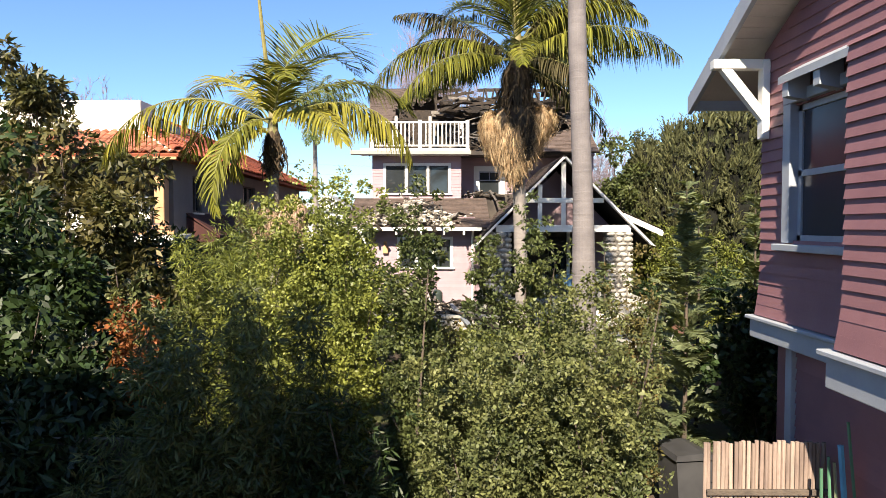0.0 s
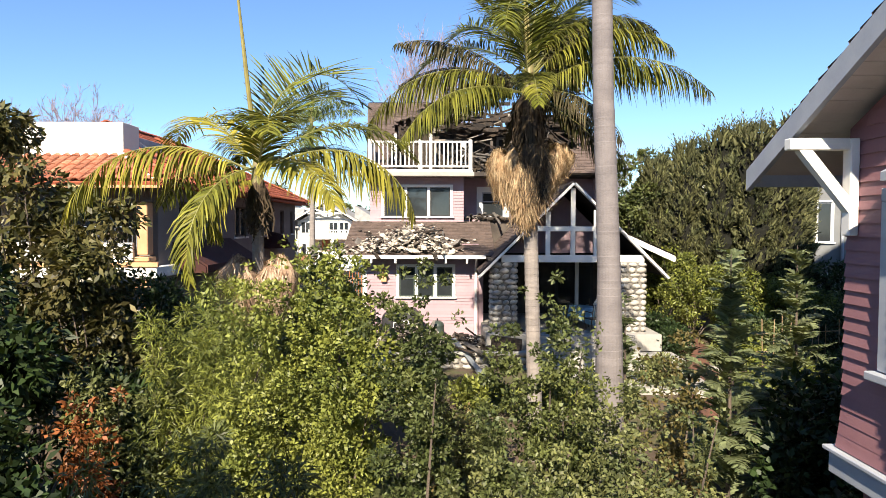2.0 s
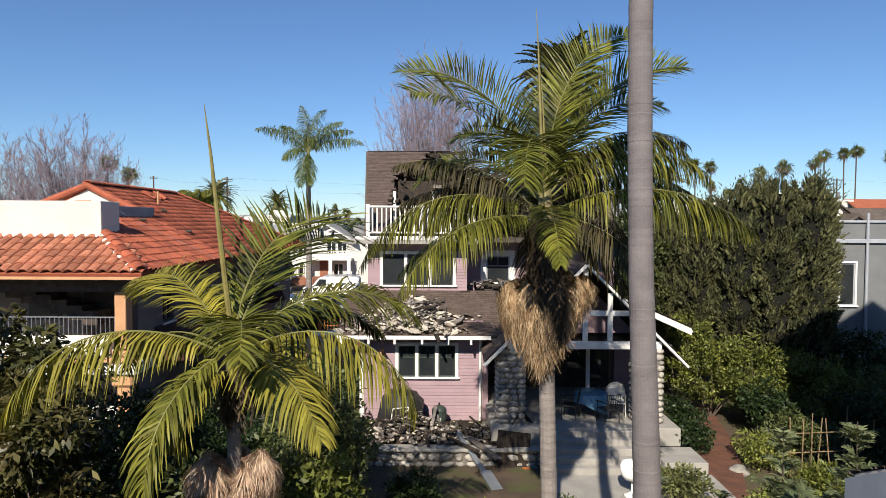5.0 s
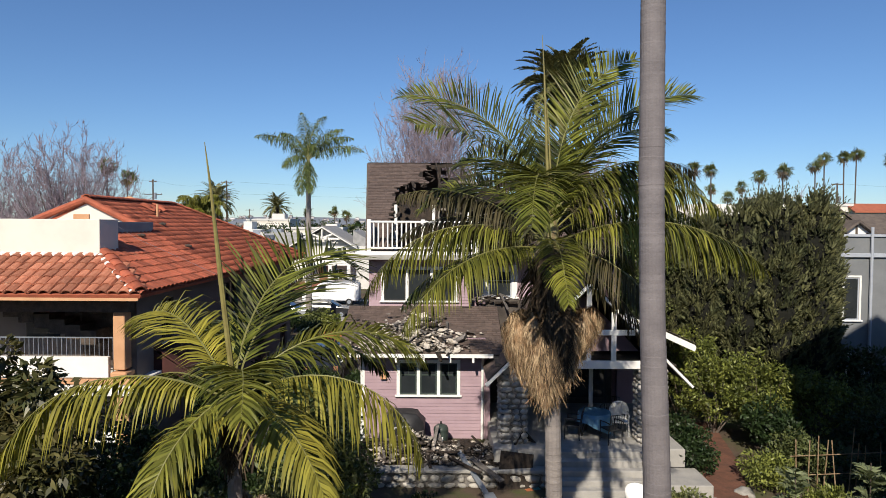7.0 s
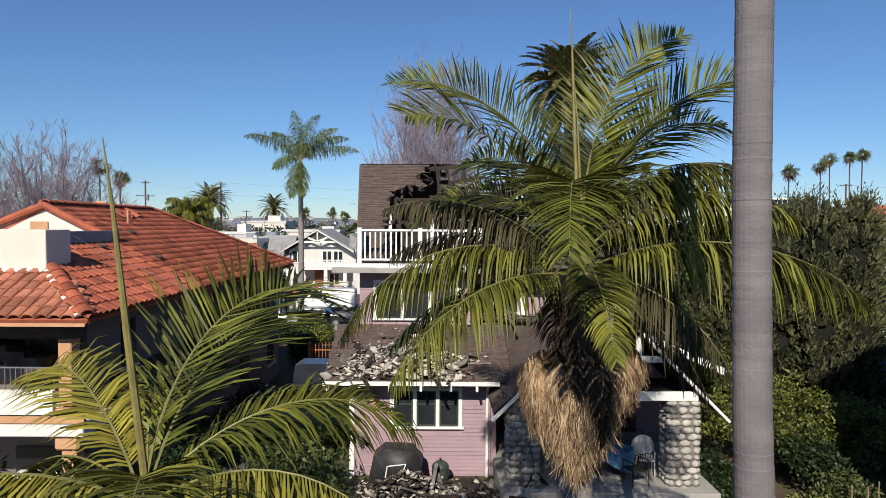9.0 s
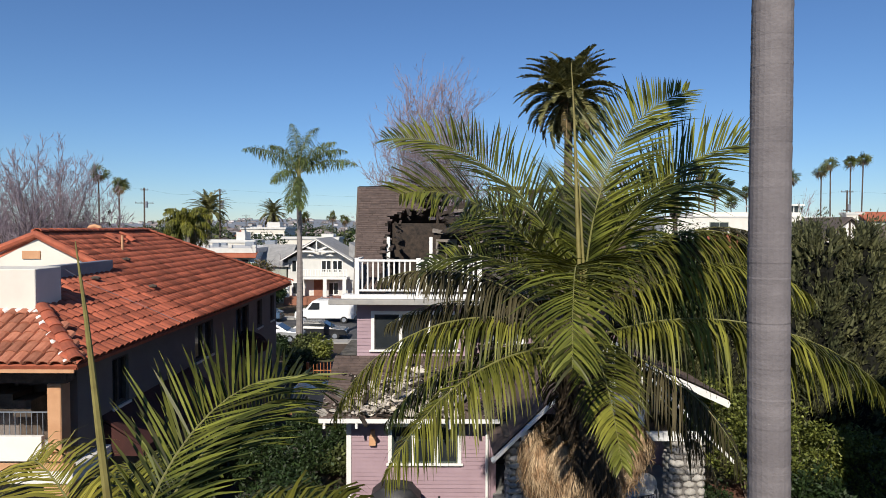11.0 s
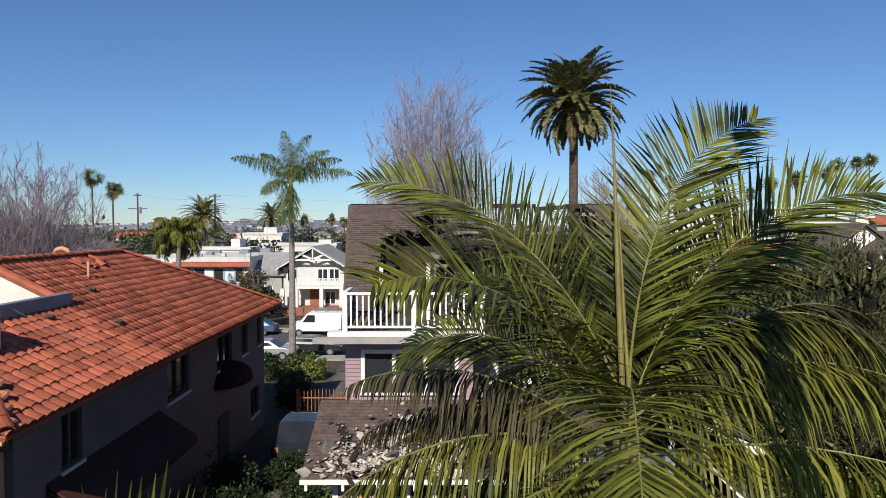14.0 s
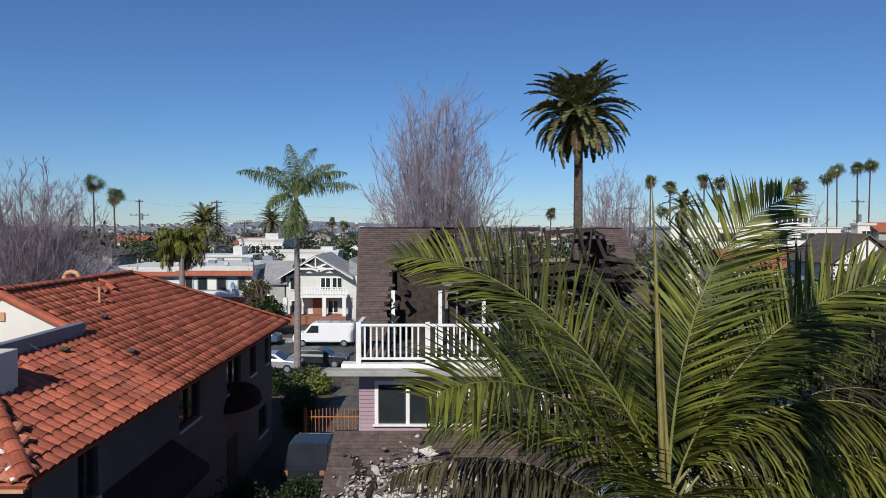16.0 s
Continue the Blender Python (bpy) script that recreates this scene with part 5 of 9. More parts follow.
for k, (dx, top, col) in enumerate(((0.0, 2.3, (0.1, 0.25, 0.15)), (0.05, 2.25, (0.3, 0.32, 0.2)), (-0.06, 2.2, (0.08, 0.2, 0.12)), (0.1, 2.4, (0.12, 0.4, 0.6)), (0.16, 2.6, (0.1, 0.25, 0.16)))):
    bm = bmesh.new()
    tube(bm, [(dx * 2, -0.15, 0), (dx, 0.05, top)], 0.014 + 0.012 * (k == 3), 6)
    part("stake", bm, material("stake_%s" % "abcde"[k], col, 0.5, [c * 0.8 for c in col], 5.0), stakes)

# shaded fence and shed at the other side of the yard
fence = thing("board_fence", "dark weathered board fence in deep shade", "fence", (0, 6.9, 0))
x = -6.6
rng = random.Random(17)
while x < -2.9:
    part("board", abox(x, x + 0.135, rng.uniform(-0.01, 0.01), 0.03, 0.03, 1.95 + rng.uniform(-0.04, 0.04)), BARK_DARK, fence)
    x += 0.145
for z in (0.5, 1.9):
    part("rail", abox(-6.6, -2.9, 0.035, 0.1, z, z + 0.09), BARK_DARK, fence)
shed = thing("garden_shed", "low shed with a mossy dark shingle roof", "shed", (-6.1, 5.9, 0))
part("wall", abox(-1.5, 1.1, -1.6, 0.6, 0, 2.5), BARK_DARK, shed)
bm = bmesh.new()
prism(bm, [(-1.9, 2.45), (0.85, 3.05), (0.85, 3.12), (-1.9, 2.52)], -1.8, 1.3, "x")
part("roof", bm, BARK_DARK, shed)
bm = bmesh.new()
shingle_slope(bm, rng, -1.8, 1.3, -1.92, 2.52, 0.85, 3.12)
part("shingles", bm, SHINGLE, shed)

# unseen building added behind the start of the walk, sized to shade the yard
back = thing("unseen_building", "unseen plain stucco building, added to shade the yard", "building", (-9.0, -6.5, 0))
part("wall", abox(-6.5, 5.75, -3.0, 3.0, 0, 10.6), STUCCO, back)
part("parapet", abox(-6.6, 5.85, -3.1, 3.1, 10.61, 10.9), STUCCO, back)

# unseen tall house added beyond the yard's other side, to shade the bushes and the grey house
side = thing("unseen_building", "unseen tall gable house, added to shade the garden", "building", (0, 0, 0))
bm = bmesh.new()
prism(bm, [(9.6, 0), (19.6, 0), (19.6, 12.4), (14.6, 15.6), (9.6, 12.4)], 9.0, 15.0, "y")
part("wall", bm, STUCCO, side)
for sg in (-1, 1):
    bm = bmesh.new()
    prism(bm, [(14.6, 15.61), (14.6, 15.75), (14.6 + sg * 5.2, 12.42), (14.6 + sg * 5.2, 12.28)], 8.8, 15.2, "y")
    part("roof", bm, SHINGLE, side)

# ---------------------------------------------------------------- palms


def strands(palm, rng, heads, n, mat, label, thin=0.004):
    """Dry fruiting strands that hang from a few heads: rows of (root height, out, azimuth, head height, spread, fall)."""
    co = []
    w = np.array([h[4] * h[5] for h in heads])
    for k in rng.choice(len(heads), n, p=w / w.sum()):
        zr, out, az, zh, spread, fall = heads[k]
        a = radians(az)
        head = np.array([math.cos(a) * out, math.sin(a) * out, zh])
        ang, q = rng.random() * 2 * math.pi, rng.random() ** 0.5
        d = np.array([math.cos(ang), math.sin(ang), 0]) * spread * q
        low = fall * (0.45 + 0.55 * rng.random()) * (1.05 - 0.25 * q)
        fr = lambda m: np.append(rng.normal(size=2) * m, rng.normal() * m * 0.4)
        t = np.array([-math.sin(ang), math.cos(ang), 0]) * thin * (0.5 + rng.random())
        top = head + d * 0.45 + [0, 0, 0.1 * (1 - q * q) + 0.03 * rng.normal()]
        pts = [head * [0.4, 0.4, 1] + fr(0.02), top, head + d * 0.95 - [0, 0, low * 0.12 + 0.05 * q] + fr(0.015),
               head + d * 1.08 - [0, 0, low * 0.42] + fr(0.03), head * [0.92, 0.92, 1] + d * 0.95 - [0, 0, low * 0.72] + fr(0.06), head * [0.8, 0.8, 1] + d * 0.8 - [0, 0, low] + fr(0.09)]
        for p in pts:
            co += [p - t, p + t]
    co = np.array(co)
    m = len(co) // 12
    b = (np.arange(m) * 12)[:, None]
    q = np.concatenate([b + np.array([2 * k, 2 * k + 1, 2 * k + 3, 2 * k + 2]) for k in range(5)], 0)
    ob = dress("dead_leaf_skirt", fastmesh("dead_leaf_skirt", co, q), mat, palm, label)
    ob["kind"] = "stuff"
    return ob


def spear(palm, base, tip, r):
    b, t = Vector(base), Vector(tip)
    bm = bmesh.new()
    tube(bm, [b, b.lerp(t, 0.45), b.lerp(t, 0.8) + Vector((0.01, 0, 0)), t], [r, r * 0.9, r * 0.5, r * 0.12], 7)
    part("spear_leaf", bm, SPEAR, palm, "unopened yellow-green spear leaf")


# the smaller palm
rng = np.random.default_rng(41)
P1 = (-3.03, 11.7)
g = gz(*P1)
palm = thing("king_palm", "feather palm with yellowing fronds and a dry leaf skirt", "palm tree", (P1[0], P1[1], g), group="palms in the garden")
Z1 = 6.25 - g
bm = ringed_trunk(bmesh.new(), [(0.05, 0, -0.1), (0.02, 0, 2.5), (0, 0, Z1 - 0.9)], [0.13, 0.095, 0.09], 0.12)
part("trunk", bm, BARK_PALM, palm)
bm = tube(bmesh.new(), [(0, 0, Z1 - 0.95), (0, 0, Z1 - 0.6), (0, 0, Z1 + 0.05)], [0.1, 0.13, 0.07], 10)
part("crownshaft", bm, CROWNSHAFT, palm)
for az, el, ln, dr, turn, dz, leaf, mat, hang in (
        (195.5, 31.8, 3.38, 109, -0.18, -0.2, 0.78, FROND_YELLOW, 2.6), (-5.7, 31.4, 3.1, 111, -0.13, -0.18, 0.78, FROND_YELLOW, 2.3), (143.3, 54.8, 3.4, 100, -0.29, -0.25, 0.66, FROND_YELLOW, 0.7),
        (58.8, 77.3, 3.54, 122, -0.07, 0.05, 0.84, FROND, 0.12), (243.7, 15.5, 1.55, 135, -0.14, -0.38, 0.56, FROND_YELLOW, 0.8), (245.9, -7.8, 2.55, 99, 0.1, -0.08, 0.5, FROND_OLIVE, 1.4),
        (308.7, 18.3, 2.61, 71, 0.06, -0.21, 0.66, FROND_YELLOW, 1.3), (293.5, 51.9, 2.5, 92, -0.2, -0.3, 0.66, FROND_OLIVE, 0.5), (62, 68, 3.2, 95, 0.0, -0.1, 0.78, FROND, 0.2),
        (112, 44, 3.0, 88, 0, -0.1, 0.7, FROND_OLIVE, 0.8), (20, 46, 3.0, 95, 0.1, -0.1, 0.74, FROND_OLIVE, 1.0), (45, 34, 2.8, 84, 0, -0.15, 0.7, FROND_SHADED, 1.0), (150, 22, 2.6, 80, 0, -0.15, 0.64, FROND, 1.6)):
    add_frond(palm, rng, (0, 0, Z1 + dz), az, el, ln, dr, leaf * 1.15, 58 if mat is FROND else 80, hang * 0.7, mat, thick=0.018, width=0.031, twist=22 if hang < 1.1 and abs((az + 90) % 360 - 180) < 140 and mat is not FROND_SHADED else 0, curl=turn, forward=0.5 if hang > 1.5 else 0.75, vee=-0.1 if hang > 1.5 else 0.34, fluff=0.14, loose=0.9)
spear(palm, (0, 0, Z1 - 0.05), (-0.36, 0, 9.45 - g), 0.04)
HEADS = [(5.0 - g, 0.3, 196, 4.66 - g, 0.33, 0.95), (5.0 - g, 0.34, 230, 4.60 - g, 0.3, 1.0), (5.0 - g, 0.38, -8, 4.68 - g, 0.27, 0.9), (5.0 - g, 0.3, 322, 4.55 - g, 0.26, 0.95), (5.0 - g, 0.3, 90, 4.60 - g, 0.3, 0.9)]
strands(palm, rng, HEADS, 6500, STRAW_PINK, "matted hanging clumps of pale dry fruit strands")
strands(palm, rng, [(h[0], h[1] * 0.7, h[2], h[3] - 0.12, h[4] * 0.85, h[5]) for h in HEADS], 1600, DEADLEAF, "brown strands within the clumps")
strands(palm, rng, [(5.9 - g, 0.05, a, 5.9 - g, 0.16, 0.9) for a in (0, 120, 240)], 300, DEADLEAF, "dark dead leaf bases", 0.012)

# the larger palm
rng = np.random.default_rng(42)
P2 = (1.66, 14.9)
g = gz(*P2)
palm2 = thing("king_palm", "feather palm with long arching fronds and wide dry skirt", "palm tree", (P2[0], P2[1], g), group="palms in the garden")
Z2 = 8.5 - g
part("trunk", ringed_trunk(bmesh.new(), [(0.2, 0, -0.1), (0.17, 0, 1.0), (0.08, 0, 4.0), (0, 0, Z2 - 1.2)], [0.2, 0.155, 0.145, 0.135], 0.13, 14, 0.03), BARK_PALM, palm2)
bm = tube(bmesh.new(), [(0, 0, Z2 - 1.3), (0, 0, Z2 - 0.8), (0, 0, Z2 + 0.1)], [0.15, 0.2, 0.09], 12)
part("crownshaft", bm, CROWNSHAFT, palm2)
for az, el, ln, dr, turn, dz, leaf, mat, hang in (
        (204.9, 64.1, 3.62, 76, 0.32, -0.32, 0.94, FROND, 0.35), (158.4, 68.5, 4.11, 72, -0.05, 0.05, 0.8, FROND, 0.25), (43.9, 85, 3.95, 68, -0.47, 0.05, 0.8, FROND, 0.2),
        (-2.1, 76.1, 3.72, 77, 0.12, -0.12, 0.86, FROND, 0.3), (254.5, 56, 4.0, 118, 0.08, -0.5, 0.86, FROND, 0.55), (192.3, 22.8, 3.92, 92, -0.32, -0.41, 0.82, FROND_OLIVE, 1.9),
        (214.2, 8.9, 3.47, 72, -0.13, -0.54, 0.78, FROND_OLIVE, 1.3), (-36, 25.4, 3.8, 72, 0.62, -0.46, 0.9, FROND_OLIVE, 1.9), (265.2, 7.3, 2.85, 59, 0.05, -0.39, 0.5, FROND_OLIVE, 1.0),
        (-2.9, 56.9, 3.2, 112, 0.02, 0.05, 0.86, FROND_OLIVE, 1.3), (180.6, 46.8, 3.09, 66, 0.31, -0.54, 0.6, FROND_DEAD, 2.2), (172, 34, 2.9, 70, 0.1, -0.5, 0.6, FROND_DEAD, 2.2),
        (22, 70, 3.5, 84, 0, -0.1, 0.84, FROND, 0.6), (5, 58, 3.3, 86, 0.2, -0.2, 0.84, FROND_DEAD, 1.2), (-18, 48, 3.2, 92, 0.2, -0.25, 0.84, FROND_OLIVE, 1.5), (15, 32, 3.4, 66, 0.1, -0.3, 0.84, FROND_SHADED, 1.5), (35, 48, 3.4, 84, 0, -0.2, 0.84, FROND_OLIVE, 1.1),
        (90, 66, 3.2, 62, 0, -0.1, 0.8, FROND, 0.4), (65, 62, 3.3, 72, 0.1, -0.15, 0.8, FROND_SHADED, 0.6), (125, 58, 3.4, 78, 0, -0.15, 0.8, FROND, 0.5), (145, 45, 3.3, 88, 0, -0.2, 0.8, FROND, 0.9),
        (75, 30, 3.2, 68, 0, -0.3, 0.76, FROND_SHADED, 1.2), (110, 28, 3.2, 68, 0, -0.3, 0.76, FROND_SHADED, 1.2), (140, 20, 3.2, 70, 0, -0.35, 0.76, FROND_OLIVE, 1.4), (45, 14, 3.1, 66, 0, -0.4, 0.78, FROND_SHADED, 1.4), (182, 4, 3.0, 60, 0, -0.5, 0.7, FROND_SHADED, 1.6),
        (320, -4, 2.5, 62, 0, -0.45, 0.66, FROND_DEAD, 1.2), (345, -22, 2.4, 48, 0, -0.6, 0.64, FROND_DEAD, 1.4), (15, -12, 2.8, 50, 0, -0.55, 0.7, FROND_SHADED, 1.4), (90, -10, 2.6, 50, 0, -0.55, 0.66, FROND_DEAD, 1.4)):
    add_frond(palm2, rng, (0, 0, Z2 + dz), az, el, ln, dr, leaf * 1.14, 104, hang * (0.5 if hang < 1.1 else 0.85), mat, thick=0.017, width=0.0275, gap=0.35 if el < 0 else 0.04, twist=40 if hang < 1.1 and abs((az + 90) % 360 - 180) < 140 and mat is not FROND_SHADED else 0, curl=turn, forward=0.5 if hang > 1.1 else 0.75, vee=-0.05 if hang > 1.1 else 0.36, fluff=0.14, loose=0.85)
spear(palm2, (-0.02, 0, Z2 - 0.3), (-0.2, 0, 11.78 - g), 0.03)
spear(palm2, (0.05, 0.03, Z2 - 0.1), (-0.1, 0.1, 10.7 - g), 0.02)
HEADS = [(7.0 - g, out * 1.35, az, 6.72 + dz - g, spread * 1.1, fall * 0.84) for az, out, dz, spread, fall in (
    (188, 0.5, 0, 0.2, 1.0), (206, 0.5, -0.05, 0.24, 1.35), (228, 0.42, 0, 0.2, 1.7), (250, 0.34, -0.1, 0.24, 1.95), (275, 0.28, 0.05, 0.22, 1.9), (300, 0.36, -0.05, 0.2, 1.5), (328, 0.46, 0.08, 0.2, 1.05),
    (-8, 0.55, 0.1, 0.2, 0.85), (25, 0.42, 0, 0.22, 1.2), (70, 0.3, 0, 0.26, 1.6), (110, 0.34, 0, 0.26, 1.5), (150, 0.42, 0, 0.24, 1.2))]
strands(palm2, rng, HEADS, 12000, STRAW, "ragged hanging thatch of dry straw-coloured strands")
strands(palm2, rng, [(h[0], h[1] * 0.6, h[2], h[3] + 0.1, h[4] * 0.9, h[5] * 1.1) for h in HEADS], 3200, DEADLEAF, "brown strands within the thatch")
# dark strip down the front paints the tall palm's trunk shadow
strands(palm2, rng, [(7.0 - g, 0.6, az, 6.75 - g, 0.16, 1.3) for az in (258, 272, 286)], 1500, DEADLEAF, "dark strands standing in for the tall trunk's shadow")
strands(palm2, rng, [(8.2 - g, 0.08, a, 7.9 - 0.5 * (a % 2) - g, 0.3, 1.5) for a in (0, 61, 120, 181, 240, 301)], 1400, DEADLEAF, "dark dead leaf bases under the crown", 0.014)

# the tall palm, whose crown stands over the picture
rng = np.random.default_rng(43)
P3 = (2.24, 11.0)
g = gz(*P3)
palm3 = thing("tall_palm", "tall palm with a smooth grey ringed trunk", "palm tree", (P3[0], P3[1], g), group="palms in the garden")
part("trunk", ringed_trunk(bmesh.new(), [(0.13, 0, -0.1), (0.13, 0, 3.0 - g), (0.11, 0, 4.6 - g), (0.06, 0, 5.8 - g), (-0.005, 0, 7.2 - g), (-0.05, 0, 9.0 - g), (-0.065, 0, 11.0 - g), (-0.1, 0, 17.0)], [0.26, 0.205, 0.17, 0.16, 0.15, 0.148, 0.143, 0.125], 0.11, 24, 0.003), BARK_TALL, palm3)
for k in range(14):
    add_frond(palm3, rng, (-0.1, 0, 17.0), 360 * k / 14 + 8 * rng.random(), 20 + 50 * (k % 3) / 2, 2.6, 90, 0.6, 40, 0.8, FROND, thick=0.03, width=0.05)

# ---------------------------------------------------------------- shrubs and trees of the gardens

shrub("privet_shrub", "tall yellow-green privet bush in full sun", 101, -2.05, 8.8, 5.2, 0.6, 0.6, LEAF_YELLOW, (0.047, 0.03), 36000, 0.3, 92, shape="sprigs")
shrub("privet_shrub", "tall yellow-green privet bush in full sun", 102, -1.3, 8.9, 5.15, 0.5, 0.55, LEAF_YELLOW, (0.047, 0.03), 30000, 0.28, 80, shape="sprigs")
shrub("olive_shrub", "tall olive-green bush with open sprigs", 103, -0.45, 8.4, 4.9, 0.55, 0.55, LEAF_MID, (0.048, 0.029), 38000, 0.26, 76, shape="sprigs")
shrub("olive_shrub", "dense grey-green bush with small leaves", 104, 0.85, 8.75, 4.8, 0.5, 0.5, LEAF_MID, (0.05, 0.03), 36000, 0.25, 64, shape="sprigs")
shrub("olive_shrub", "dense grey-green bush with small leaves", 105, 2.0, 8.3, 3.85, 0.85, 0.8, LEAF_GREY, (0.048, 0.029), 36000, 0.27, 98, shape="sprigs")
shrub("olive_shrub", "low dense bush with reddish tips", 106, 0.5, 6.9, 3.25, 1.0, 0.7, LEAF_GREY, (0.046, 0.028), 44000, 0.28, 110, shape="sprigs")
shrub("olive_shrub", "low dense bush with small leaves", 107, 1.6, 6.9, 3.25, 0.66, 0.7, LEAF_GREY, (0.046, 0.028), 36000, 0.27, 90, shape="sprigs")
shrub("olive_shrub", "thin olive bush with browning leaves", 120, -0.1, 10.2, 3.0, 0.5, 0.5, LEAF_BROWN, (0.056, 0.031), 8353, 0.22, 56, shape="sprigs")
shrub("olive_shrub", "thin olive bush with browning leaves", 123, 2.75, 9.4, 4.1, 0.5, 0.5, LEAF_BROWN, (0.056, 0.031), 9000, 0.24, 56, shape="sprigs")
shrub("olive_shrub", "upright olive bush with fine leaves", 125, 1.5, 9.4, 4.2, 0.45, 0.5, LEAF_MID, (0.056, 0.032), 11000, 0.24, 70, shape="sprigs")
shrub("olive_shrub", "low olive bush with fine leaves", 126, 0.2, 9.6, 2.8, 0.5, 0.5, LEAF_GREY, (0.056, 0.032), 9000, 0.24, 60, shape="sprigs")
shrub("olive_shrub", "feathery low bush beside the path", 127, 2.2, 12.6, 2.9, 0.9, 0.8, LEAF_FRESH, (0.12, 0.025), 9000, 0.3, 70, shape="sprigs")
shrub("olive_shrub", "feathery low bush beside the path", 128, 0.2, 13.6, 2.3, 0.9, 0.8, LEAF_MID, (0.1, 0.03), 8000, 0.3, 63, shape="sprigs")
shrub("soft_bush", "soft feathery green bush in full sun", 108, -3.6, 10.5, 4.5, 0.8, 0.9, LEAF_FRESH, (0.1, 0.013), 42000, 0.36, 98, droop=0.3, shape="sprigs")
shrub("soft_bush", "soft feathery green bush in full sun", 124, -2.9, 9.9, 4.85, 0.65, 0.7, LEAF_FRESH, (0.1, 0.013), 36000, 0.33, 84, droop=0.3, shape="sprigs")
shrub("olive_shrub", "grey-leaved bush beside the russet shrub", 129, -4.4, 10.1, 3.8, 0.7, 0.7, LEAF_GREY, (0.075, 0.042), 14000, 0.3, 80, shape="sprigs")
# these three feathery bushes have shade painted in by darker leaf colours
shrub("soft_bush", "soft feathery bush, its green darkened for the shade", 109, -2.0, 6.3, 3.75, 0.95, 0.6, LEAF_MID, (0.11, 0.016), 52000, 0.4, 100, droop=0.3, shape="sprigs")
shrub("soft_bush", "soft feathery bush, its green darkened for the shade", 110, -2.95, 6.1, 2.5, 0.45, 0.5, LEAF_MID, (0.11, 0.013), 20000, 0.3, 60, droop=0.3, shape="sprigs")
shrub("soft_bush", "feathery bush given dark leaves for its deep shade", 121, -1.05, 6.4, 2.7, 0.5, 0.5, LEAF_DARK, (0.12, 0.022), 13000, 0.3, 60, droop=0.3, shape="sprigs")
shrub("russet_shrub", "small shrub with orange-red winter leaves", 111, -4.35, 9.0, 3.4, 0.42, 0.42, LEAF_RED, (0.07, 0.036), 7000, 0.2, 50, shape="sprigs")
shrub("broadleaf_tree", "dark broad-leaved tree with drooping glossy leaves", 112, -9.2, 14.4, 8.4, 1.35, 1.4, LEAF_BROAD, (0.18, 0.075), 9500, 0.36, 44, category="tree", base=1.0, droop=0.6)
shrub("broadleaf_tree", "slim broad-leaved tree with bronze-tinged leaves", 113, -8.0, 14.0, 7.6, 0.75, 0.8, LEAF_BROAD, (0.17, 0.07), 4600, 0.3, 34, category="tree", base=0.8, droop=0.6)
shrub("broadleaf_tree", "leafy broad-leaved tree with bronze-tinged leaves", 130, -6.7, 13.8, 6.4, 1.0, 0.9, LEAF_BROAD, (0.17, 0.07), 6500, 0.32, 38, category="tree", base=0.5, droop=0.6)
# dark leaves stand in for shade on this tree and the next shrubs
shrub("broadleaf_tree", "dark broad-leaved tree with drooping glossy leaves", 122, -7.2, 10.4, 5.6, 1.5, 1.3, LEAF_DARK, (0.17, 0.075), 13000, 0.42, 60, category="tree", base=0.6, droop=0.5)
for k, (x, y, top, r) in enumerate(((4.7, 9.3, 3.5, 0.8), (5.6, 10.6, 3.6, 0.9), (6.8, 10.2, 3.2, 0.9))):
    shrub("garden_shrub", "leafy shrub behind the plum house, leaves darkened for shade", 134 + k, x, y, top, r, r, LEAF_DARK, (0.12, 0.06), 8000, 0.34, 46)
shrub("garden_shrub", "leafy green shrub beside the driveway", 114, -3.0, 17.6, 4.7, 1.3, 1.2, LEAF_MID, (0.12, 0.06), 10000, 0.4, 60)
shrub("garden_shrub", "leafy green shrub behind the palm", 115, -1.9, 13.2, 4.7, 1.2, 1.0, LEAF_FRESH, (0.13, 0.07), 8000, 0.35, 45)
shrub("garden_shrub", "leafy green shrub under the palm", 116, -3.6, 13.4, 4.3, 1.2, 1.0, LEAF_MID, (0.12, 0.06), 9000, 0.4, 50)
shrub("garden_shrub", "dark green shrub beside the pink wall", 117, -4.0, 22.5, 3.2, 1.0, 1.4, LEAF_DARK, (0.1, 0.05), 9000, 0.35, 50)
shrub("garden_shrub", "dark green shrub in the shade of the neighbouring house", 118, -5.8, 16.5, 2.8, 1.6, 1.6, LEAF_DARK, (0.12, 0.06), 9000, 0.4, 50)
shrub("garden_shrub", "dark shaded shrub at the side of the drive", 119, -6.6, 21.0, 2.4, 1.3, 2.2, LEAF_DARK, (0.1, 0.05), 9000, 0.4, 55)

# leaf colour darkened here and below to paint the yard's deep shade
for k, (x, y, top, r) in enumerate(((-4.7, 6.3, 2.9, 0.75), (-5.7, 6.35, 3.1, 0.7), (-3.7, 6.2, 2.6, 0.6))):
    shrub("soft_bush", "feathery bush before the fence, leaves darkened for shade", 190 + k, x, y, top, r, 0.5, LEAF_DARK, (0.15, 0.04), 8000, 0.33, 70, droop=0.3, shape="sprigs")

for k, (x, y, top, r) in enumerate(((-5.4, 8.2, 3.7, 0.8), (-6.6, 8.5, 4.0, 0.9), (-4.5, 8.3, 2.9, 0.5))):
    shrub("broadleaf_shrub", "broad-leaved shrub with deep shade put into its leaf colour", 194 + k, x, y, top, r, 0.6, LEAF_DARK, (0.15, 0.07), 4500, 0.38, 50, droop=0.4)

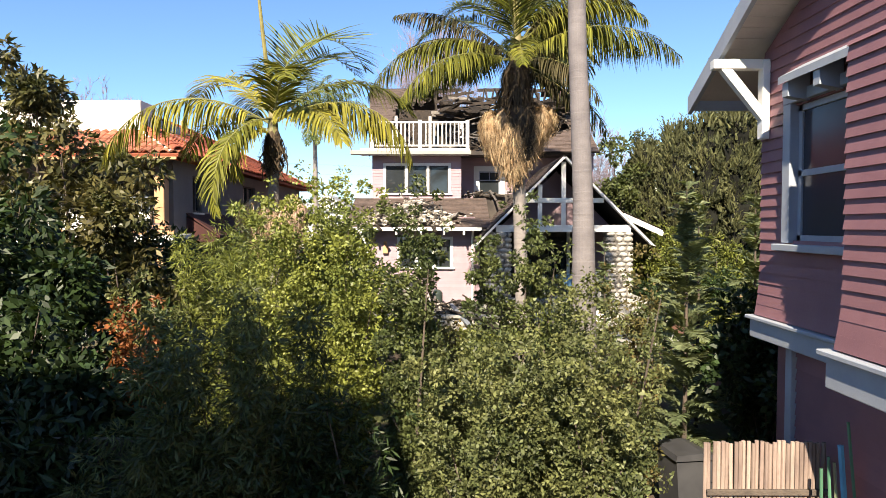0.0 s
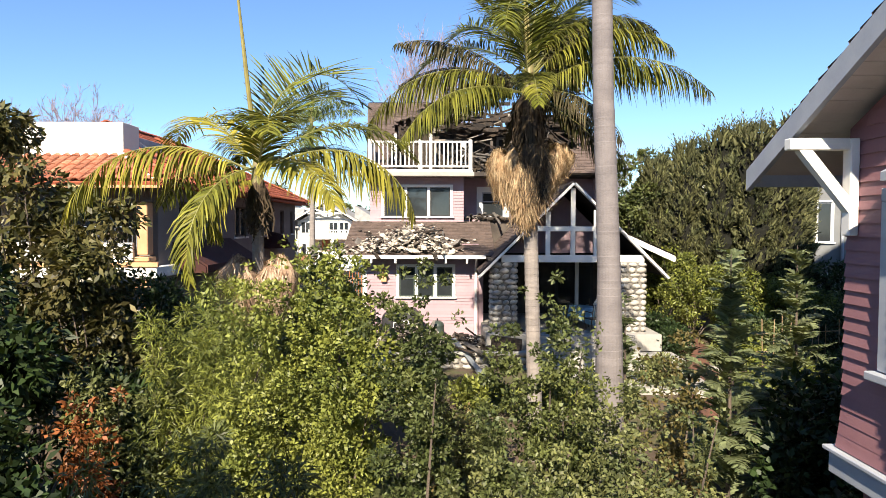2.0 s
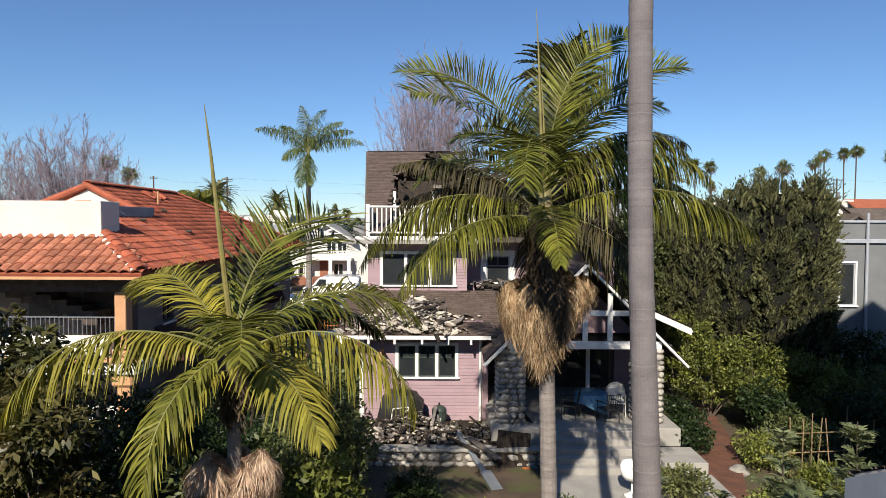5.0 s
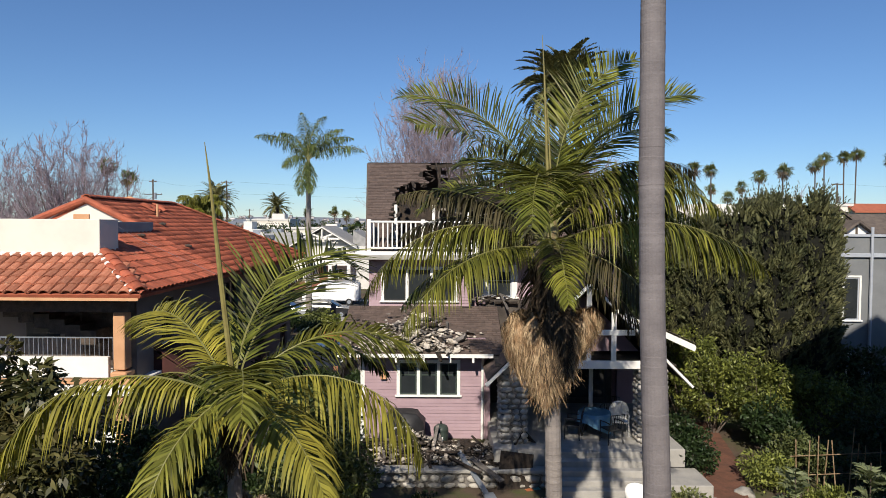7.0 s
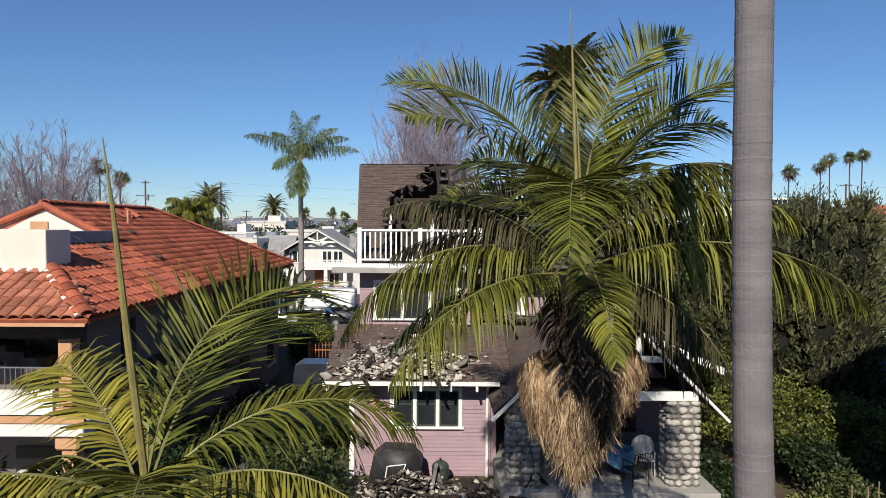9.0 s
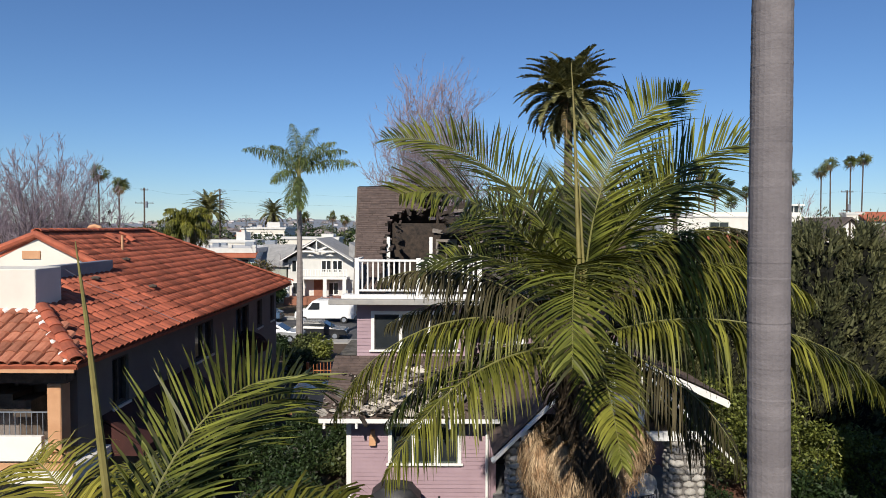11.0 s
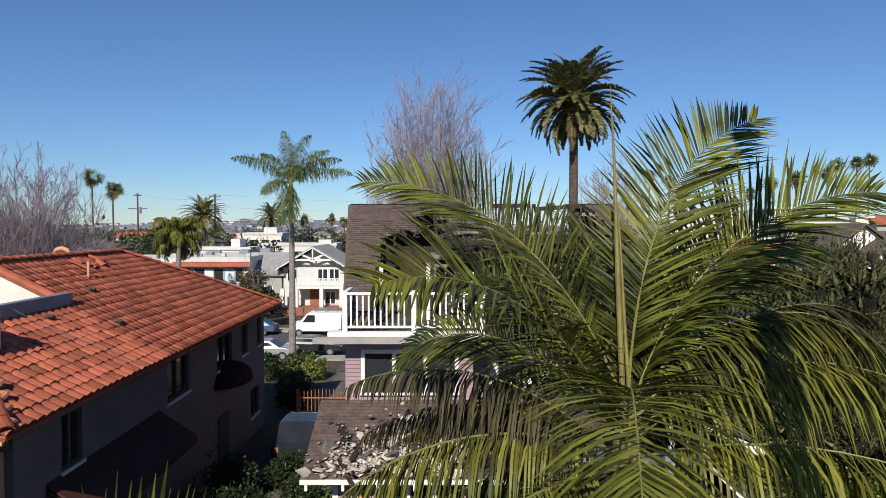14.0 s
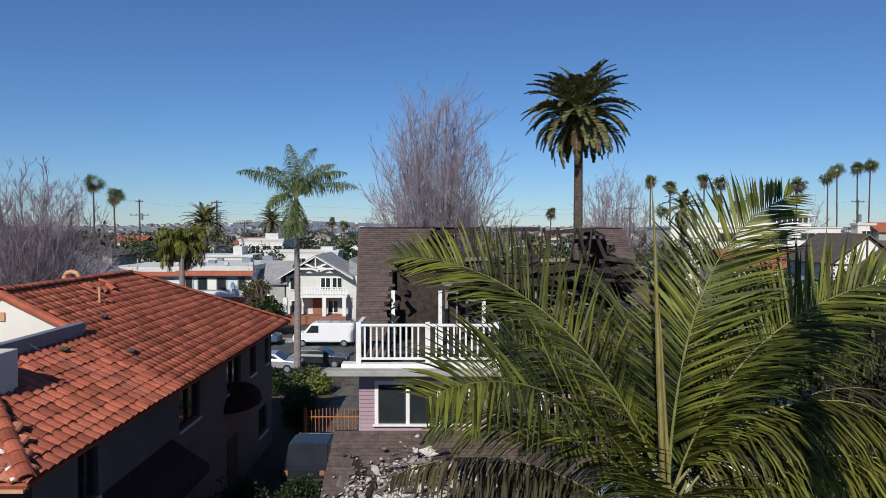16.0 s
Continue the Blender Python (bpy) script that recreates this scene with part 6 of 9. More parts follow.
# the drive's shade is painted with dark leaves
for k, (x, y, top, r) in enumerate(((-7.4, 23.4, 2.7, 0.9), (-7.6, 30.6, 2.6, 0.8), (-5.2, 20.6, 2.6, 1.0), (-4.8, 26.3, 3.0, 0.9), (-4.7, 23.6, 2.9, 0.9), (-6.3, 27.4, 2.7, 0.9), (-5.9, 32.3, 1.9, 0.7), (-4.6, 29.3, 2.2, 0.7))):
    shrub("garden_shrub", "shrub along the drive, its green darkened for shade", 198 + k, x, y, top, r, r, LEAF_DARK, (0.12, 0.06), 4500, 0.35, 45)

# small conifers to the right of the path


def conifer(seed, x, y, top, r, label="young blue-green conifer with open drooping branches"):
    """A stem with whorls of drooping, needled boughs."""
    rng = np.random.default_rng(seed)
    g = gz(x, y)
    h = top - g
    t = thing("young_conifer", label, "conifer", (x, y, g), 0, "young conifers")
    part("trunk", tube(bmesh.new(), [(0, 0, -0.1), (0.02, 0, h * 0.5), (0, 0, h)], [0.045, 0.028, 0.006], 7), BARK_DARK, t)
    n = int(26 * h / 3.5)
    allco, allq, at = [], [], 0
    for k in range(n):
        f = (k + rng.random()) / n
        z = h * (0.1 + 0.88 * f)
        ln = r * (1.12 - f) * (0.75 + 0.5 * rng.random()) + 0.08
        for j in range(3):
            pts, co, q = frond_mesh(rng, 137.5 * k + 120 * j + 30 * rng.normal(), 34 + 28 * f + 16 * rng.normal(), ln * (0.7 + 0.5 * rng.random()), 45 + 20 * rng.random(), 0.16 + 0.08 * (1 - f), max(7, int(ln * 32)), 0.25, width=0.034, vee=0.25, forward=0.8)
            allco.append(co + np.array([0, 0, z + 0.12 * rng.normal()]))
            allq.append(q + at)
            at += len(co)
    dress("foliage", fastmesh("foliage", np.concatenate(allco), np.concatenate(allq)), LEAF_FIR, t)["kind"] = "stuff"
    return t


for k, (x, y, top, r) in enumerate(((4.95, 12.7, 4.85, 0.95), (3.55, 14.4, 3.7, 0.6), (6.0, 12.6, 4.95, 0.95), (6.7, 14.2, 3.5, 0.9), (3.75, 10.1, 4.9, 1.0), (5.3, 15.6, 2.6, 0.7), (8.4, 13.4, 3.5, 1.2), (7.7, 16.2, 2.3, 0.8), (7.2, 12.2, 3.9, 1.1), (9.6, 15.6, 2.8, 1.1))):
    conifer(130 + k, x, y, top, r)
for k, (x, y, top, r, mat) in enumerate(((9.7, 26.8, 4.3, 1.4, LEAF_FRESH), (11.3, 26.3, 4.1, 1.4, LEAF_FRESH), (12.9, 26.2, 3.7, 1.4, LEAF_FRESH), (9.2, 28.8, 4.7, 1.2, LEAF_FRESH), (14.6, 26.4, 3.2, 1.4, LEAF_MID),
                                           (9.4, 22.0, 1.6, 0.7, LEAF_YELLOW), (10.8, 23.0, 2.0, 1.0, LEAF_MID), (12.2, 21.4, 1.9, 1.0, LEAF_DARK), (7.8, 24.6, 2.2, 0.7, LEAF_DARK), (9.9, 19.6, 1.5, 0.8, LEAF_FRESH), (11.4, 18.6, 1.9, 1.0, LEAF_DARK), (7.9, 18.6, 1.2, 0.5, LEAF_YELLOW), (13.6, 23.4, 2.6, 1.2, LEAF_DARK),
                                           (5.9, 19.4, 1.6, 0.5, LEAF_GREY), (7.5, 22.6, 1.9, 0.45, LEAF_DARK), (2.6, 17.6, 1.5, 0.6, LEAF_MID), (0.8, 17.4, 1.4, 0.7, LEAF_YELLOW), (-0.8, 19.0, 1.5, 0.7, LEAF_DARK))):
    shrub("garden_shrub", "leafy green garden shrub in sunlight" if mat in (LEAF_FRESH, LEAF_YELLOW) else "low dusty garden shrub", 150 + k, x, y, top, r, r, mat, (0.11, 0.055), int(5000 * r), 0.3, int(36 * r) + 8)

# shade under the trees put into these shrubs' leaf colour
for k, (x, y, top, r) in enumerate(((-6.6, 15.4, 4.3, 1.4), (-8.0, 17.6, 4.5, 1.5), (-5.6, 12.4, 3.0, 1.2), (10.9, 25.0, 2.6, 0.9))):
    shrub("garden_shrub", "shrub under the trees, leaves darkened for shade", 172 + k, x, y, top, r, r, LEAF_DARK, (0.14, 0.06), int(5500 * r), 0.32, int(36 * r) + 8)

for k, (x, y, top, r) in enumerate(((16.0, 27.6, 4.2, 1.3), (18.2, 27.8, 4.4, 1.4), (20.4, 27.4, 4.0, 1.3))):
    shrub("garden_shrub", "tall dark shrub against the grey house", 220 + k, x, y, top, r, 1.0, LEAF_DARK, (0.14, 0.07), 5000, 0.36, 46)

shrub("garden_tree", "rounded green tree behind the porch roof", 178, 8.7, 31.2, 9.0, 1.4, 1.3, LEAF_MID, (0.17, 0.09), 13000, 0.4, 60, category="tree", base=1.4)

# cypress group
def cypress(seed, x, y, top, r, n):
    """A column of upright plumes over a core painted near-black as shade, its top ragged with sprigs."""
    rng = np.random.default_rng(seed)
    g = gz(x, y)
    h = top - g
    t = thing("cypress", "dense dark olive cypress with upright plumes", "conifer", (x, y, g), 0, "cypress row")
    part("stem", tube(bmesh.new(), [(0, 0, -0.1), (0.05, 0, 1.2), (0, 0, h * 0.8)], [0.16, 0.12, 0.04], 7), BARK_DARK, t)

    def girth(f, a):
        lump = 0.86 + 0.36 * noise.noise(Vector((math.cos(a) * 1.6, math.sin(a) * 1.6, f * 5 + seed))) + 0.6 * noise.noise(Vector((math.cos(a) * 2.6, math.sin(a) * 3, f * 10 + seed)))
        return r * lump * min(1.0, 0.75 + 1.6 * f) * max(0.0, 1 - max(0.0, (f - 0.7) / 0.32) ** 2) ** 0.5

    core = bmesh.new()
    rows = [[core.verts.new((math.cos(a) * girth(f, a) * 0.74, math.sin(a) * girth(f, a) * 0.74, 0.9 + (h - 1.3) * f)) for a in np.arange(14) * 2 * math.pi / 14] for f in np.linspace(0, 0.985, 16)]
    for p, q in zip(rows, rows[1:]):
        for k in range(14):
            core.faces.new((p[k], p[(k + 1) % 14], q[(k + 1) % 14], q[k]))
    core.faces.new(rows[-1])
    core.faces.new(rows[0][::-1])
    part("inner_foliage", core, CYPRESS_CORE, t, "near-black core that paints the shade between the plumes")
    tufts = n // 3
    pick = rng.integers(tufts, size=n)
    a, f = (math.pi * 1.5 + (rng.random(tufts) - 0.5) * 1.4 * math.pi)[pick] + 0.11 * rng.normal(size=n), np.clip((rng.random(tufts) ** 0.85)[pick] + 0.024 * rng.normal(size=n), 0, 1)
    proud = (0.7 + 0.3 * rng.random(tufts))[pick]
    rad = np.array([girth(p, q) for p, q in zip(f, a)])
    out = np.stack([np.cos(a), np.sin(a), 0 * a], 1)
    root = out * rad[:, None] * (proud * (0.86 + 0.16 * rng.random(n)))[:, None] + np.stack([0 * a, 0 * a, 0.8 + (h - 1.2) * f], 1)
    axis = out * (0.55 + 0.35 * rng.random((n, 1))) * (1 - f[:, None] * 0.55) + [0, 0, 0.8] + rng.normal(size=(n, 3)) * 0.22
    axis /= np.linalg.norm(axis, axis=1)[:, None]
    size = (0.27 + 0.25 * rng.random(n)) * np.where((f > 0.9) & (rng.random(n) < 0.4), 2.1, 1.0)
    full = size
    size = np.minimum(size, 0.62)
    # each plume has a lumpy spindle for its body
    e1 = np.cross(axis, [0.3, 0.9, 0.1])
    e1 /= np.linalg.norm(e1, axis=1)[:, None]
    e2 = np.cross(axis, e1)
    V = [root]
    for s, w in ((0.3, 0.12), (0.62, 0.1), (0.85, 0.045)):
        for j in range(5):
            th = 2 * math.pi * (j + s) / 5
            V.append(root + axis * (size * s)[:, None] + (e1 * math.cos(th) + e2 * math.sin(th)) * (size * w * (0.6 + 0.8 * rng.random(n)))[:, None])
    V.append(root + axis * (size * 1.0)[:, None])
    body = np.stack(V, 1).reshape(-1, 3)
    fq = []
    for j in range(5):
        k = (j + 1) % 5
        fq += [(0, 1 + k, 1 + j, 0), (1 + j, 1 + k, 6 + k, 6 + j), (6 + j, 6 + k, 11 + k, 11 + j), (11 + j, 11 + k, 16, 16)]
    quads = [q for q in fq if len(set(q)) == 4]
    bodyq = ((np.arange(n) * 17)[:, None, None] + np.array(quads)).reshape(-1, 4)
    dress("foliage_body", fastmesh("foliage_body", body, bodyq), LEAF_CYPRESS, t)["kind"] = "stuff"
    size = full
    m = 14
    s = np.tile((np.arange(m) + 0.5) / m, n)
    R, A, S = np.repeat(root, m, 0), np.repeat(axis, m, 0), np.repeat(size, m)
    d = rng.normal(size=(n * m, 3))
    p = R + A * (S * s)[:, None] + d * (S * 0.16 * (1.05 - s))[:, None]
    w = A * 1.0 + d * 0.5 * (1.1 - s)[:, None]
    w /= np.linalg.norm(w, axis=1)[:, None]
    side = np.cross(w, rng.normal(size=(n * m, 3)))
    side /= np.linalg.norm(side, axis=1)[:, None]
    ln = (0.1 + 0.09 * rng.random(n * m))[:, None]
    wd = (0.014 + 0.014 * rng.random(n * m))[:, None]
    co = np.stack([p, p + w * ln * 0.5 + side * wd, p + w * ln, p + w * ln * 0.5 - side * wd], 1).reshape(-1, 3)
    dress("foliage", fastmesh("foliage", co, np.arange(len(co)).reshape(-1, 4)), LEAF_CYPRESS, t)["kind"] = "stuff"
    return t


for k, (x, y, top, r) in enumerate(((9.4, 30.8, 8.6, 0.75), (10.5, 30.0, 9.2, 0.85), (11.7, 29.2, 9.7, 1.05), (12.9, 28.7, 9.9, 1.1), (14.1, 28.6, 10.0, 1.1), (14.95, 29.3, 9.5, 0.85), (13.4, 30.6, 10.1, 1.0))):
    cypress(180 + k, x, y, top - 0.3, r * 0.92, 1000)

# ---------------------------------------------------------------- the street and what lies beyond


def far_frond_palm(name, label, at, top, trunk_r, n, length, leaf, count, seed, mat, trunk_mat, lift=(75, -20), droop=75, hang=0.5, lean=0.0, thick=0.05, width=0.1, vee=0.35, fluff=0.12):
    rng = np.random.default_rng(seed)
    g = gz(*at)
    p = thing(name, label, "palm tree", (at[0], at[1], g))
    h = top - g
    part("trunk", ringed_trunk(bmesh.new(), [(0, 0, -0.1), (lean * 0.4, 0, h * 0.5), (lean, 0, h)], [trunk_r * 1.25, trunk_r, trunk_r * 0.85], 0.35, 9, 0.05), trunk_mat, p)
    for k in range(n):
        f = k / max(1, n - 1)
        el = lift[0] + (lift[1] - lift[0]) * f
        add_frond(p, rng, (lean, 0, h), k * 137.5 + 12 * rng.normal(), el + 5 * rng.normal(), length * (0.9 + 0.2 * rng.random()), droop * (0.8 + 0.4 * rng.random()), leaf, count, hang, mat if el > lift[1] + 8 else FROND_DRY, thick=thick, width=width, vee=vee, fluff=fluff)
    return p


def fan_palm(name, label, at, top, seed, scale=1.0, group=""):
    """A tall fan palm: thin trunk, a ball of pleated fans, a brown beard."""
    rng = np.random.default_rng(seed)
    g = gz(*at)
    p = thing(name, label, "palm tree", (at[0], at[1], g), group=group)
    h = top - g
    part("trunk", tube(bmesh.new(), [(0, 0, -0.1), (0.15 * rng.normal(), 0, h * 0.5), (0, 0, h)], [0.26, 0.16, 0.14], 7), BARK_DARK, p)
    for mat, n, lo, hi, name2 in ((FROND_FAR, 24, -30, 80, "crown"), (STRAW_FAR, 9, -80, -45, "beard")):
        co = []
        for k in range(n):
            az, el = rng.random() * 2 * math.pi, radians(lo + (hi - lo) * rng.random())
            d = np.array([math.cos(az) * math.cos(el), math.sin(az) * math.cos(el), math.sin(el)])
            c = np.array([0, 0, h]) + d * (0.03 + 0.62 * rng.random()) * scale
            s = np.cross(d, [0, 0, 1.0])
            s /= np.linalg.norm(s) + 1e-6
            u = np.cross(s, d)
            roll = rng.random() * math.pi
            s, u = s * math.cos(roll) + u * math.sin(roll), u * math.cos(roll) - s * math.sin(roll)
            for j in range(9):
                a = radians(-80 + 20 * j)
                w = d * math.cos(a) + s * math.sin(a) + u * 0.1 * rng.normal()
                ln = scale * 0.82 * (0.7 + 0.3 * math.cos(a)) * (0.75 + 0.5 * rng.random())
                t = np.cross(w, u) * 0.05 * scale
                tip = c + w * ln + np.array([0, 0, -0.15 * ln])
                co += [c, c + w * ln * 0.6 + t, tip, c + w * ln * 0.6 - t]
        co = np.array(co)
        dress(name2, fastmesh(name2, co, np.arange(len(co)).reshape(-1, 4)), mat, p)
    return p


FROND_FAR = leafy("far_palm_fans", (0.17, 0.185, 0.06), (0.08, 0.1, 0.03), 0.5, 0.45, 0.2)
STRAW_FAR = material("far_palm_beard", (0.2, 0.14, 0.08), 0.9, (0.13, 0.09, 0.055), 3.0, island=0.3)

plume = thing("feather_palm", "slender feather palm with a grey trunk by the street", "palm tree", (-10.5, 53.3, gz(-10.5, 53.3)))
part("trunk", ringed_trunk(bmesh.new(), [(0, 0, -0.1), (0.05, 0, 6.0), (0, 0, 11.6)], [0.26, 0.2, 0.17], 0.35, 10, 0.05), BARK_PALM, plume)
part("crownshaft", tube(bmesh.new(), [(0, 0, 11.5), (0, 0, 12.0), (0, 0, 12.9)], [0.19, 0.24, 0.1], 10), CROWNSHAFT, plume)
prng = np.random.default_rng(301)
for az, el, ln, dr in ((188, 52, 4.5, 66), (-6, 34, 4.5, 58), (120, 84, 4.3, 42), (60, 88, 4.4, 66), (20, 58, 4.2, 72), (335, 64, 4.0, 70), (150, 66, 3.8, 66), (268, -22, 3.9, 60), (285, -30, 3.4, 52), (95, 55, 3.8, 80), (235, 20, 2.8, 85)):
    add_frond(plume, prng, (0, 0, 12.75), az, el, ln, dr, 1.05, 150, 1.5, FROND_PLUME, thick=0.045, width=0.04, gap=0.15, vee=0.1, fluff=0.75, forward=0.35, loose=1.8)
far_frond_palm("date_palm", "tall date palm with a dense round crown", (9.62, 56.9), 19.6, 0.34, 100, 4.35, 0.56, 60, 302, FROND_DATE, BARK_DARK, lift=(86, -34), droop=66, hang=0.15, width=0.095, thick=0.06, vee=0.5)
far_frond_palm("date_palm", "date palm far down the street", (-41, 165), 12.5, 0.45, 60, 4.4, 0.5, 30, 303, FROND_DATE, BARK_DARK, lift=(84, -30), droop=66, hang=0.2, width=0.14, thick=0.08)
far_frond_palm("feather_palm", "leaning bushy feather palm behind the houses", (-25.0, 70), 9.7, 0.25, 34, 3.1, 1.0, 60, 304, FROND_OLIVE, BARK_PALM, lift=(84, -25), droop=105, hang=2.4, width=0.06, thick=0.05, vee=0.0, fluff=0.6)
far_frond_palm("date_palm", "bushy date palm behind the houses", (-35.0, 104), 11.9, 0.4, 60, 3.7, 0.5, 30, 305, FROND_DATE, BARK_DARK, lift=(84, -30), droop=66, hang=0.2, width=0.11, thick=0.07)
far_frond_palm("date_palm", "low feather palm beside the bare tree", (33.5, 100), 14.0, 0.35, 26, 3.6, 0.6, 20, 306, FROND_DATE, BARK_DARK, lift=(80, -45), droop=80, hang=0.4, width=0.2, thick=0.08)
for k, (px, py, y) in enumerate(((1160, 320, 150), (1195, 328, 150), (1255, 318, 155), (1285, 322, 150), (1282, 352, 190), (1340, 350, 170), (1374, 333, 150), (1420, 325, 135), (1474, 312, 160), (1490, 300, 160), (1526, 296, 160), (1549, 290, 160), (178, 325, 130), (214, 347, 125), (985, 375, 170), (1180, 372, 210), (1310, 365, 220), (549, 395, 230), (598, 392, 240), (620, 398, 260), (1610, 300, 160), (1650, 320, 150))):
    x, z = -0.6 + (px - 789) / 1153 * (y - 8.45), 11.25 + (401 - py) / 1153 * (y - 8.45)
    fan_palm("fan_palm", "tall thin fan palm against the sky", (x, y), z, 310 + k, 1.6 if y < 200 else 2.0, "far fan palms")


# bare trees
def bare_tree(name, label, at, top, wide, spread, seed, levels=5, r0=0.28, fork=(3, 4), twist=0.55, start=0.22):
    rng = random.Random(seed)
    g = gz(*at)
    h = top - g
    t = thing(name, label, "tree", (at[0], at[1], g))
    segs = []

    def grow(p, d, ln, r, lv):
        q = p + d * ln * 0.5 + Vector((rng.gauss(0, 0.05), rng.gauss(0, 0.05), 0)) * ln
        e = q + (d + Vector((rng.gauss(0, 0.12), rng.gauss(0, 0.12), 0.1))).normalized() * ln * 0.5
        segs.append((p, q, e, r, r * 0.62, lv))
        if lv == 0:
            return
        for k in range(rng.randint(*fork)):
            w = (d + Vector((rng.gauss(0, twist) * spread, rng.gauss(0, twist) * spread, rng.gauss(0.12, 0.22)))).normalized()
            b = e if k == 0 else p.lerp(e, rng.uniform(0.55, 1.0)) if lv < levels else q.lerp(e, rng.uniform(0.2, 1.0))
            grow(b, w, ln * rng.uniform(0.6, 0.85), max(0.014, r * (0.62 if k == 0 else 0.5)), lv - 1)

    grow(Vector((0, 0, -0.1)), Vector((0, 0, 1)), h * start, r0, levels)
    zmax = max(s[2].z for s in segs)
    xs, ys = sorted(s[2].x for s in segs), sorted(s[2].y for s in segs)
    a, b = xs[len(xs) // 50], xs[-len(xs) // 50]
    kx, cx, ky = 2 * wide / (b - a), (a + b) / 2, 2 * wide / (ys[-len(ys) // 50] - ys[len(ys) // 50])
    fit = lambda p: Vector(((p.x - cx * min(1.0, max(0.0, p.z / zmax) * 2.5)) * kx, p.y * ky, p.z * h / zmax))
    trunk, twigs = bmesh.new(), bmesh.new()
    for p, q, e, ra, rb, lv in segs:
        tube(trunk if lv >= levels - 1 else twigs, [fit(p), fit(q), fit(e)], [ra, (ra + rb) / 2, rb], 6 if lv >= levels - 1 else 3, cap=False)
    part("trunk", trunk, BARK, t)
    part("branchwork", twigs, TWIG, t, "fine bare winter branches")["kind"] = "stuff"
    return t


def upright_tree(name, label, at, top, wide, stems, seed, r0=0.2, low=0.16, sweep=0.85):
    """A leafless tree of many limbs that sweep up, each with fine twigs."""
    rng = np.random.default_rng(seed)
    g = gz(*at)
    h = top - g
    t = thing(name, label, "tree", (at[0], at[1], g))
    wood, twigs = bmesh.new(), bmesh.new()
    tube(wood, [(0, 0, -0.1), (0.05, 0, h * low * 0.6), (0, 0, h * low * 1.1)], [r0 * 1.3, r0, r0 * 0.9], 8)

    def twig(bm, p, d, ln, r, lv):
        side = rng.normal(size=3) * 0.1
        q = p + (d + side) * ln * 0.5
        e = q + (d + side * 0.5 + rng.normal(size=3) * 0.08 + [0, 0, 0.22]) * ln * 0.5
        if lv:
            tube(bm, [tuple(p), tuple(q), tuple(e)], [r, r * 0.75, r * 0.45], 3, cap=False)
        else:
            tube(bm, [tuple(p), tuple(e)], [r, r * 0.4], 3, cap=False)
        if lv:
            for _ in range(3 + (lv > 1)):
                f = 0.25 + 0.75 * rng.random()
                b = p + (q - p) * f * 2 if f < 0.5 else q + (e - q) * (f * 2 - 1)
                w = d * 0.8 + rng.normal(size=3) * 0.42 + [0, 0, 0.25]
                twig(bm, b, w / np.linalg.norm(w), ln * (0.4 + 0.25 * rng.random()), max(0.013, r * 0.62), lv - 1)

    for k in range(stems):
        a, q = 2.4 * k + 0.5 * rng.random(), 0.12 + 0.88 * ((k + 0.5) / stems) ** 0.65
        end = np.array([math.cos(a) * wide * q, math.sin(a) * wide * q, h * (0.95 - 0.5 * q ** 2.6) * (0.93 + 0.07 * rng.random())])
        mid = np.array([end[0] * sweep, end[1] * sweep, h * (low + 0.22) if sweep > 0.7 else h * low + 0.4 * (end[2] - h * low)])
        base = np.array([0, 0, h * low])
        P = [base * (1 - s) ** 2 + mid * 2 * s * (1 - s) + end * s * s + rng.normal(size=3) * 0.07 * (0 < s < 1) for s in np.linspace(0, 1, 9)]
        tube(wood, [tuple(p) for p in P], [r0 * (0.36 if sweep > 0.7 else 0.26) * (1 - 0.115 * i) for i in range(9)], 5, cap=False)
        for j in range(20):
            f = (0.15 + 0.84 * (j + rng.random()) / 20) * 8
            i = min(7, int(f))
            p = P[i] + (P[i + 1] - P[i]) * (f - i)
            d = P[i + 1] - P[i]
            d = d / np.linalg.norm(d) * 0.75 + rng.normal(size=3) * [0.5, 0.5, 0.3] + [0, 0, 0.15]
            twig(twigs, p, d / np.linalg.norm(d), h * (0.125 if sweep > 0.7 else 0.16) * (1 - 0.068 * f) * (0.7 + 0.6 * rng.random()), 0.022, 2)
    part("trunk", wood, BARK, t)
    part("branchwork", twigs, TWIG, t, "fine bare winter branches")["kind"] = "stuff"
    return t


upright_tree("bare_tree", "tall leafless tree with fine upright branches", (-0.9, 55.2), 21.9, 5.0, 54, 401, 0.22, 0.16, 0.5)
upright_tree("bare_tree", "wide leafless tree with fine branches", (-28.0, 52.0), 15.3, 6.2, 70, 402, 0.24, 0.12, 0.38)
upright_tree("bare_tree", "wide leafless tree with fine branches", (-35.5, 55.0), 14.8, 5.0, 30, 403, 0.22, 0.12, 0.38)
upright_tree("bare_tree", "leafless tree behind the burned house", (19.0, 82.0), 18.4, 5.0, 30, 404, 0.22, 0.2, 0.5)
bare_tree("bare_tree", "small leafless tree before the white house", (-18.0, 73.5), 8.2, 1.7, 0.9, 405, 4, 0.09, (3, 3), 0.55, 0.25)
bare_tree("bare_tree", "leafless tree beyond the cypresses", (62.0, 120.0), 16.5, 4.0, 0.9, 406, 4, 0.25, (3, 4), 0.55, 0.25)


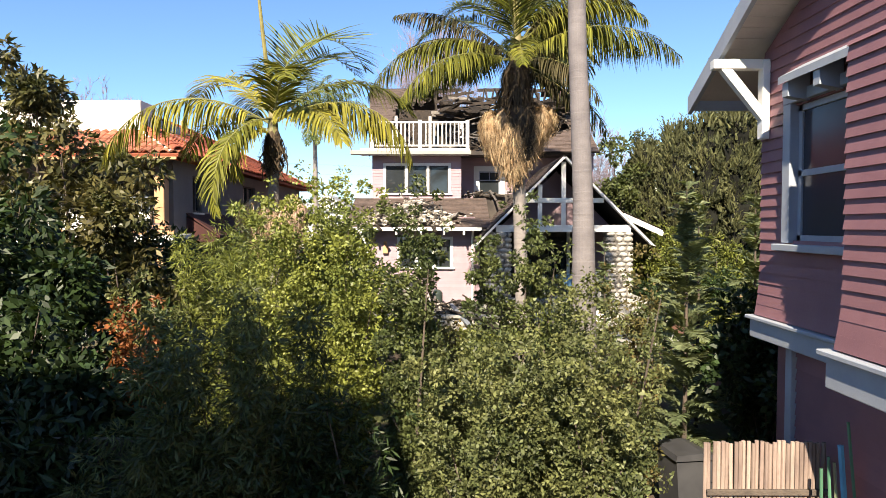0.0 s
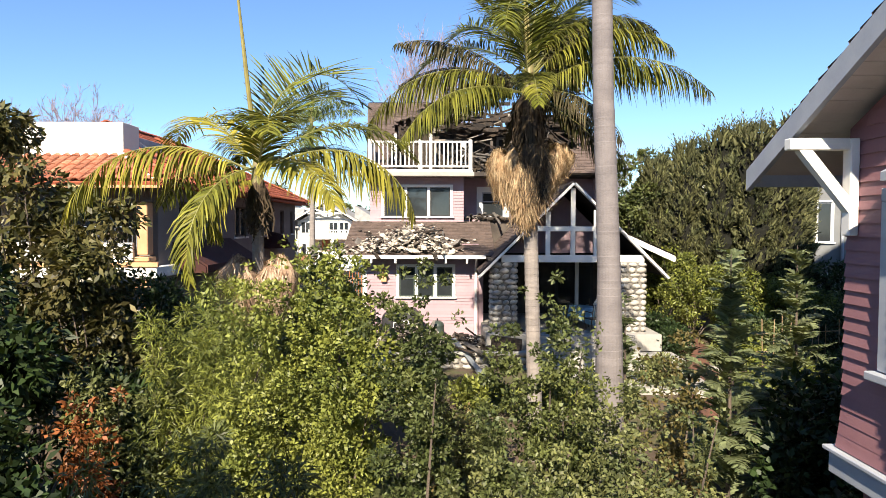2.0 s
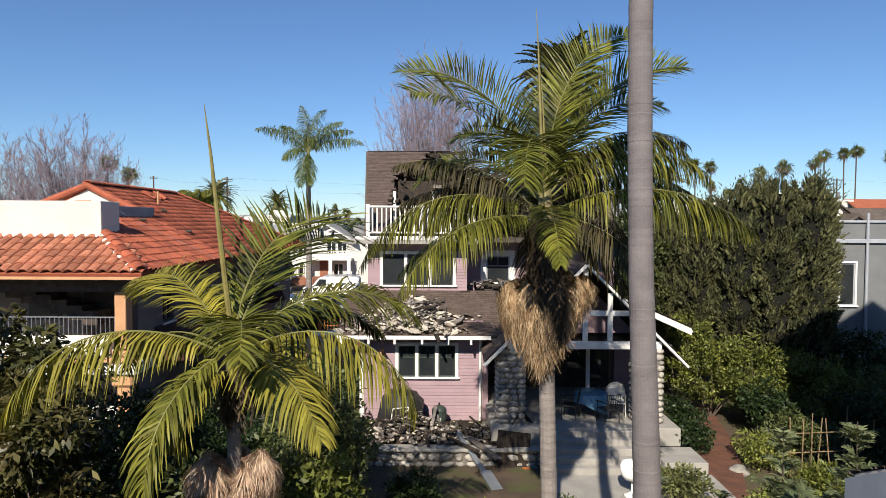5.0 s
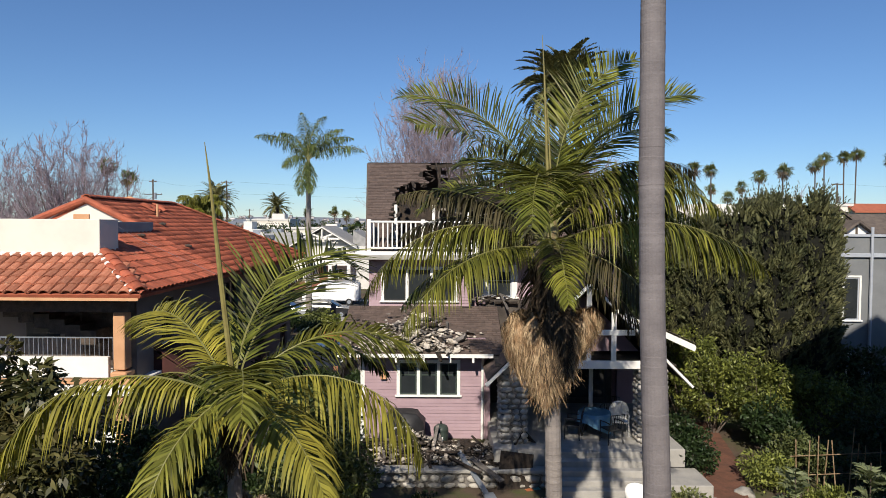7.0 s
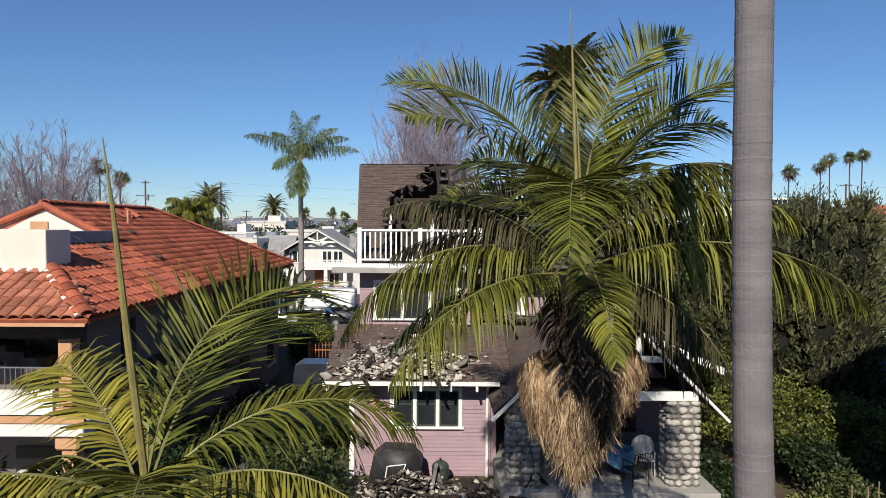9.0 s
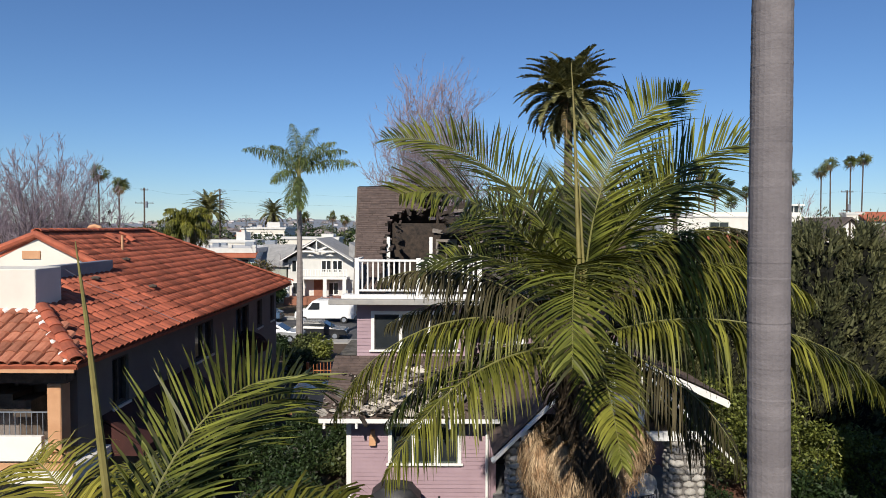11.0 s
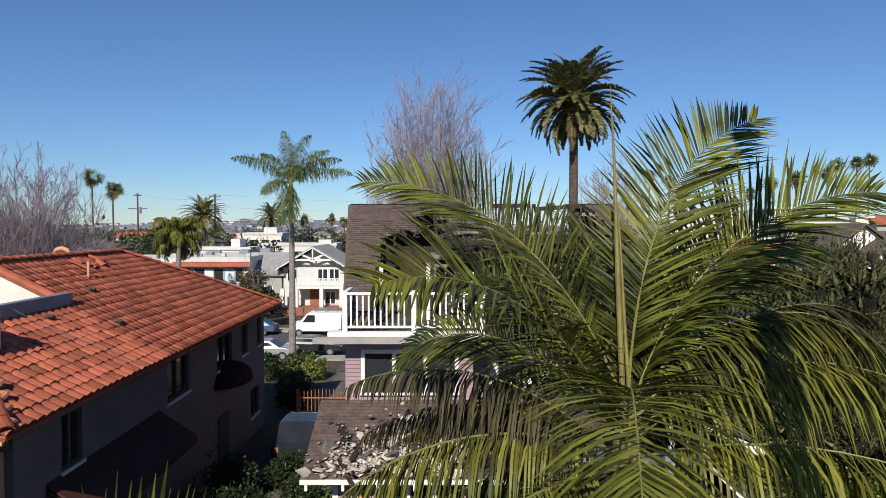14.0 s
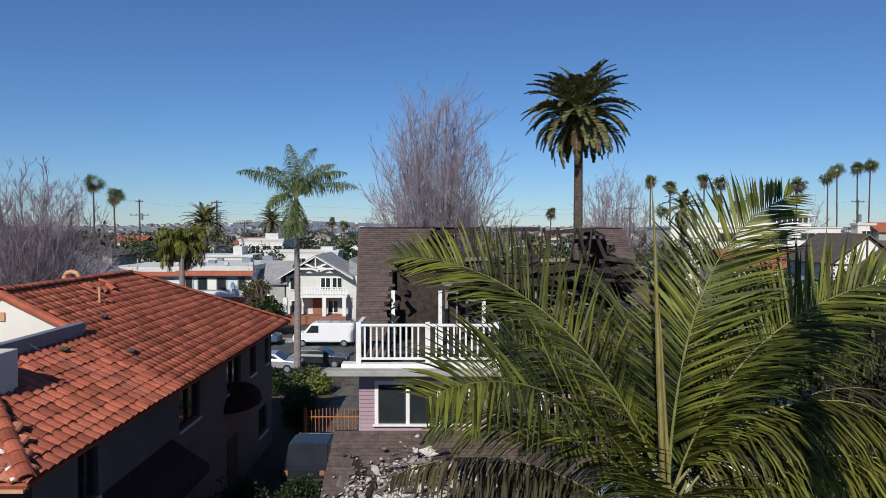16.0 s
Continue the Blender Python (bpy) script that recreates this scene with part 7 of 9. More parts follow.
# utility poles
def pole(at, top, arms, seed):
    g = gz(*at)
    p = thing("utility_pole", "brown wooden utility pole with cross-arms and a transformer", "utility pole", (at[0], at[1], g))
    h = top - g
    part("pole", tube(bmesh.new(), [(0, 0, -0.2), (0, 0, h)], [0.17, 0.12], 8), BARK_DARK, p)
    for z, w in arms:
        a = part("crossarm", abox(-w / 2, w / 2, -0.06, 0.06, h - z - 0.12, h - z), BARK_DARK, p)
        for x in np.linspace(-w / 2 + 0.1, w / 2 - 0.1, 4):
            part("insulator", tube(bmesh.new(), [(x, 0, h - z), (x, 0, h - z + 0.18)], 0.05, 6), METAL, a)
    part("transformer", tube(bmesh.new(), [(0.35, 0, h - 3.2), (0.35, 0, h - 2.2)], 0.24, 10), METAL, p)
    return p


pole((-36.0, 112.0), 15.5, ((0.3, 1.8), (2.0, 1.4)), 1)
pole((-48.0, 111.5), 15.6, ((0.3, 1.2), (2.4, 3.0)), 2)
pole((64.5, 110.0), 15.6, ((0.2, 2.0), (3.2, 1.2)), 3)
pole((26.0, 100.0), 14.2, ((0.2, 1.6),), 4)
pole((-58.0, 200.0), 12.8, ((0.3, 2.4),), 5)
wires = thing("power_lines", "thin black power lines between the poles", "cable", (0, 0, 0))
for (a, b) in (((-48, 111.5, 15.5), (-36, 112, 15.4)), ((-110, 118, 15.5), (-48, 111.5, 15.5)), ((-36, 112, 15.4), (26, 100, 14.1)), ((26, 100, 14.1), (64.5, 110, 15.5)), ((64.5, 110, 15.5), (120, 118, 15.5)), ((-36, 112, 13.4), (26, 100, 13.6))):
    a, b = Vector(a), Vector(b)
    pts = [a.lerp(b, k / 14) - Vector((0, 0, 0.9 * math.sin(math.pi * k / 14))) for k in range(15)]
    part("wire", tube(bmesh.new(), pts, 0.007, 4), DARKMETAL, wires)


# houses
def gable_house(name, label, x0, x1, y0, y1, wall_h, rise, wall_mat, roof_mat, along="x", seed=0, windows=2, storeys=1, over=0.4, z0=None):
    """A plain house far off: walls, gable roof, windows in the face that looks along -y."""
    g = gz((x0 + x1) / 2, y0) if z0 is None else z0
    h = thing(name, label, "house", ((x0 + x1) / 2, (y0 + y1) / 2, g), group="houses across the street")
    w, d = (x1 - x0) / 2, (y1 - y0) / 2
    bm = abox(-w, w, -d, d, -0.2, wall_h)
    part("wall", bm, wall_mat, h)
    bm = bmesh.new()
    if along == "x":
        prism(bm, [(-d - over, wall_h - 0.1), (0, wall_h + rise), (d + over, wall_h - 0.1), (d + over, wall_h + 0.1), (0, wall_h + rise + 0.2), (-d - over, wall_h + 0.1)], -w - over, w + over, "x")
    else:
        prism(bm, [(-w - over, wall_h - 0.1), (0, wall_h + rise), (w + over, wall_h - 0.1), (w + over, wall_h + 0.1), (0, wall_h + rise + 0.2), (-w - over, wall_h + 0.1)], -d - over, d + over, "y")
        gm = bmesh.new()
        prism(gm, [(-w, wall_h - 0.05), (w, wall_h - 0.05), (0, wall_h + rise - 0.02)], -d + 0.01, d - 0.01, "y")
        part("gable", gm, wall_mat, h)
    part("roof", bm, roof_mat, h)
    for s in range(storeys):
        zc = (wall_h / storeys) * (s + 0.55)
        for k in range(windows):
            xc = -w + (k + 0.5) * 2 * w / windows
            f = part("window", abox(xc - 0.62, xc + 0.62, -d - 0.06, -d + 0.02, zc - 0.7, zc + 0.7), WHITE, h)
            part("pane", abox(xc - 0.5, xc + 0.5, -d - 0.07, -d - 0.061, zc - 0.58, zc + 0.58), GLASS, f)
    return h


GREYROOF = material("grey_roof", (0.36, 0.355, 0.35), 0.9, (0.27, 0.27, 0.27), 2.0, grain=0.2, bump=0.3)
DARKROOF = material("dark_roof", (0.15, 0.12, 0.1), 0.9, (0.1, 0.08, 0.07), 2.0, grain=0.2, bump=0.3)
PALEBLUE = material("pale_blue_stucco", (0.62, 0.72, 0.78), 0.85, (0.57, 0.67, 0.73), 1.0, grain=0.05)
OFFWHITE = material("off_white_siding", (0.64, 0.63, 0.6), 0.75, (0.58, 0.57, 0.54), 1.5, grain=0.05)
SAGE = material("sage_siding", (0.42, 0.44, 0.38), 0.8, (0.37, 0.39, 0.34), 1.5, grain=0.05)
BRICKRED = material("red_brick", (0.36, 0.16, 0.1), 0.9, (0.28, 0.12, 0.08), 3.0, grain=0.2)
TILE_FAR = material("far_red_tile", (0.42, 0.13, 0.07), 0.8, (0.33, 0.1, 0.06), 1.5, grain=0.2, grain_scale=8)

# white craftsman across the street
cr = thing("craftsman_house", "white two-storey craftsman house with a trussed gable and grey roof", "house", (-14.4, 82.0, 0.55), group="houses across the street")
part("wall", abox(-3.6, 5.5, 0, 9, 0, 5.2), OFFWHITE, cr)
part("porch_base", abox(-3.6, 3.4, -2.0, 0, 0, 0.9), BRICKRED, cr, "red brick porch base")
bm = bmesh.new()
prism(bm, [(-4.3, 5.0), (-0.1, 7.4), (4.1, 5.0), (4.1, 5.22), (-0.1, 7.62), (-4.3, 5.22)], -1.0, 9.4, "y")
part("roof", bm, GREYROOF, cr)
bm = bmesh.new()
prism(bm, [(-3.4, 5.15), (3.2, 5.15), (-0.1, 7.2)], -0.02, 8.9, "y")
part("gable", bm, OFFWHITE, cr)
bm = bmesh.new()
prism(bm, [(3.4, 5.1), (6.3, 5.1), (6.3, 5.3), (3.4, 7.1)], 0.5, 9.3, "y")
part("side_roof", bm, GREYROOF, cr)
for a, b in (((-4.3, 4.95), (-0.1, 7.45)), ((4.1, 4.95), (-0.1, 7.45))):
    part("bargeboard", beam(bmesh.new(), (a[0], -1.05, a[1]), (b[0], -1.05, b[1]), 0.1, 0.4, up=(0, -1, 0)), WHITE, cr)
for a, b in (((-2.2, -1.0, 6.1), (2.0, -1.0, 6.1)), ((-0.1, -1.0, 6.1), (-0.1, -1.0, 7.3)), ((-1.4, -1.0, 6.7), (-0.1, -1.0, 6.15)), ((1.2, -1.0, 6.7), (-0.1, -1.0, 6.15))):
    part("truss_bar", beam(bmesh.new(), a, b, 0.14, 0.2), WHITE, cr)
part("balcony_floor", abox(-1.9, 3.5, -1.9, 0, 2.95, 3.2), WHITE, cr)
part("top_rail", abox(-1.9, 3.5, -1.9, -1.8, 4.0, 4.1), WHITE, cr)
for k in range(19):
    part("baluster", abox(-1.85 + k * 0.29, -1.75 + k * 0.29, -1.88, -1.82, 3.2, 4.0), WHITE, cr)
for x in (-3.3, -1.8, 1.0, 3.2):
    part("porch_column", abox(x - 0.2, x + 0.2, -1.9, -1.5, 0.9, 2.95), WHITE, cr)
for x, z in ((-2.6, 3.5), (0.85, 3.5), (2.15, 3.5), (1.7, 0.9), (-2.5, 0.9)):
    f = part("window", abox(x - 0.6, x + 0.6, -0.08, -0.005, z + 0.1, z + 1.6), WHITE, cr)
    for s in (-0.28, 0.28):
        part("pane", abox(x + s - 0.22, x + s + 0.22, -0.1, -0.081, z + 0.22, z + 1.48), GLASS, f)
d = part("front_door", abox(-0.6, 0.4, -0.06, -0.004, 0.9, 2.9), BRICKRED, cr)

# pale blue flat-roofed building with a red tile edge
pb = thing("apartment_building", "pale blue flat-roofed building with red tile trim", "building", (-26.0, 80.0, 0.55), group="houses across the street")
part("wall", abox(-3.2, 4.6, 0, 12, 0, 5.9), PALEBLUE, pb)
part("wing", abox(-12.0, -3.25, 2.5, 12, 0, 5.6), PALEBLUE, pb)
part("parapet", abox(-3.5, 4.9, -0.25, 12.2, 5.95, 6.5), OFFWHITE, pb)
part("parapet", abox(-12.2, -3.55, 2.3, 12.2, 5.65, 6.2), OFFWHITE, pb)
for x0, x1, y, z in ((-3.6, 5.0, -0.45, 5.55), (-12.2, -3.65, 2.1, 5.3), (-3.4, 4.8, -0.4, 2.6)):
    bm = bmesh.new()
    prism(bm, [(y - 0.25, z - 0.15), (y + 0.5, z + 0.42), (y + 0.5, z + 0.52), (y - 0.25, z - 0.03)], x0, x1, "x")
    part("tile_trim", bm, TILE_FAR, pb)
for x0, x1, n in ((-2.6, -1.8, 1), (-1.2, 1.9, 3), (3.2, 4.0, 1)):
    f = part("window", abox(x0 - 0.1, x1 + 0.1, -0.07, -0.004, 3.75, 5.25), SAGE, pb)
    w = (x1 - x0) / n
    for k in range(n):
        part("pane", abox(x0 + k * w + 0.05, x0 + (k + 1) * w - 0.05, -0.1, -0.071, 3.85, 5.15), STUCCO_WHITE if n == 3 and k == 1 else GLASS, f, "pane with a drawn white curtain" if n == 3 and k == 1 else "")
for k, x in enumerate((-3.4, -0.6, 2.0, 4.7)):
    part("parapet_post", abox(x - 0.22, x + 0.22, -0.32, 0.12, 6.51, 6.85, bevel=0.02), OFFWHITE, pb)
for x, y, s in ((-1.5, 4, 0.8), (1.8, 6, 1.1), (3.4, 9, 1.3), (-2.2, 9, 0.7)):
    part("roof_unit", abox(x, x + s, y, y + s, 5.9, 6.5 + s * 0.5, bevel=0.03), METAL, pb)

def flat_house(label, x0, x1, y0, y1, top, wall_mat, rows, windows, tower=None):
    """A flat-roofed building far off, with a parapet, windows and a stair tower."""
    h = thing("flat_roofed_building", label, "building", (x0, y0, 0.5), group="houses across the street")
    w, d, t = x1 - x0, y1 - y0, top - 0.5
    part("wall", abox(0, w, 0, d, -0.2, t - 0.35), wall_mat, h)
    part("parapet", abox(-0.15, w + 0.15, -0.15, d + 0.15, t - 0.349, t), OFFWHITE, h)
    if tower:
        part("stair_tower", abox(tower[0], tower[1], 0.4, 3.0, t + 0.002, t + tower[2]), OFFWHITE, h)
    for r in range(rows):
        z = t - 2.4 - r * 2.9
        for k in range(windows):
            xc = (k + 0.5) * w / windows
            f = part("window", abox(xc - 0.75, xc + 0.75, -0.06, -0.004, z - 0.1, z + 1.3), WHITE, h)
            for sg in (-0.34, 0.34):
                part("pane", abox(xc + sg - 0.3, xc + sg + 0.3, -0.08, -0.061, z, z + 1.2), GLASS, f)
    return h


flat_house("white flat-roofed building among trees", -35.0, -27.4, 120, 128, 9.3, STUCCO, 2, 4, (4.4, 6.6, 0.9))
flat_house("long low white building behind the craftsman house", -26.4, -15.6, 104, 109, 7.9, STUCCO, 1, 3, (8.2, 10.0, 0.5))
flat_house("low white building with a roof tower", -33.6, -25.6, 95, 100, 7.6, STUCCO, 1, 4, (5.4, 6.6, 1.1))
flat_house("plain grey-brown flat-roofed block", 62.0, 64.6, 106, 107.6, 12.0, STUCCO, 2, 1)
gable_house("tile_house", "tall house with a red tile roof and dark walls", 64.2, 78.0, 104.5, 109, 10.2, 1.2, SAGE, TILE_FAR, "x", 9, 4, 2)

# white modern building to the right
CREAM = material("cream_white_stucco", (0.74, 0.71, 0.65), 0.9, (0.68, 0.65, 0.59), 0.6, grain=0.05, grain_scale=60, bump=0.2, stains=(0.6, 0.56, 0.5), stain_scale=0.4, stain_low=0.6)
wm = thing("modern_building", "white flat-roofed modern building with a glazed roof room", "building", (50, 112, 0.5), group="houses across the street")
part("wing", abox(-14, 13.2, 0, 12, 0, 10.7), CREAM, wm)
part("coping", abox(-14.1, 13.4, -0.12, 12.1, 10.71, 10.93), OFFWHITE, wm)
part("upper_floor", abox(-9, 8.7, 0.6, 11.8, 10.94, 11.6), CREAM, wm)
part("roof_room", abox(3.8, 8.8, 1.6, 8, 11.61, 12.7), GLASS, wm)
for x in np.arange(3.7, 9.0, 0.85):
    part("glazing_post", abox(x - 0.06, x + 0.06, 1.5, 1.59, 11.61, 12.7), WHITE, wm)
part("roof_slab", abox(3.2, 9.5, 1.0, 8.6, 12.71, 12.95), WHITE, wm)
for x0, x1, z0, z1 in ((6.8, 9.0, 8.9, 9.9), (0.6, 4.6, 8.2, 10.1), (-6.5, -3.5, 8.6, 9.9), (6.5, 11.5, 5.2, 6.6)):
    f = part("window", abox(x0 - 0.12, x1 + 0.12, -0.05, -0.004, z0 - 0.12, z1 + 0.12), SAGE, wm)
    n = max(2, int((x1 - x0) / 1.1))
    for k in range(n):
        part("pane", abox(x0 + k * (x1 - x0) / n + 0.05, x0 + (k + 1) * (x1 - x0) / n - 0.05, -0.08, -0.051, z0, z1), GLASS, f)

gable_house("tile_house", "white stucco house with a red tile roof", 33.6, 43.6, 84, 94, 6.0, 2.0, OFFWHITE, TILE_FAR, "x", 1, 3, 2)
tu = gable_house("tudor_house", "white and dark timber house with a steep dark roof", 37.6, 44.6, 72, 80, 7.2, 2.8, STUCCO_WHITE, DARKROOF, "y", 2, 2, 2)
for a, b in (((-3.4, 7.2), (0, 9.9)), ((3.4, 7.2), (0, 9.9)), ((-3.5, 7.2), (3.5, 7.2)), ((-1.2, 7.2), (-1.2, 9.0)), ((1.2, 7.2), (1.2, 9.0)), ((0, 7.2), (0, 9.8)), ((-2.4, 7.2), (-2.4, 8.0)), ((2.4, 7.2), (2.4, 8.0)), ((-3.4, 4.6), (-3.4, 7.2)), ((-1.8, 4.6), (-1.8, 7.2)), ((-3.5, 4.6), (3.5, 4.6))):
    part("timber", beam(bmesh.new(), (a[0], -4.06, a[1]), (b[0], -4.06, b[1]), 0.1, 0.24, up=(0, -1, 0)), BARK_DARK, tu)
bm = bmesh.new()
prism(bm, [(-1.2, 0), (3.4, 0), (3.4, 6.6), (1.1, 8.3), (-1.2, 6.6)], -6.2, -4.1, "y")
part("gable_wing", bm, STUCCO_WHITE, tu)
for sg in (-1, 1):
    bm = bmesh.new()
    prism(bm, [(1.1, 8.32), (1.1, 8.62), (1.1 + sg * 2.9, 6.5), (1.1 + sg * 2.9, 6.2)], -6.8, -3.9, "y")
    part("wing_roof", bm, DARKROOF, tu)
for x in (-1.1, 0.0, 1.1, 2.2, 3.3):
    part("timber", abox(x - 0.1, x + 0.1, -6.27, -6.204, 3.6, 8.1 - 0.74 * abs(x - 1.1)), BARK_DARK, tu)
for z in (6.3, 3.6):
    part("timber", abox(-1.2, 3.4, -6.3, -6.272, z, z + 0.24), BARK_DARK, tu)
gable_house("tudor_house", "dark-roofed house with white gable", 47, 58, 74, 84, 6.2, 3.0, STUCCO_WHITE, DARKROOF, "x", 3, 3, 2)
gable_house("cottage", "grey-roofed cottage behind the craftsman house", -9.0, -1.0, 95, 104, 4.8, 2.0, OFFWHITE, GREYROOF, "x", 4)
gable_house("cottage", "grey-roofed cottage behind bare trees", -44, -31, 66, 75, 5.4, 2.4, SAGE, GREYROOF, "y", 5)
gable_house("cottage", "low sage cottage with a dark roof", -21.4, -18.2, 82, 89, 4.4, 2.2, SAGE, GREYROOF, "x", 6, 1)
rngh = random.Random(77)
for k in range(46):
    y = 105 + 260 * (k / 46) ** 1.2 + rngh.uniform(-6, 6)
    x = rngh.uniform(-0.62, 0.62) * y
    w = rngh.uniform(7, 13)
    if 36 < x < 66 and y < 128:
        continue
    gable_house("far_house", "small pale house among trees in the distance", x, x + w, y, y + rngh.uniform(8, 12), rngh.uniform(3.2, 6.8), rngh.uniform(0.3, 2.2), rngh.choice([OFFWHITE, STUCCO_WHITE, STUCCO, SAGE, OFFWHITE]), rngh.choice([GREYROOF, DARKROOF, TILE_FAR, GREYROOF]), rngh.choice("xy"), k, 2, rngh.choice([1, 2]))

# the grey house beside the cypresses
gh = thing("grey_house", "grey stucco house with a flat parapet and one tall window", "house", (16.1, 30.0, 0))
# grey lowered to stand in for shade on the wall
GREYST = material("grey_stucco", (0.21, 0.22, 0.23), 0.9, (0.17, 0.18, 0.19), 1.0, grain=0.06, bump=0.3)
bm = wall_xz(bmesh.new(), 0, 9, 0, 0.25, -0.1, 8.0, [(0.15, 0.95, 4.5, 6.4), (3.4, 4.6, 4.5, 6.4), (0.4, 1.2, 1.6, 3.2)])
part("wall", bm, GREYST, gh)
part("side_wall", abox(0, 0.25, 0.25, 10, -0.1, 8.0), GREYST, gh)
part("back_wall", abox(0.25, 9, 9.75, 10, -0.1, 8.0), GREYST, gh)
part("roof", abox(0.25, 9, 0.25, 9.75, 7.3, 7.45), DARKROOF, gh)
bm = bmesh.new()
box(bm, -0.08, 9, -0.08, 0.3, 8.0, 8.1, bevel=0.01)
box(bm, -0.12, 9, -0.12, -0.003, 7.15, 7.32, bevel=0.02)
part("cornice", bm, GREYTRIM, gh)
window(gh, 0.15, 0.95, 0.0, 4.5, 6.4, 1, 0.08, WHITE, GREYTRIM, rail=False, label="tall window with a white frame")
window(gh, 3.4, 4.6, 0.0, 4.5, 6.4, 2, 0.08, WHITE, GREYTRIM, rail=False)
window(gh, 0.4, 1.2, 0.0, 1.6, 3.2, 1, 0.08, WHITE, GREYTRIM, rail=False)
part("downspout", tube(bmesh.new(), [(1.3, -0.1, 0), (1.3, -0.1, 8.4)], 0.06, 8), GREYTRIM, gh)


# vehicles
def car(name, label, at, turn, paint, length=4.5, width=1.8, height=1.45, van=False, cat="car"):
    """A parked vehicle along its own x: body, cabin glass, wheels with rims, lamps, bumpers."""
    c = thing(name, label, cat, at, turn)
    L, W, H = length / 2, width / 2, height
    if van:
        prof = [(-L, 0.45), (-L, 0.95), (-L + 0.12, 1.12), (-L + 0.95, 1.28), (-L + 1.6, H - 0.12), (-L + 1.85, H), (L - 0.15, H), (L, H - 0.15), (L, 0.45)]
    else:
        prof = [(-L, 0.4), (-L, 0.7), (-L + 0.15, 0.82), (-L + 1.15, 0.95), (-L + 1.85, H - 0.05), (-L + 2.2, H), (L - 1.2, H - 0.02), (L - 0.35, 1.0), (L, 0.9), (L, 0.4)]
    bm = prism(bmesh.new(), prof, -W, W, "y")
    for v in bm.verts:
        if v.co.z > 1.0:
            v.co.y *= 1 - 0.16 * (v.co.z - 1.0) / max(0.3, H - 1.0) * (0.5 if van else 1)
    bmesh.ops.bevel(bm, geom=[e for e in bm.edges if abs(e.verts[0].co.y - e.verts[1].co.y) < 0.3], offset=0.05, segments=2, affect="EDGES")
    part("body", bm, paint, c)
    for s in (-1, 1):
        bm = bmesh.new()
        if van:
            prism(bm, [(-L + 1.25, 1.3), (-L + 1.72, H - 0.2), (-L + 2.35, H - 0.22), (-L + 2.35, 1.3)], s * (W - 0.06), s * (W + 0.004), "y")
        else:
            prism(bm, [(-L + 1.4, 0.98), (-L + 2.0, H - 0.12), (L - 1.3, H - 0.1), (L - 0.6, 1.0)], s * (W - 0.17), s * (W - 0.035), "y")
        part("side_glass", bm, GLASS, c)
    bm = bmesh.new()
    if van:
        prism(bm, [(-L + 0.93, 1.31), (-L + 1.53, H - 0.16), (-L + 1.57, H - 0.13), (-L + 0.98, 1.27)], -W + 0.15, W - 0.15, "y")
    else:
        prism(bm, [(-L + 1.13, 0.99), (-L + 1.8, H - 0.06), (-L + 1.84, H - 0.03), (-L + 1.18, 0.95)], -W + 0.22, W - 0.22, "y")
    part("windscreen", bm, GLASS, c)
    for x in (-L + 0.9, L - 0.95):
        for s in (-1, 1):
            t = part("wheel", tube(bmesh.new(), [(x, s * (W - 0.2), 0.33), (x, s * (W + 0.01), 0.33)], 0.33, 16), DARKMETAL, c)
            part("rim", tube(bmesh.new(), [(x, s * (W - 0.05), 0.33), (x, s * (W + 0.02), 0.33)], 0.2, 10), METAL, t)
    for s in (-1, 1):
        part("headlight", abox(-L - 0.015, -L + 0.08, s * (W - 0.3) - 0.16, s * (W - 0.3) + 0.16, 0.62, 0.78, bevel=0.02), METAL, c)
        part("tail_light", abox(L - 0.06, L + 0.015, s * (W - 0.2) - 0.1, s * (W - 0.2) + 0.1, 0.7, 0.9, bevel=0.01), BRICKRED, c)
    part("bumper", abox(-L - 0.06, -L + 0.04, -W + 0.05, W - 0.05, 0.36, 0.55, bevel=0.02), DARKMETAL, c)
    part("bumper", abox(L - 0.04, L + 0.06, -W + 0.05, W - 0.05, 0.36, 0.55, bevel=0.02), DARKMETAL, c)
    return c


PAINT_WHITE = material("white_car_paint", (0.8, 0.8, 0.8), 0.25, (0.76, 0.76, 0.77), 1.0, spec=0.6)
PAINT_DARK = material("black_car_paint", (0.02, 0.022, 0.026), 0.2, (0.028, 0.03, 0.034), 1.0, spec=0.6)
PAINT_BLUE = material("blue_car_paint", (0.1, 0.17, 0.28), 0.25, (0.09, 0.15, 0.25), 1.0, metal=0.3, spec=0.6)
PAINT_SILVER = material("silver_car_paint", (0.5, 0.52, 0.54), 0.3, (0.46, 0.48, 0.5), 1.0, metal=0.4, spec=0.6)
vn = car("white_van", "white cargo van with a roof rack parked at the kerb", (-11.2, 68.3, ROAD_Z), 0, PAINT_WHITE, 5.6, 2.0, 2.15, True, "van")
bm = bmesh.new()
for y in (-0.7, 0.7):
    beam(bm, (-0.6, y, 2.32), (2.6, y, 2.32), 0.05, 0.05)
for x in (-0.5, 0.5, 1.5, 2.5):
    beam(bm, (x, -0.75, 2.3), (x, 0.75, 2.3), 0.05, 0.05)
    for y in (-0.7, 0.7):
        beam(bm, (x, y, 2.1), (x, y, 2.32), 0.04, 0.04)
part("roof_rack", bm, METAL, vn)
car("blue_car", "blue hatchback parked across the street", (-17.6, 68.5, ROAD_Z), 0, PAINT_BLUE, 4.3)
car("black_car", "black saloon parked at the near kerb", (-10.2, 59.2, ROAD_Z), 180, PAINT_DARK, 4.7)
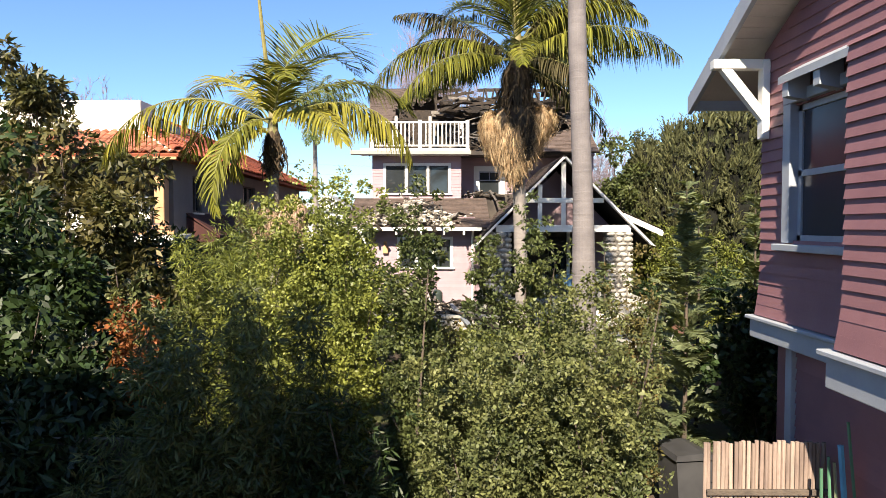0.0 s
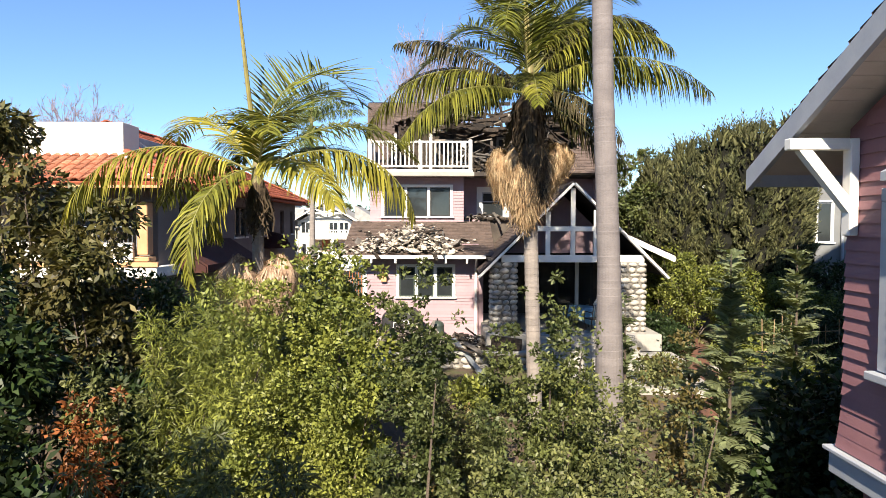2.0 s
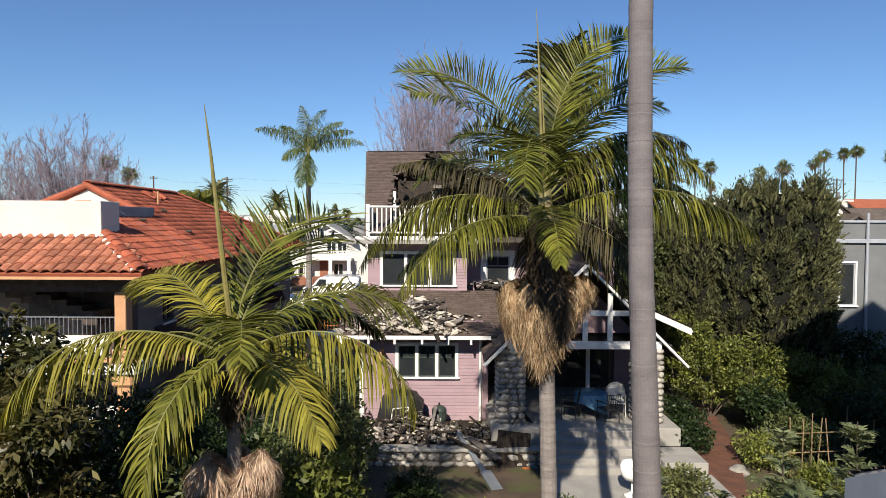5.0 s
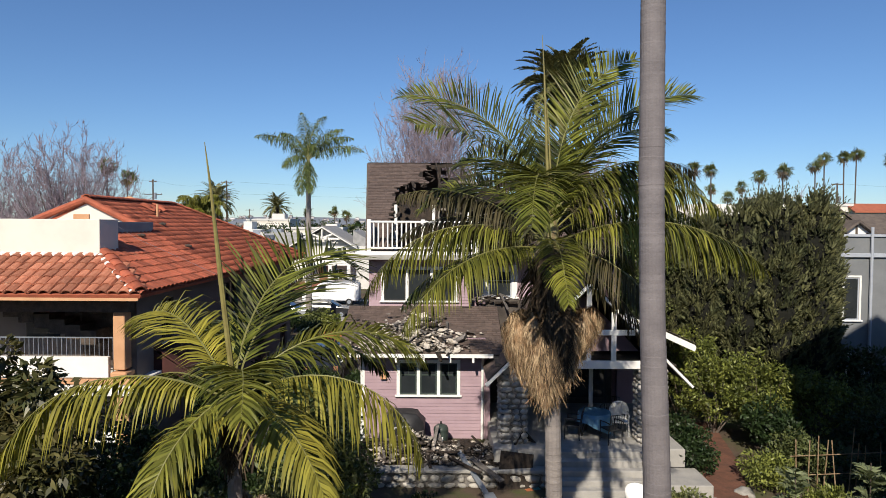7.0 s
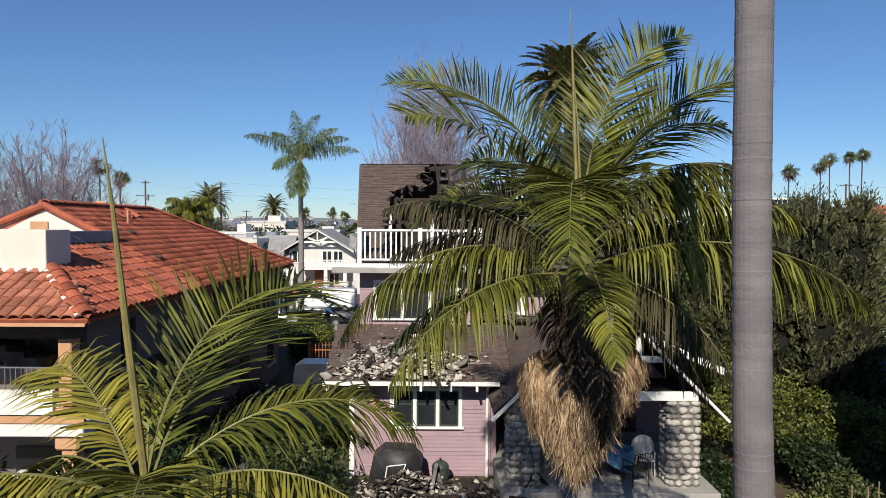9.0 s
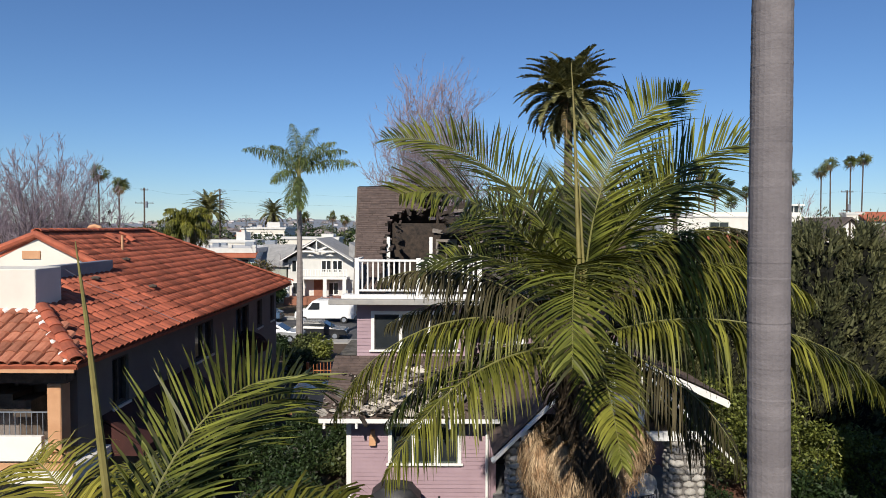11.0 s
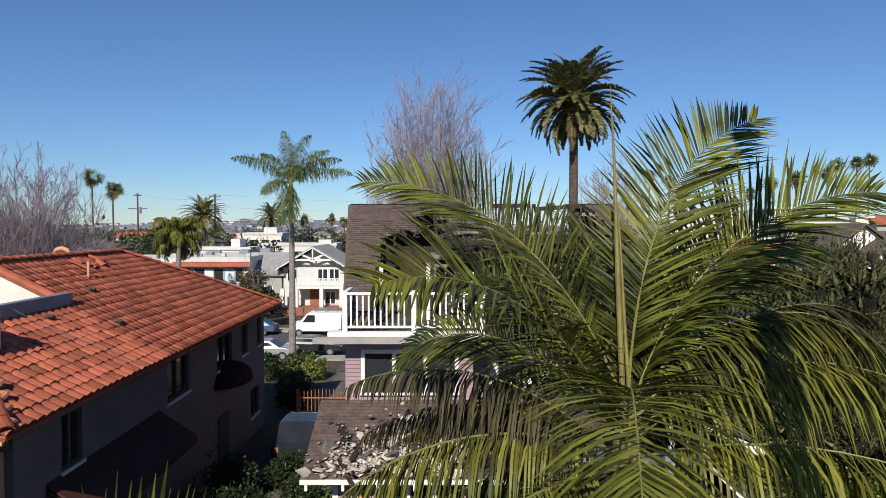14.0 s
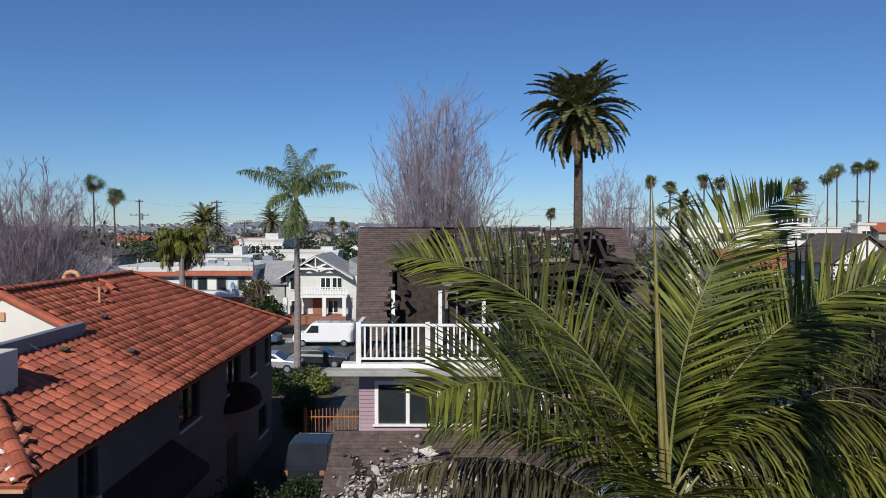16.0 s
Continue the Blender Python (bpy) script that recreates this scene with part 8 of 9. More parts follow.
car("silver_car", "silver car parked at the near kerb", (-13.2, 56.9, 0.52), 180, PAINT_SILVER, 4.5)
car("dark_suv", "dark car parked in the narrow driveway", (-6.0, 36.2, 0.76), -90, PAINT_DARK, 4.6, 1.85, 1.6)
car("blue_car", "small blue car parked beyond the cypresses", (17.5, 44.0, gz(17, 44)), 20, PAINT_BLUE, 4.2)

# orange iron gate across the driveway
RUST = material("orange_iron_paint", (0.5, 0.19, 0.07), 0.6, (0.4, 0.14, 0.05), 4.0)
gate = thing("iron_gate", "orange-painted iron driveway gate with an arched top", "gate", (-5.75, 39.7, 0.78))
for k in range(15):
    x = -1.25 + k * 0.178
    part("bar", tube(bmesh.new(), [(x, 0, 0.02), (x, 0, 1.55 + 0.22 * math.cos(x * 1.1))], 0.018, 6), RUST, gate)
for z in (0.15, 1.3):
    part("rail", abox(-1.3, 1.3, -0.02, 0.02, z, z + 0.05), RUST, gate)
for x in (-1.38, 1.38):
    part("gate_post", abox(x - 0.07, x + 0.07, -0.07, 0.07, -0.1, 1.75, bevel=0.01), RUST, gate)


# green masses behind
def far_tree(seed, x, y, top, r, mat, n=2600, leaf=(0.34, 0.17), base=1.5, label="rounded green tree between the houses"):
    shrub("street_tree", label, seed, x, y, top, r, r, mat, leaf, n, r * 0.36, 30, category="tree", base=base, group="trees beyond the street", z0=0.5)


for k, (x, y, top, r, mat) in enumerate(((-17.6, 72.5, 4.2, 1.3, LEAF_DARK), (-33, 62, 8.0, 2.6, LEAF_DARK), (-22, 93, 8.3, 2.6, LEAF_DARK), (-34, 116, 8.3, 2.6, LEAF_DARK), (-29.5, 116, 8.2, 2.6, LEAF_MID), (-25, 116, 8.6, 2.4, LEAF_DARK), (-19.6, 75.5, 6.6, 1.3, LEAF_BROWN), (-7, 90, 8.0, 2.4, LEAF_MID), (-4, 110, 9.2, 3.2, LEAF_DARK), (2, 92, 10.5, 3.2, LEAF_DARK), (8, 96, 10.8, 3.6, LEAF_DARK), (13, 74, 10.6, 2.6, LEAF_MID), (15, 88, 10.6, 3.4, LEAF_DARK), (22, 80, 9.6, 3.0, LEAF_MID), (17, 60, 8.8, 2.2, LEAF_DARK), (30, 90, 11.0, 3.6, LEAF_DARK), (38, 100, 10.8, 3.8, LEAF_DARK), (20, 53, 8.2, 2.4, LEAF_DARK), (24.5, 51, 7.8, 2.4, LEAF_DARK), (16, 50, 7.6, 2.2, LEAF_MID), (28, 46, 7.2, 2.4, LEAF_DARK), (33, 46, 7.4, 2.6, LEAF_DARK), (14, 40, 5.8, 2.0, LEAF_MID), (18, 38, 6.8, 2.4, LEAF_DARK), (24, 36, 6.2, 2.6, LEAF_MID), (11.5, 38, 5.0, 1.6, LEAF_FRESH), (10, 34.5, 6.5, 1.5, LEAF_FRESH), (-31, 112, 9.0, 3.0, LEAF_DARK), (-19, 112, 8.8, 3.0, LEAF_MID), (-43, 104, 10.2, 3.4, LEAF_DARK), (-50, 95, 11.0, 3.8, LEAF_DARK), (-44, 124, 9.4, 3.6, LEAF_MID), (-12, 108, 8.6, 2.6, LEAF_DARK), (70, 112, 11.5, 4.5, LEAF_DARK), (78, 105, 11, 4, LEAF_DARK), (56, 90, 9.5, 3.6, LEAF_DARK), (46, 84, 9.0, 3.4, LEAF_MID), (36.5, 79, 7.8, 2.8, LEAF_DARK), (31.5, 77, 7.6, 2.6, LEAF_MID))):
    far_tree(500 + k, x, y, top, r, mat)
rngt = random.Random(88)
for k in range(54):
    y = 125 + 330 * (k / 54) ** 1.15
    x = rngt.uniform(-0.66, 0.66) * y
    far_tree(560 + k, x, y, rngt.uniform(7.5, 12.0), rngt.uniform(3, 6.5), rngt.choice([LEAF_DARK, LEAF_DARK, LEAF_MID, LEAF_GREY]), 700, (1.0, 0.5), 0.5, "distant green tree among the roofs")
for k, (x, y, top, r, mat) in enumerate(((-9.6, 50.5, 2.3, 0.8, LEAF_MID), (-8.3, 49.8, 2.0, 0.7, LEAF_YELLOW), (-10.9, 49.6, 2.2, 0.9, LEAF_DARK), (-9.2, 47.0, 1.9, 0.9, LEAF_MID), (-8.4, 44.0, 2.2, 0.8, LEAF_DARK), (-7.9, 42.0, 2.4, 0.7, LEAF_DARK), (-3.9, 43.0, 2.0, 0.8, LEAF_DARK), (-8.0, 28.5, 2.2, 0.7, LEAF_MID), (-7.9, 26.0, 2.6, 0.8, LEAF_FRESH), (-4.0, 29.0, 1.7, 0.6, LEAF_MID), (-4.2, 32.5, 1.6, 0.5, LEAF_DARK))):
    shrub("front_shrub", "small garden shrub beside the driveway", 640 + k, x, y, top, r, r, mat, (0.16, 0.09), 2600, 0.3, 26, group="driveway shrubs")

# hills at the horizon
bm = bmesh.new()
rows = []
for j, (y, k) in enumerate(((900, 0.0), (1300, 0.55), (1800, 1.0), (2400, 1.15))):
    rows.append([bm.verts.new((x, y, -1 + k * (13 + 10 * noise.noise(Vector((x * 0.002, j * 0.3, 5))) + 5 * noise.noise(Vector((x * 0.012, j, 2))) + 16 * math.exp(-((x + 480) / 330) ** 2)))) for x in range(-2400, 2401, 60)])
for a, b in zip(rows, rows[1:]):
    for i in range(len(a) - 1):
        bm.faces.new((a[i], a[i + 1], b[i + 1], b[i]))
# the bluish grey puts distance haze into the hills' own colour
HILL = material("haze_tinted_hills", (0.2, 0.23, 0.27), 1.0, (0.27, 0.28, 0.3), 0.02, grain=0.3, grain_scale=0.12)
tagged(smooth(part("distant_hills", bm, HILL, None)), "low hills at the horizon, tinted blue-green for haze", "hills", kind="structure")
rngf = random.Random(99)


def hill_z(x, y):
    k = max(0.0, min(1.15, (y - 900) / 800))
    return -1 + k * 0.9 * (13 + 10 * noise.noise(Vector((x * 0.002, 0.5, 5))) + 16 * math.exp(-((x + 480) / 330) ** 2))


TOWN = material("far_town_walls", (0.48, 0.46, 0.45), 0.9, (0.36, 0.33, 0.32), 0.05, island=0.6)
TOWN_ROOF = material("far_town_roofs", (0.24, 0.19, 0.18), 0.9, (0.2, 0.19, 0.2), 0.03, island=0.6)
walls, roofs = bmesh.new(), bmesh.new()
for k in range(620):
    y = rngf.uniform(330, 1000) if k < 330 else rngf.uniform(900, 1750)
    x = rngf.uniform(-0.68, 0.68) * y
    w, h = rngf.uniform(5, 12), rngf.uniform(3, 5.5)
    z = max(0.0, hill_z(x, y))
    box(walls, x, x + w, y, y + 10, z - 1, z + h)
    prism(roofs, [(x - 0.6, z + h + 0.02), (x + w + 0.6, z + h + 0.02), (x + w / 2, z + h + rngf.uniform(0.6, 2.4))], y - 0.5, y + 10.5, "y")
tagged(part("distant_town", walls, TOWN, None), "pale far houses of the town below the horizon", "houses", kind="stuff")
tagged(part("distant_roofs", roofs, TOWN_ROOF, None), "grey and reddish roofs of the far town", "roofs", kind="stuff")
rngw = np.random.default_rng(98)
cs = []
for k in range(700):
    y = 300 + 1300 * rngw.random() ** 1.3
    x = (rngw.random() - 0.5) * 1.38 * y
    r = rngw.uniform(2.0, 4.5)
    cs.append((x, y, max(0.0, hill_z(x, y)) + r * 0.9, r))
co, q = leaf_cloud(rngw, cs, 34000, 1.7, 1.0)
# haze is mixed into this greyed green
LEAF_HAZE = leafy("haze_tinted_foliage", (0.1, 0.12, 0.085), (0.06, 0.078, 0.06), 0.8, 0.5, 0.1)
tagged(dress("distant_trees", fastmesh("distant_trees", co, q), LEAF_HAZE, None), "green treetops scattered through the far town, tinted for haze", "trees", kind="stuff")

# ---------------------------------------------------------------- things on the terrace, porch and patio

tagged(part("terrace", abox(-2.9, 2.6, 22.3, WALL_Y - 0.03, 0.4, 1.2), SOIL, None), "raised earth terrace against the pink wall", "terrace", kind="structure")
ret = thing("retaining_wall", "low river-stone retaining wall with a concrete cap", "wall", (0, 0, 0))
stone_column(ret, -2.6, 2.85, 22.0, 22.3, 0.5, 1.14, 14, 0.26, "stone_face")
part("cap", abox(-2.65, 2.9, 21.94, 22.34, 1.145, 1.25, bevel=0.02), CONCRETE, ret)

PLASTER = material("broken_plaster", (0.6, 0.55, 0.47), 0.95, (0.36, 0.32, 0.28), 3.0, grain=0.2, bump=0.5, vary=0.35)
ASHWOOD = material("ashen_wood", (0.2, 0.18, 0.165), 0.9, (0.09, 0.08, 0.075), 5.0, grain=0.3, bump=0.5, vary=0.4)
BLACKRAG = material("black_tarp", (0.02, 0.02, 0.022), 0.5, (0.035, 0.035, 0.038), 3.0, bump=0.4, bump_scale=9)
TEAL = material("teal_cloth", (0.12, 0.34, 0.36), 0.8, (0.1, 0.28, 0.3), 3.0, bump=0.4)
BLUE = material("blue_cloth", (0.12, 0.3, 0.48), 0.8, (0.2, 0.4, 0.55), 5.0, bump=0.3)
ORANGERED = material("orange_red_board", (0.5, 0.13, 0.06), 0.8, (0.36, 0.1, 0.05), 4.0)


def chunk(seed, sub=1):
    """A broken lump or slab with uneven faces."""
    r = random.Random(seed)
    bm = bmesh.new()
    if r.random() < 0.25:
        ball(bm, (0, 0, 0), 0.5, (1, r.uniform(0.5, 0.9), r.uniform(0.25, 0.6)), 1, 0.9, seed)
    else:
        n = r.randint(4, 6)
        prism(bm, [(0.5 * r.uniform(0.6, 1) * math.cos(2 * math.pi * k / n), 0.5 * r.uniform(0.3, 1) * math.sin(2 * math.pi * k / n)) for k in range(n)], -0.035, 0.035, "z")
    me = bpy.data.meshes.new("chunk")
    bm.to_mesh(me)
    bm.free()
    return me


def rubble(name, label, seed, n, spread, mats, plank=0.35, size=(0.12, 0.4)):
    """A heap of rubble, each lump a piece; spread(r) gives a place on the heap."""
    r = random.Random(seed)
    kinds = []
    for k in range(8):
        for m in mats:
            me = chunk(seed * 10 + k)
            me.materials.append(m)
            kinds.append(me)
    boards = []
    for m in (ASHWOOD, CHAR):
        me = rawmesh("plank", *[list(q) for q in cube_data()])
        me.materials.append(m)
        boards.append(me)
    t = thing(name, label, "rubble")
    for k in range(n):
        p, z = spread(r)
        if r.random() < plank:
            o = new("plank", r.choice(boards))
            o.scale = (r.uniform(0.5, 1.4), r.uniform(0.05, 0.14), r.uniform(0.02, 0.06))
            o.rotation_euler = (r.uniform(-0.4, 0.4), r.uniform(-0.5, 0.5), r.uniform(0, 6.3))
        else:
            o = new("chunk", r.choice(kinds))
            s = r.uniform(*size)
            o.scale = (s, s * r.uniform(0.7, 1.2), s * r.uniform(0.6, 1.1))
            o.rotation_euler = (r.uniform(-0.6, 0.6), r.uniform(-0.6, 0.6), r.uniform(0, 6.3))
        o.location = (p[0], p[1], z)
        o.parent = t
    return t


def cube_data():
    v = [(x, y, z) for x in (-0.5, 0.5) for y in (-0.5, 0.5) for z in (-0.5, 0.5)]
    return v, [(0, 1, 3, 2), (4, 6, 7, 5), (0, 4, 5, 1), (2, 3, 7, 6), (0, 2, 6, 4), (1, 5, 7, 3)]


def on_terrace(r):
    x, y = r.uniform(-2.6, 2.3), r.uniform(22.3, 24.4)
    h = 0.75 * math.exp(-((x + 1.2) / 1.1) ** 2 - ((y - 23.2) / 0.7) ** 2) + 0.35 * math.exp(-((x - 1.0) / 0.8) ** 2 - ((y - 23.0) / 0.6) ** 2)
    return (x, y), 1.2 + h * r.random() ** 0.5 + 0.03


def on_roof(r):
    x = -1.35 + r.gauss(0, 0.8)
    s = min(0.75, abs(r.gauss(0.12, 0.2)))
    return (x, EAVE_Y + (TOP_Y - EAVE_Y) * s), EAVE_Z + (TOP_Z - EAVE_Z) * s + 0.07 + 0.55 * r.random() * math.exp(-((x + 1.25) / 0.85) ** 2)


def on_attic(r):
    x, y = r.uniform(0.4, 5.6), r.uniform(28.0, 31.2)
    return (x, y), 7.4 + 1.0 * r.random() + 0.5 * math.exp(-((x - 3) / 1.5) ** 2) * r.random()


def on_ledge(r):
    x = r.uniform(0.9, 3.4)
    y = r.uniform(27.0, 28.3)
    return (x, y), 5.45 + 0.2 * r.random()


rubble("terrace_rubble", "heap of fire debris, charred boards and plaster on the terrace", 51, 298, on_terrace, (PLASTER, SOOT_AND_SHADE, ASHWOOD, CHAR, PLASTER), 0.2, (0.1, 0.4))
rubble("roof_rubble", "pale broken plaster and insulation strewn on the lower roof", 52, 230, on_roof, (PLASTER, PLASTER, PLASTER, PLASTER, ASHWOOD, SOOT_AND_SHADE), 0.14, (0.12, 0.62))
rubble("attic_rubble", "charred boards and collapsed rafters in the attic", 53, 230, on_attic, (CHAR, SOOT_AND_SHADE, ASHWOOD), 0.75, (0.15, 0.5))
rubble("ledge_rubble", "burned shingles and boards beside the upper window", 54, 40, on_ledge, (CHAR, SOOT_AND_SHADE), 0.5, (0.12, 0.35))



def fine_rubble(parent, seed, n, spread, size, mat, label):
    """Small broken bits between the lumps of a heap."""
    r = random.Random(seed)
    g = np.random.default_rng(seed)
    octa = np.array([(1, 0, 0), (0, 1, 0), (-1, 0, 0), (0, -1, 0), (0, 0, 1), (0, 0, -1)], dtype=float)
    tri = np.array([(0, 1, 4), (1, 2, 4), (2, 3, 4), (3, 0, 4), (1, 0, 5), (2, 1, 5), (3, 2, 5), (0, 3, 5)])
    co = []
    for k in range(n):
        p, z = spread(r)
        s = size[0] + (size[1] - size[0]) * r.random() ** 2
        e = Matrix.Rotation(r.uniform(0, 6.3), 3, "Z") @ Matrix.Rotation(r.uniform(-0.9, 0.9), 3, "X")
        v = octa * np.array([s * r.uniform(0.6, 1.6), s * r.uniform(0.4, 1), s * r.uniform(0.2, 0.7)]) * (0.7 + 0.6 * g.random((6, 1)))
        co.append(v @ np.array(e).T + np.array([p[0], p[1], z + 0.02]))
    co = np.concatenate(co)
    f = ((np.arange(n) * 6)[:, None, None] + tri).reshape(-1, 3)
    ob = dress("fine_rubble", fastmesh("fine_rubble", co, f), mat, parent, label)
    ob["kind"] = "stuff"


FINE_PALE = material("pale_crumbled_plaster", (0.58, 0.52, 0.45), 0.95, (0.3, 0.26, 0.23), 4.0, grain=0.3, bump=0.4, island=0.5)
FINE_DARK = material("dark_crumbled_debris", (0.12, 0.1, 0.085), 0.95, (0.05, 0.042, 0.038), 4.0, grain=0.3, bump=0.4, island=0.6)
heaps = {o.name: o for o in bpy.data.objects if o.name.endswith("_rubble")}
fine_rubble(heaps["terrace_rubble"], 61, 900, on_terrace, (0.03, 0.14), FINE_PALE, "crumbled pale plaster")
fine_rubble(heaps["terrace_rubble"], 62, 900, on_terrace, (0.03, 0.16), FINE_DARK, "crumbled charred bits")
fine_rubble(heaps["roof_rubble"], 63, 1100, on_roof, (0.03, 0.13), FINE_PALE, "crumbled pale plaster")
fine_rubble(heaps["roof_rubble"], 64, 250, on_roof, (0.03, 0.1), FINE_DARK, "crumbled charred bits")

# covered barbecue
bbq = thing("covered_barbecue", "barbecue under a sagging black cover on the terrace", "barbecue", (-1.55, 24.1, 1.2))
bm = bmesh.new()
prism(bm, [(-0.78, 0.0), (0.78, 0.0), (0.72, 0.85), (0.5, 1.12), (-0.3, 1.2), (-0.62, 0.95)], -0.34, 0.34, "y")
bmesh.ops.subdivide_edges(bm, edges=bm.edges[:], cuts=3, use_grid_fill=True)
for v in bm.verts:
    k = noise.noise(v.co * 3.0)
    v.co += Vector((0.05 * k, 0.06 * noise.noise(v.co * 4 + Vector((5, 0, 0))), 0.03 * k))
smooth(part("cover", bm, BLACKRAG, bbq))
bm = bmesh.new()
fr = ((-0.3, -0.42, 0.22), (0.12, -0.42, 0.3), (0.3, -0.36, 0.78), (-0.22, -0.36, 0.72))
for a, b in zip(fr, fr[1:] + fr[:1]):
    beam(bm, a, b, 0.025, 0.025)
tagged(part("picture_frame", bm, WHITE, None), "thin white frame leaning on the black cover", "frame").location = (-1.55, 24.1, 1.2)
# smoker
smk = thing("smoker_grill", "dark green domed smoker grill with a label", "grill", (-0.28, 24.2, 1.2))
part("body", tube(bmesh.new(), [(0, 0, 0.1), (0, 0, 0.3), (0, 0, 0.52)], [0.2, 0.24, 0.24], 16), SASH, smk)
bm = bmesh.new()
ball(bm, (0, 0, 0.54), 0.245, (1, 1, 0.75), 3)
smooth(part("lid", bm, SASH, smk))
part("knob", tube(bmesh.new(), [(0, 0, 0.7), (0, 0, 0.8)], 0.03, 8), DARKMETAL, smk)
part("label_plate", abox(-0.06, 0.06, -0.255, -0.235, 0.24, 0.36), WHITE, smk)
for a in (0.5, 2.6, 4.7):
    part("leg", tube(bmesh.new(), [(0.17 * math.cos(a), 0.17 * math.sin(a), 0.15), (0.2 * math.cos(a), 0.2 * math.sin(a), 0)], 0.018, 6), DARKMETAL, smk)
# fallen roof panel with coloured boards, fallen gutter, black boxes
pan = thing("roof_debris", "charred roof panel leaning over orange and teal debris", "rubble", (2.05, 23.0, 1.2), 20)
part("panel", beam(bmesh.new(), (-0.5, 0, 0.05), (0.1, 0.1, 0.85), 0.7, 0.04, up=(0.9, 0, 0.3)), CHAR, pan)
part("panel", beam(bmesh.new(), (0.1, 0.1, 0.86), (0.75, -0.1, 0.05), 0.7, 0.04, up=(0.9, 0, -0.3)), CHAR, pan)
part("board", beam(bmesh.new(), (-0.35, -0.4, 0.05), (0.35, -0.35, 0.2), 0.1, 0.16), ORANGERED, pan, "orange-red board")
part("cloth", ball(bmesh.new(), (0.45, -0.35, 0.12), 0.2, (1, 0.7, 0.6), 2, 0.6, 4), TEAL, pan, "crumpled teal cloth")
for k, (x, y, s) in enumerate(((0.62, 23.2, 0.36), (0.95, 22.8, 0.28), (-0.9, 22.8, 0.3))):
    b = thing("charred_box", "charred black box in the debris", "box", (x, y, 1.2), 25 * k, "charred boxes")
    part("shell", abox(-s / 2, s / 2, -s / 2, s / 2, 0, s * 1.1, bevel=0.02), CHAR, b)
    part("flap", beam(bmesh.new(), (-s / 2, 0, s * 1.1), (-s * 0.9, 0, s * 1.3), s * 0.9, 0.015), CHAR, b)
gut = thing("fallen_gutter", "grey gutter and planks fallen over the retaining wall", "rubble", (0.75, 21.8, 0))
for a, b, w, m in (((-0.5, 0.9, 1.55), (0.35, -0.7, 0.75), 0.16, METAL), ((-0.2, 0.6, 1.5), (0.7, -0.4, 1.15), 0.2, ASHWOOD), ((0.3, -0.4, 0.8), (0.55, -1.5, 0.72), 0.32, METAL), ((-0.75, 0.7, 1.4), (0.1, -0.2, 1.3), 0.12, CHAR)):
    part("plank", beam(bmesh.new(), a, b, w, 0.04), m, gut)


# porch furniture
def metal_chair(at, turn, white=False):
    c = thing("patio_chair", "white round-backed patio chair on the porch" if white else "dark metal patio chair with arms on the porch", "chair", at, turn, "porch chairs")
    m = WHITE if white else DARKMETAL
    part("seat", abox(-0.24, 0.24, -0.22, 0.24, 0.41, 0.45, bevel=0.01), m, c)
    if white:
        back = tube(bmesh.new(), [(0, 0.26, 0.7), (0, 0.285, 0.7)], 0.31, 20)
        b = part("backrest", back, m, c)
        for k in range(5):
            part("slat", abox(-0.22 + 0.1 * k, -0.18 + 0.1 * k, 0.22, 0.259, 0.45, 0.95), m, b)
    else:
        part("backrest", tube(bmesh.new(), [(-0.24, 0.24, 0.42), (-0.24, 0.32, 0.92), (0.24, 0.32, 0.92), (0.24, 0.24, 0.42)], 0.016, 6), m, c)
        for k in range(5):
            part("slat", tube(bmesh.new(), [(-0.16 + 0.08 * k, 0.25, 0.45), (-0.16 + 0.08 * k, 0.315, 0.9)], 0.01, 5), m, c)
    for s in (-1, 1):
        part("arm", tube(bmesh.new(), [(s * 0.26, 0.28, 0.66), (s * 0.27, 0.0, 0.67), (s * 0.26, -0.22, 0.64)], 0.018, 6), m, c)
        for y in (-0.2, 0.22):
            part("leg", tube(bmesh.new(), [(s * 0.25, y, 0.66 if y < 0 else 0.45), (s * 0.26, y * 1.1, 0)], 0.016, 6), m, c)
    return c


tab = thing("patio_table", "round patio table draped with a blue cloth", "table", (4.6, 23.75, 1.75))
part("tabletop", tube(bmesh.new(), [(0, 0, 0.69), (0, 0, 0.72)], 0.5, 20), DARKMETAL, tab)
for a in (0.4, 2.0, 3.5, 5.1):
    part("leg", tube(bmesh.new(), [(0.36 * math.cos(a), 0.36 * math.sin(a), 0.7), (0.42 * math.cos(a), 0.42 * math.sin(a), 0)], 0.018, 6), DARKMETAL, tab)
bm = bmesh.new()
grid = []
for i in range(25):
    a = 2 * math.pi * i / 24
    grid.append([bm.verts.new((r * math.cos(a), r * math.sin(a), z)) for r, z in ((0.02, 0.735), (0.5, 0.735), (0.54 + 0.03 * math.sin(6 * a), 0.66), (0.56 + 0.05 * math.sin(6 * a), 0.3 + 0.15 * math.sin(2 * a)))])
for a, b in zip(grid, grid[1:]):
    for j in range(3):
        bm.faces.new((a[j], b[j], b[j + 1], a[j + 1]))
cl = tagged(part("tablecloth", bm, BLUE, None), "rumpled blue patterned cloth over the table", "tablecloth")
cl.location = (4.6, 23.75, 1.75)
metal_chair((4.95, 22.98, 1.75), 200)
metal_chair((3.85, 23.4, 1.75), 250)
metal_chair((5.3, 24.6, 1.75), -30)
metal_chair((5.42, 23.75, 1.75), -8, True)
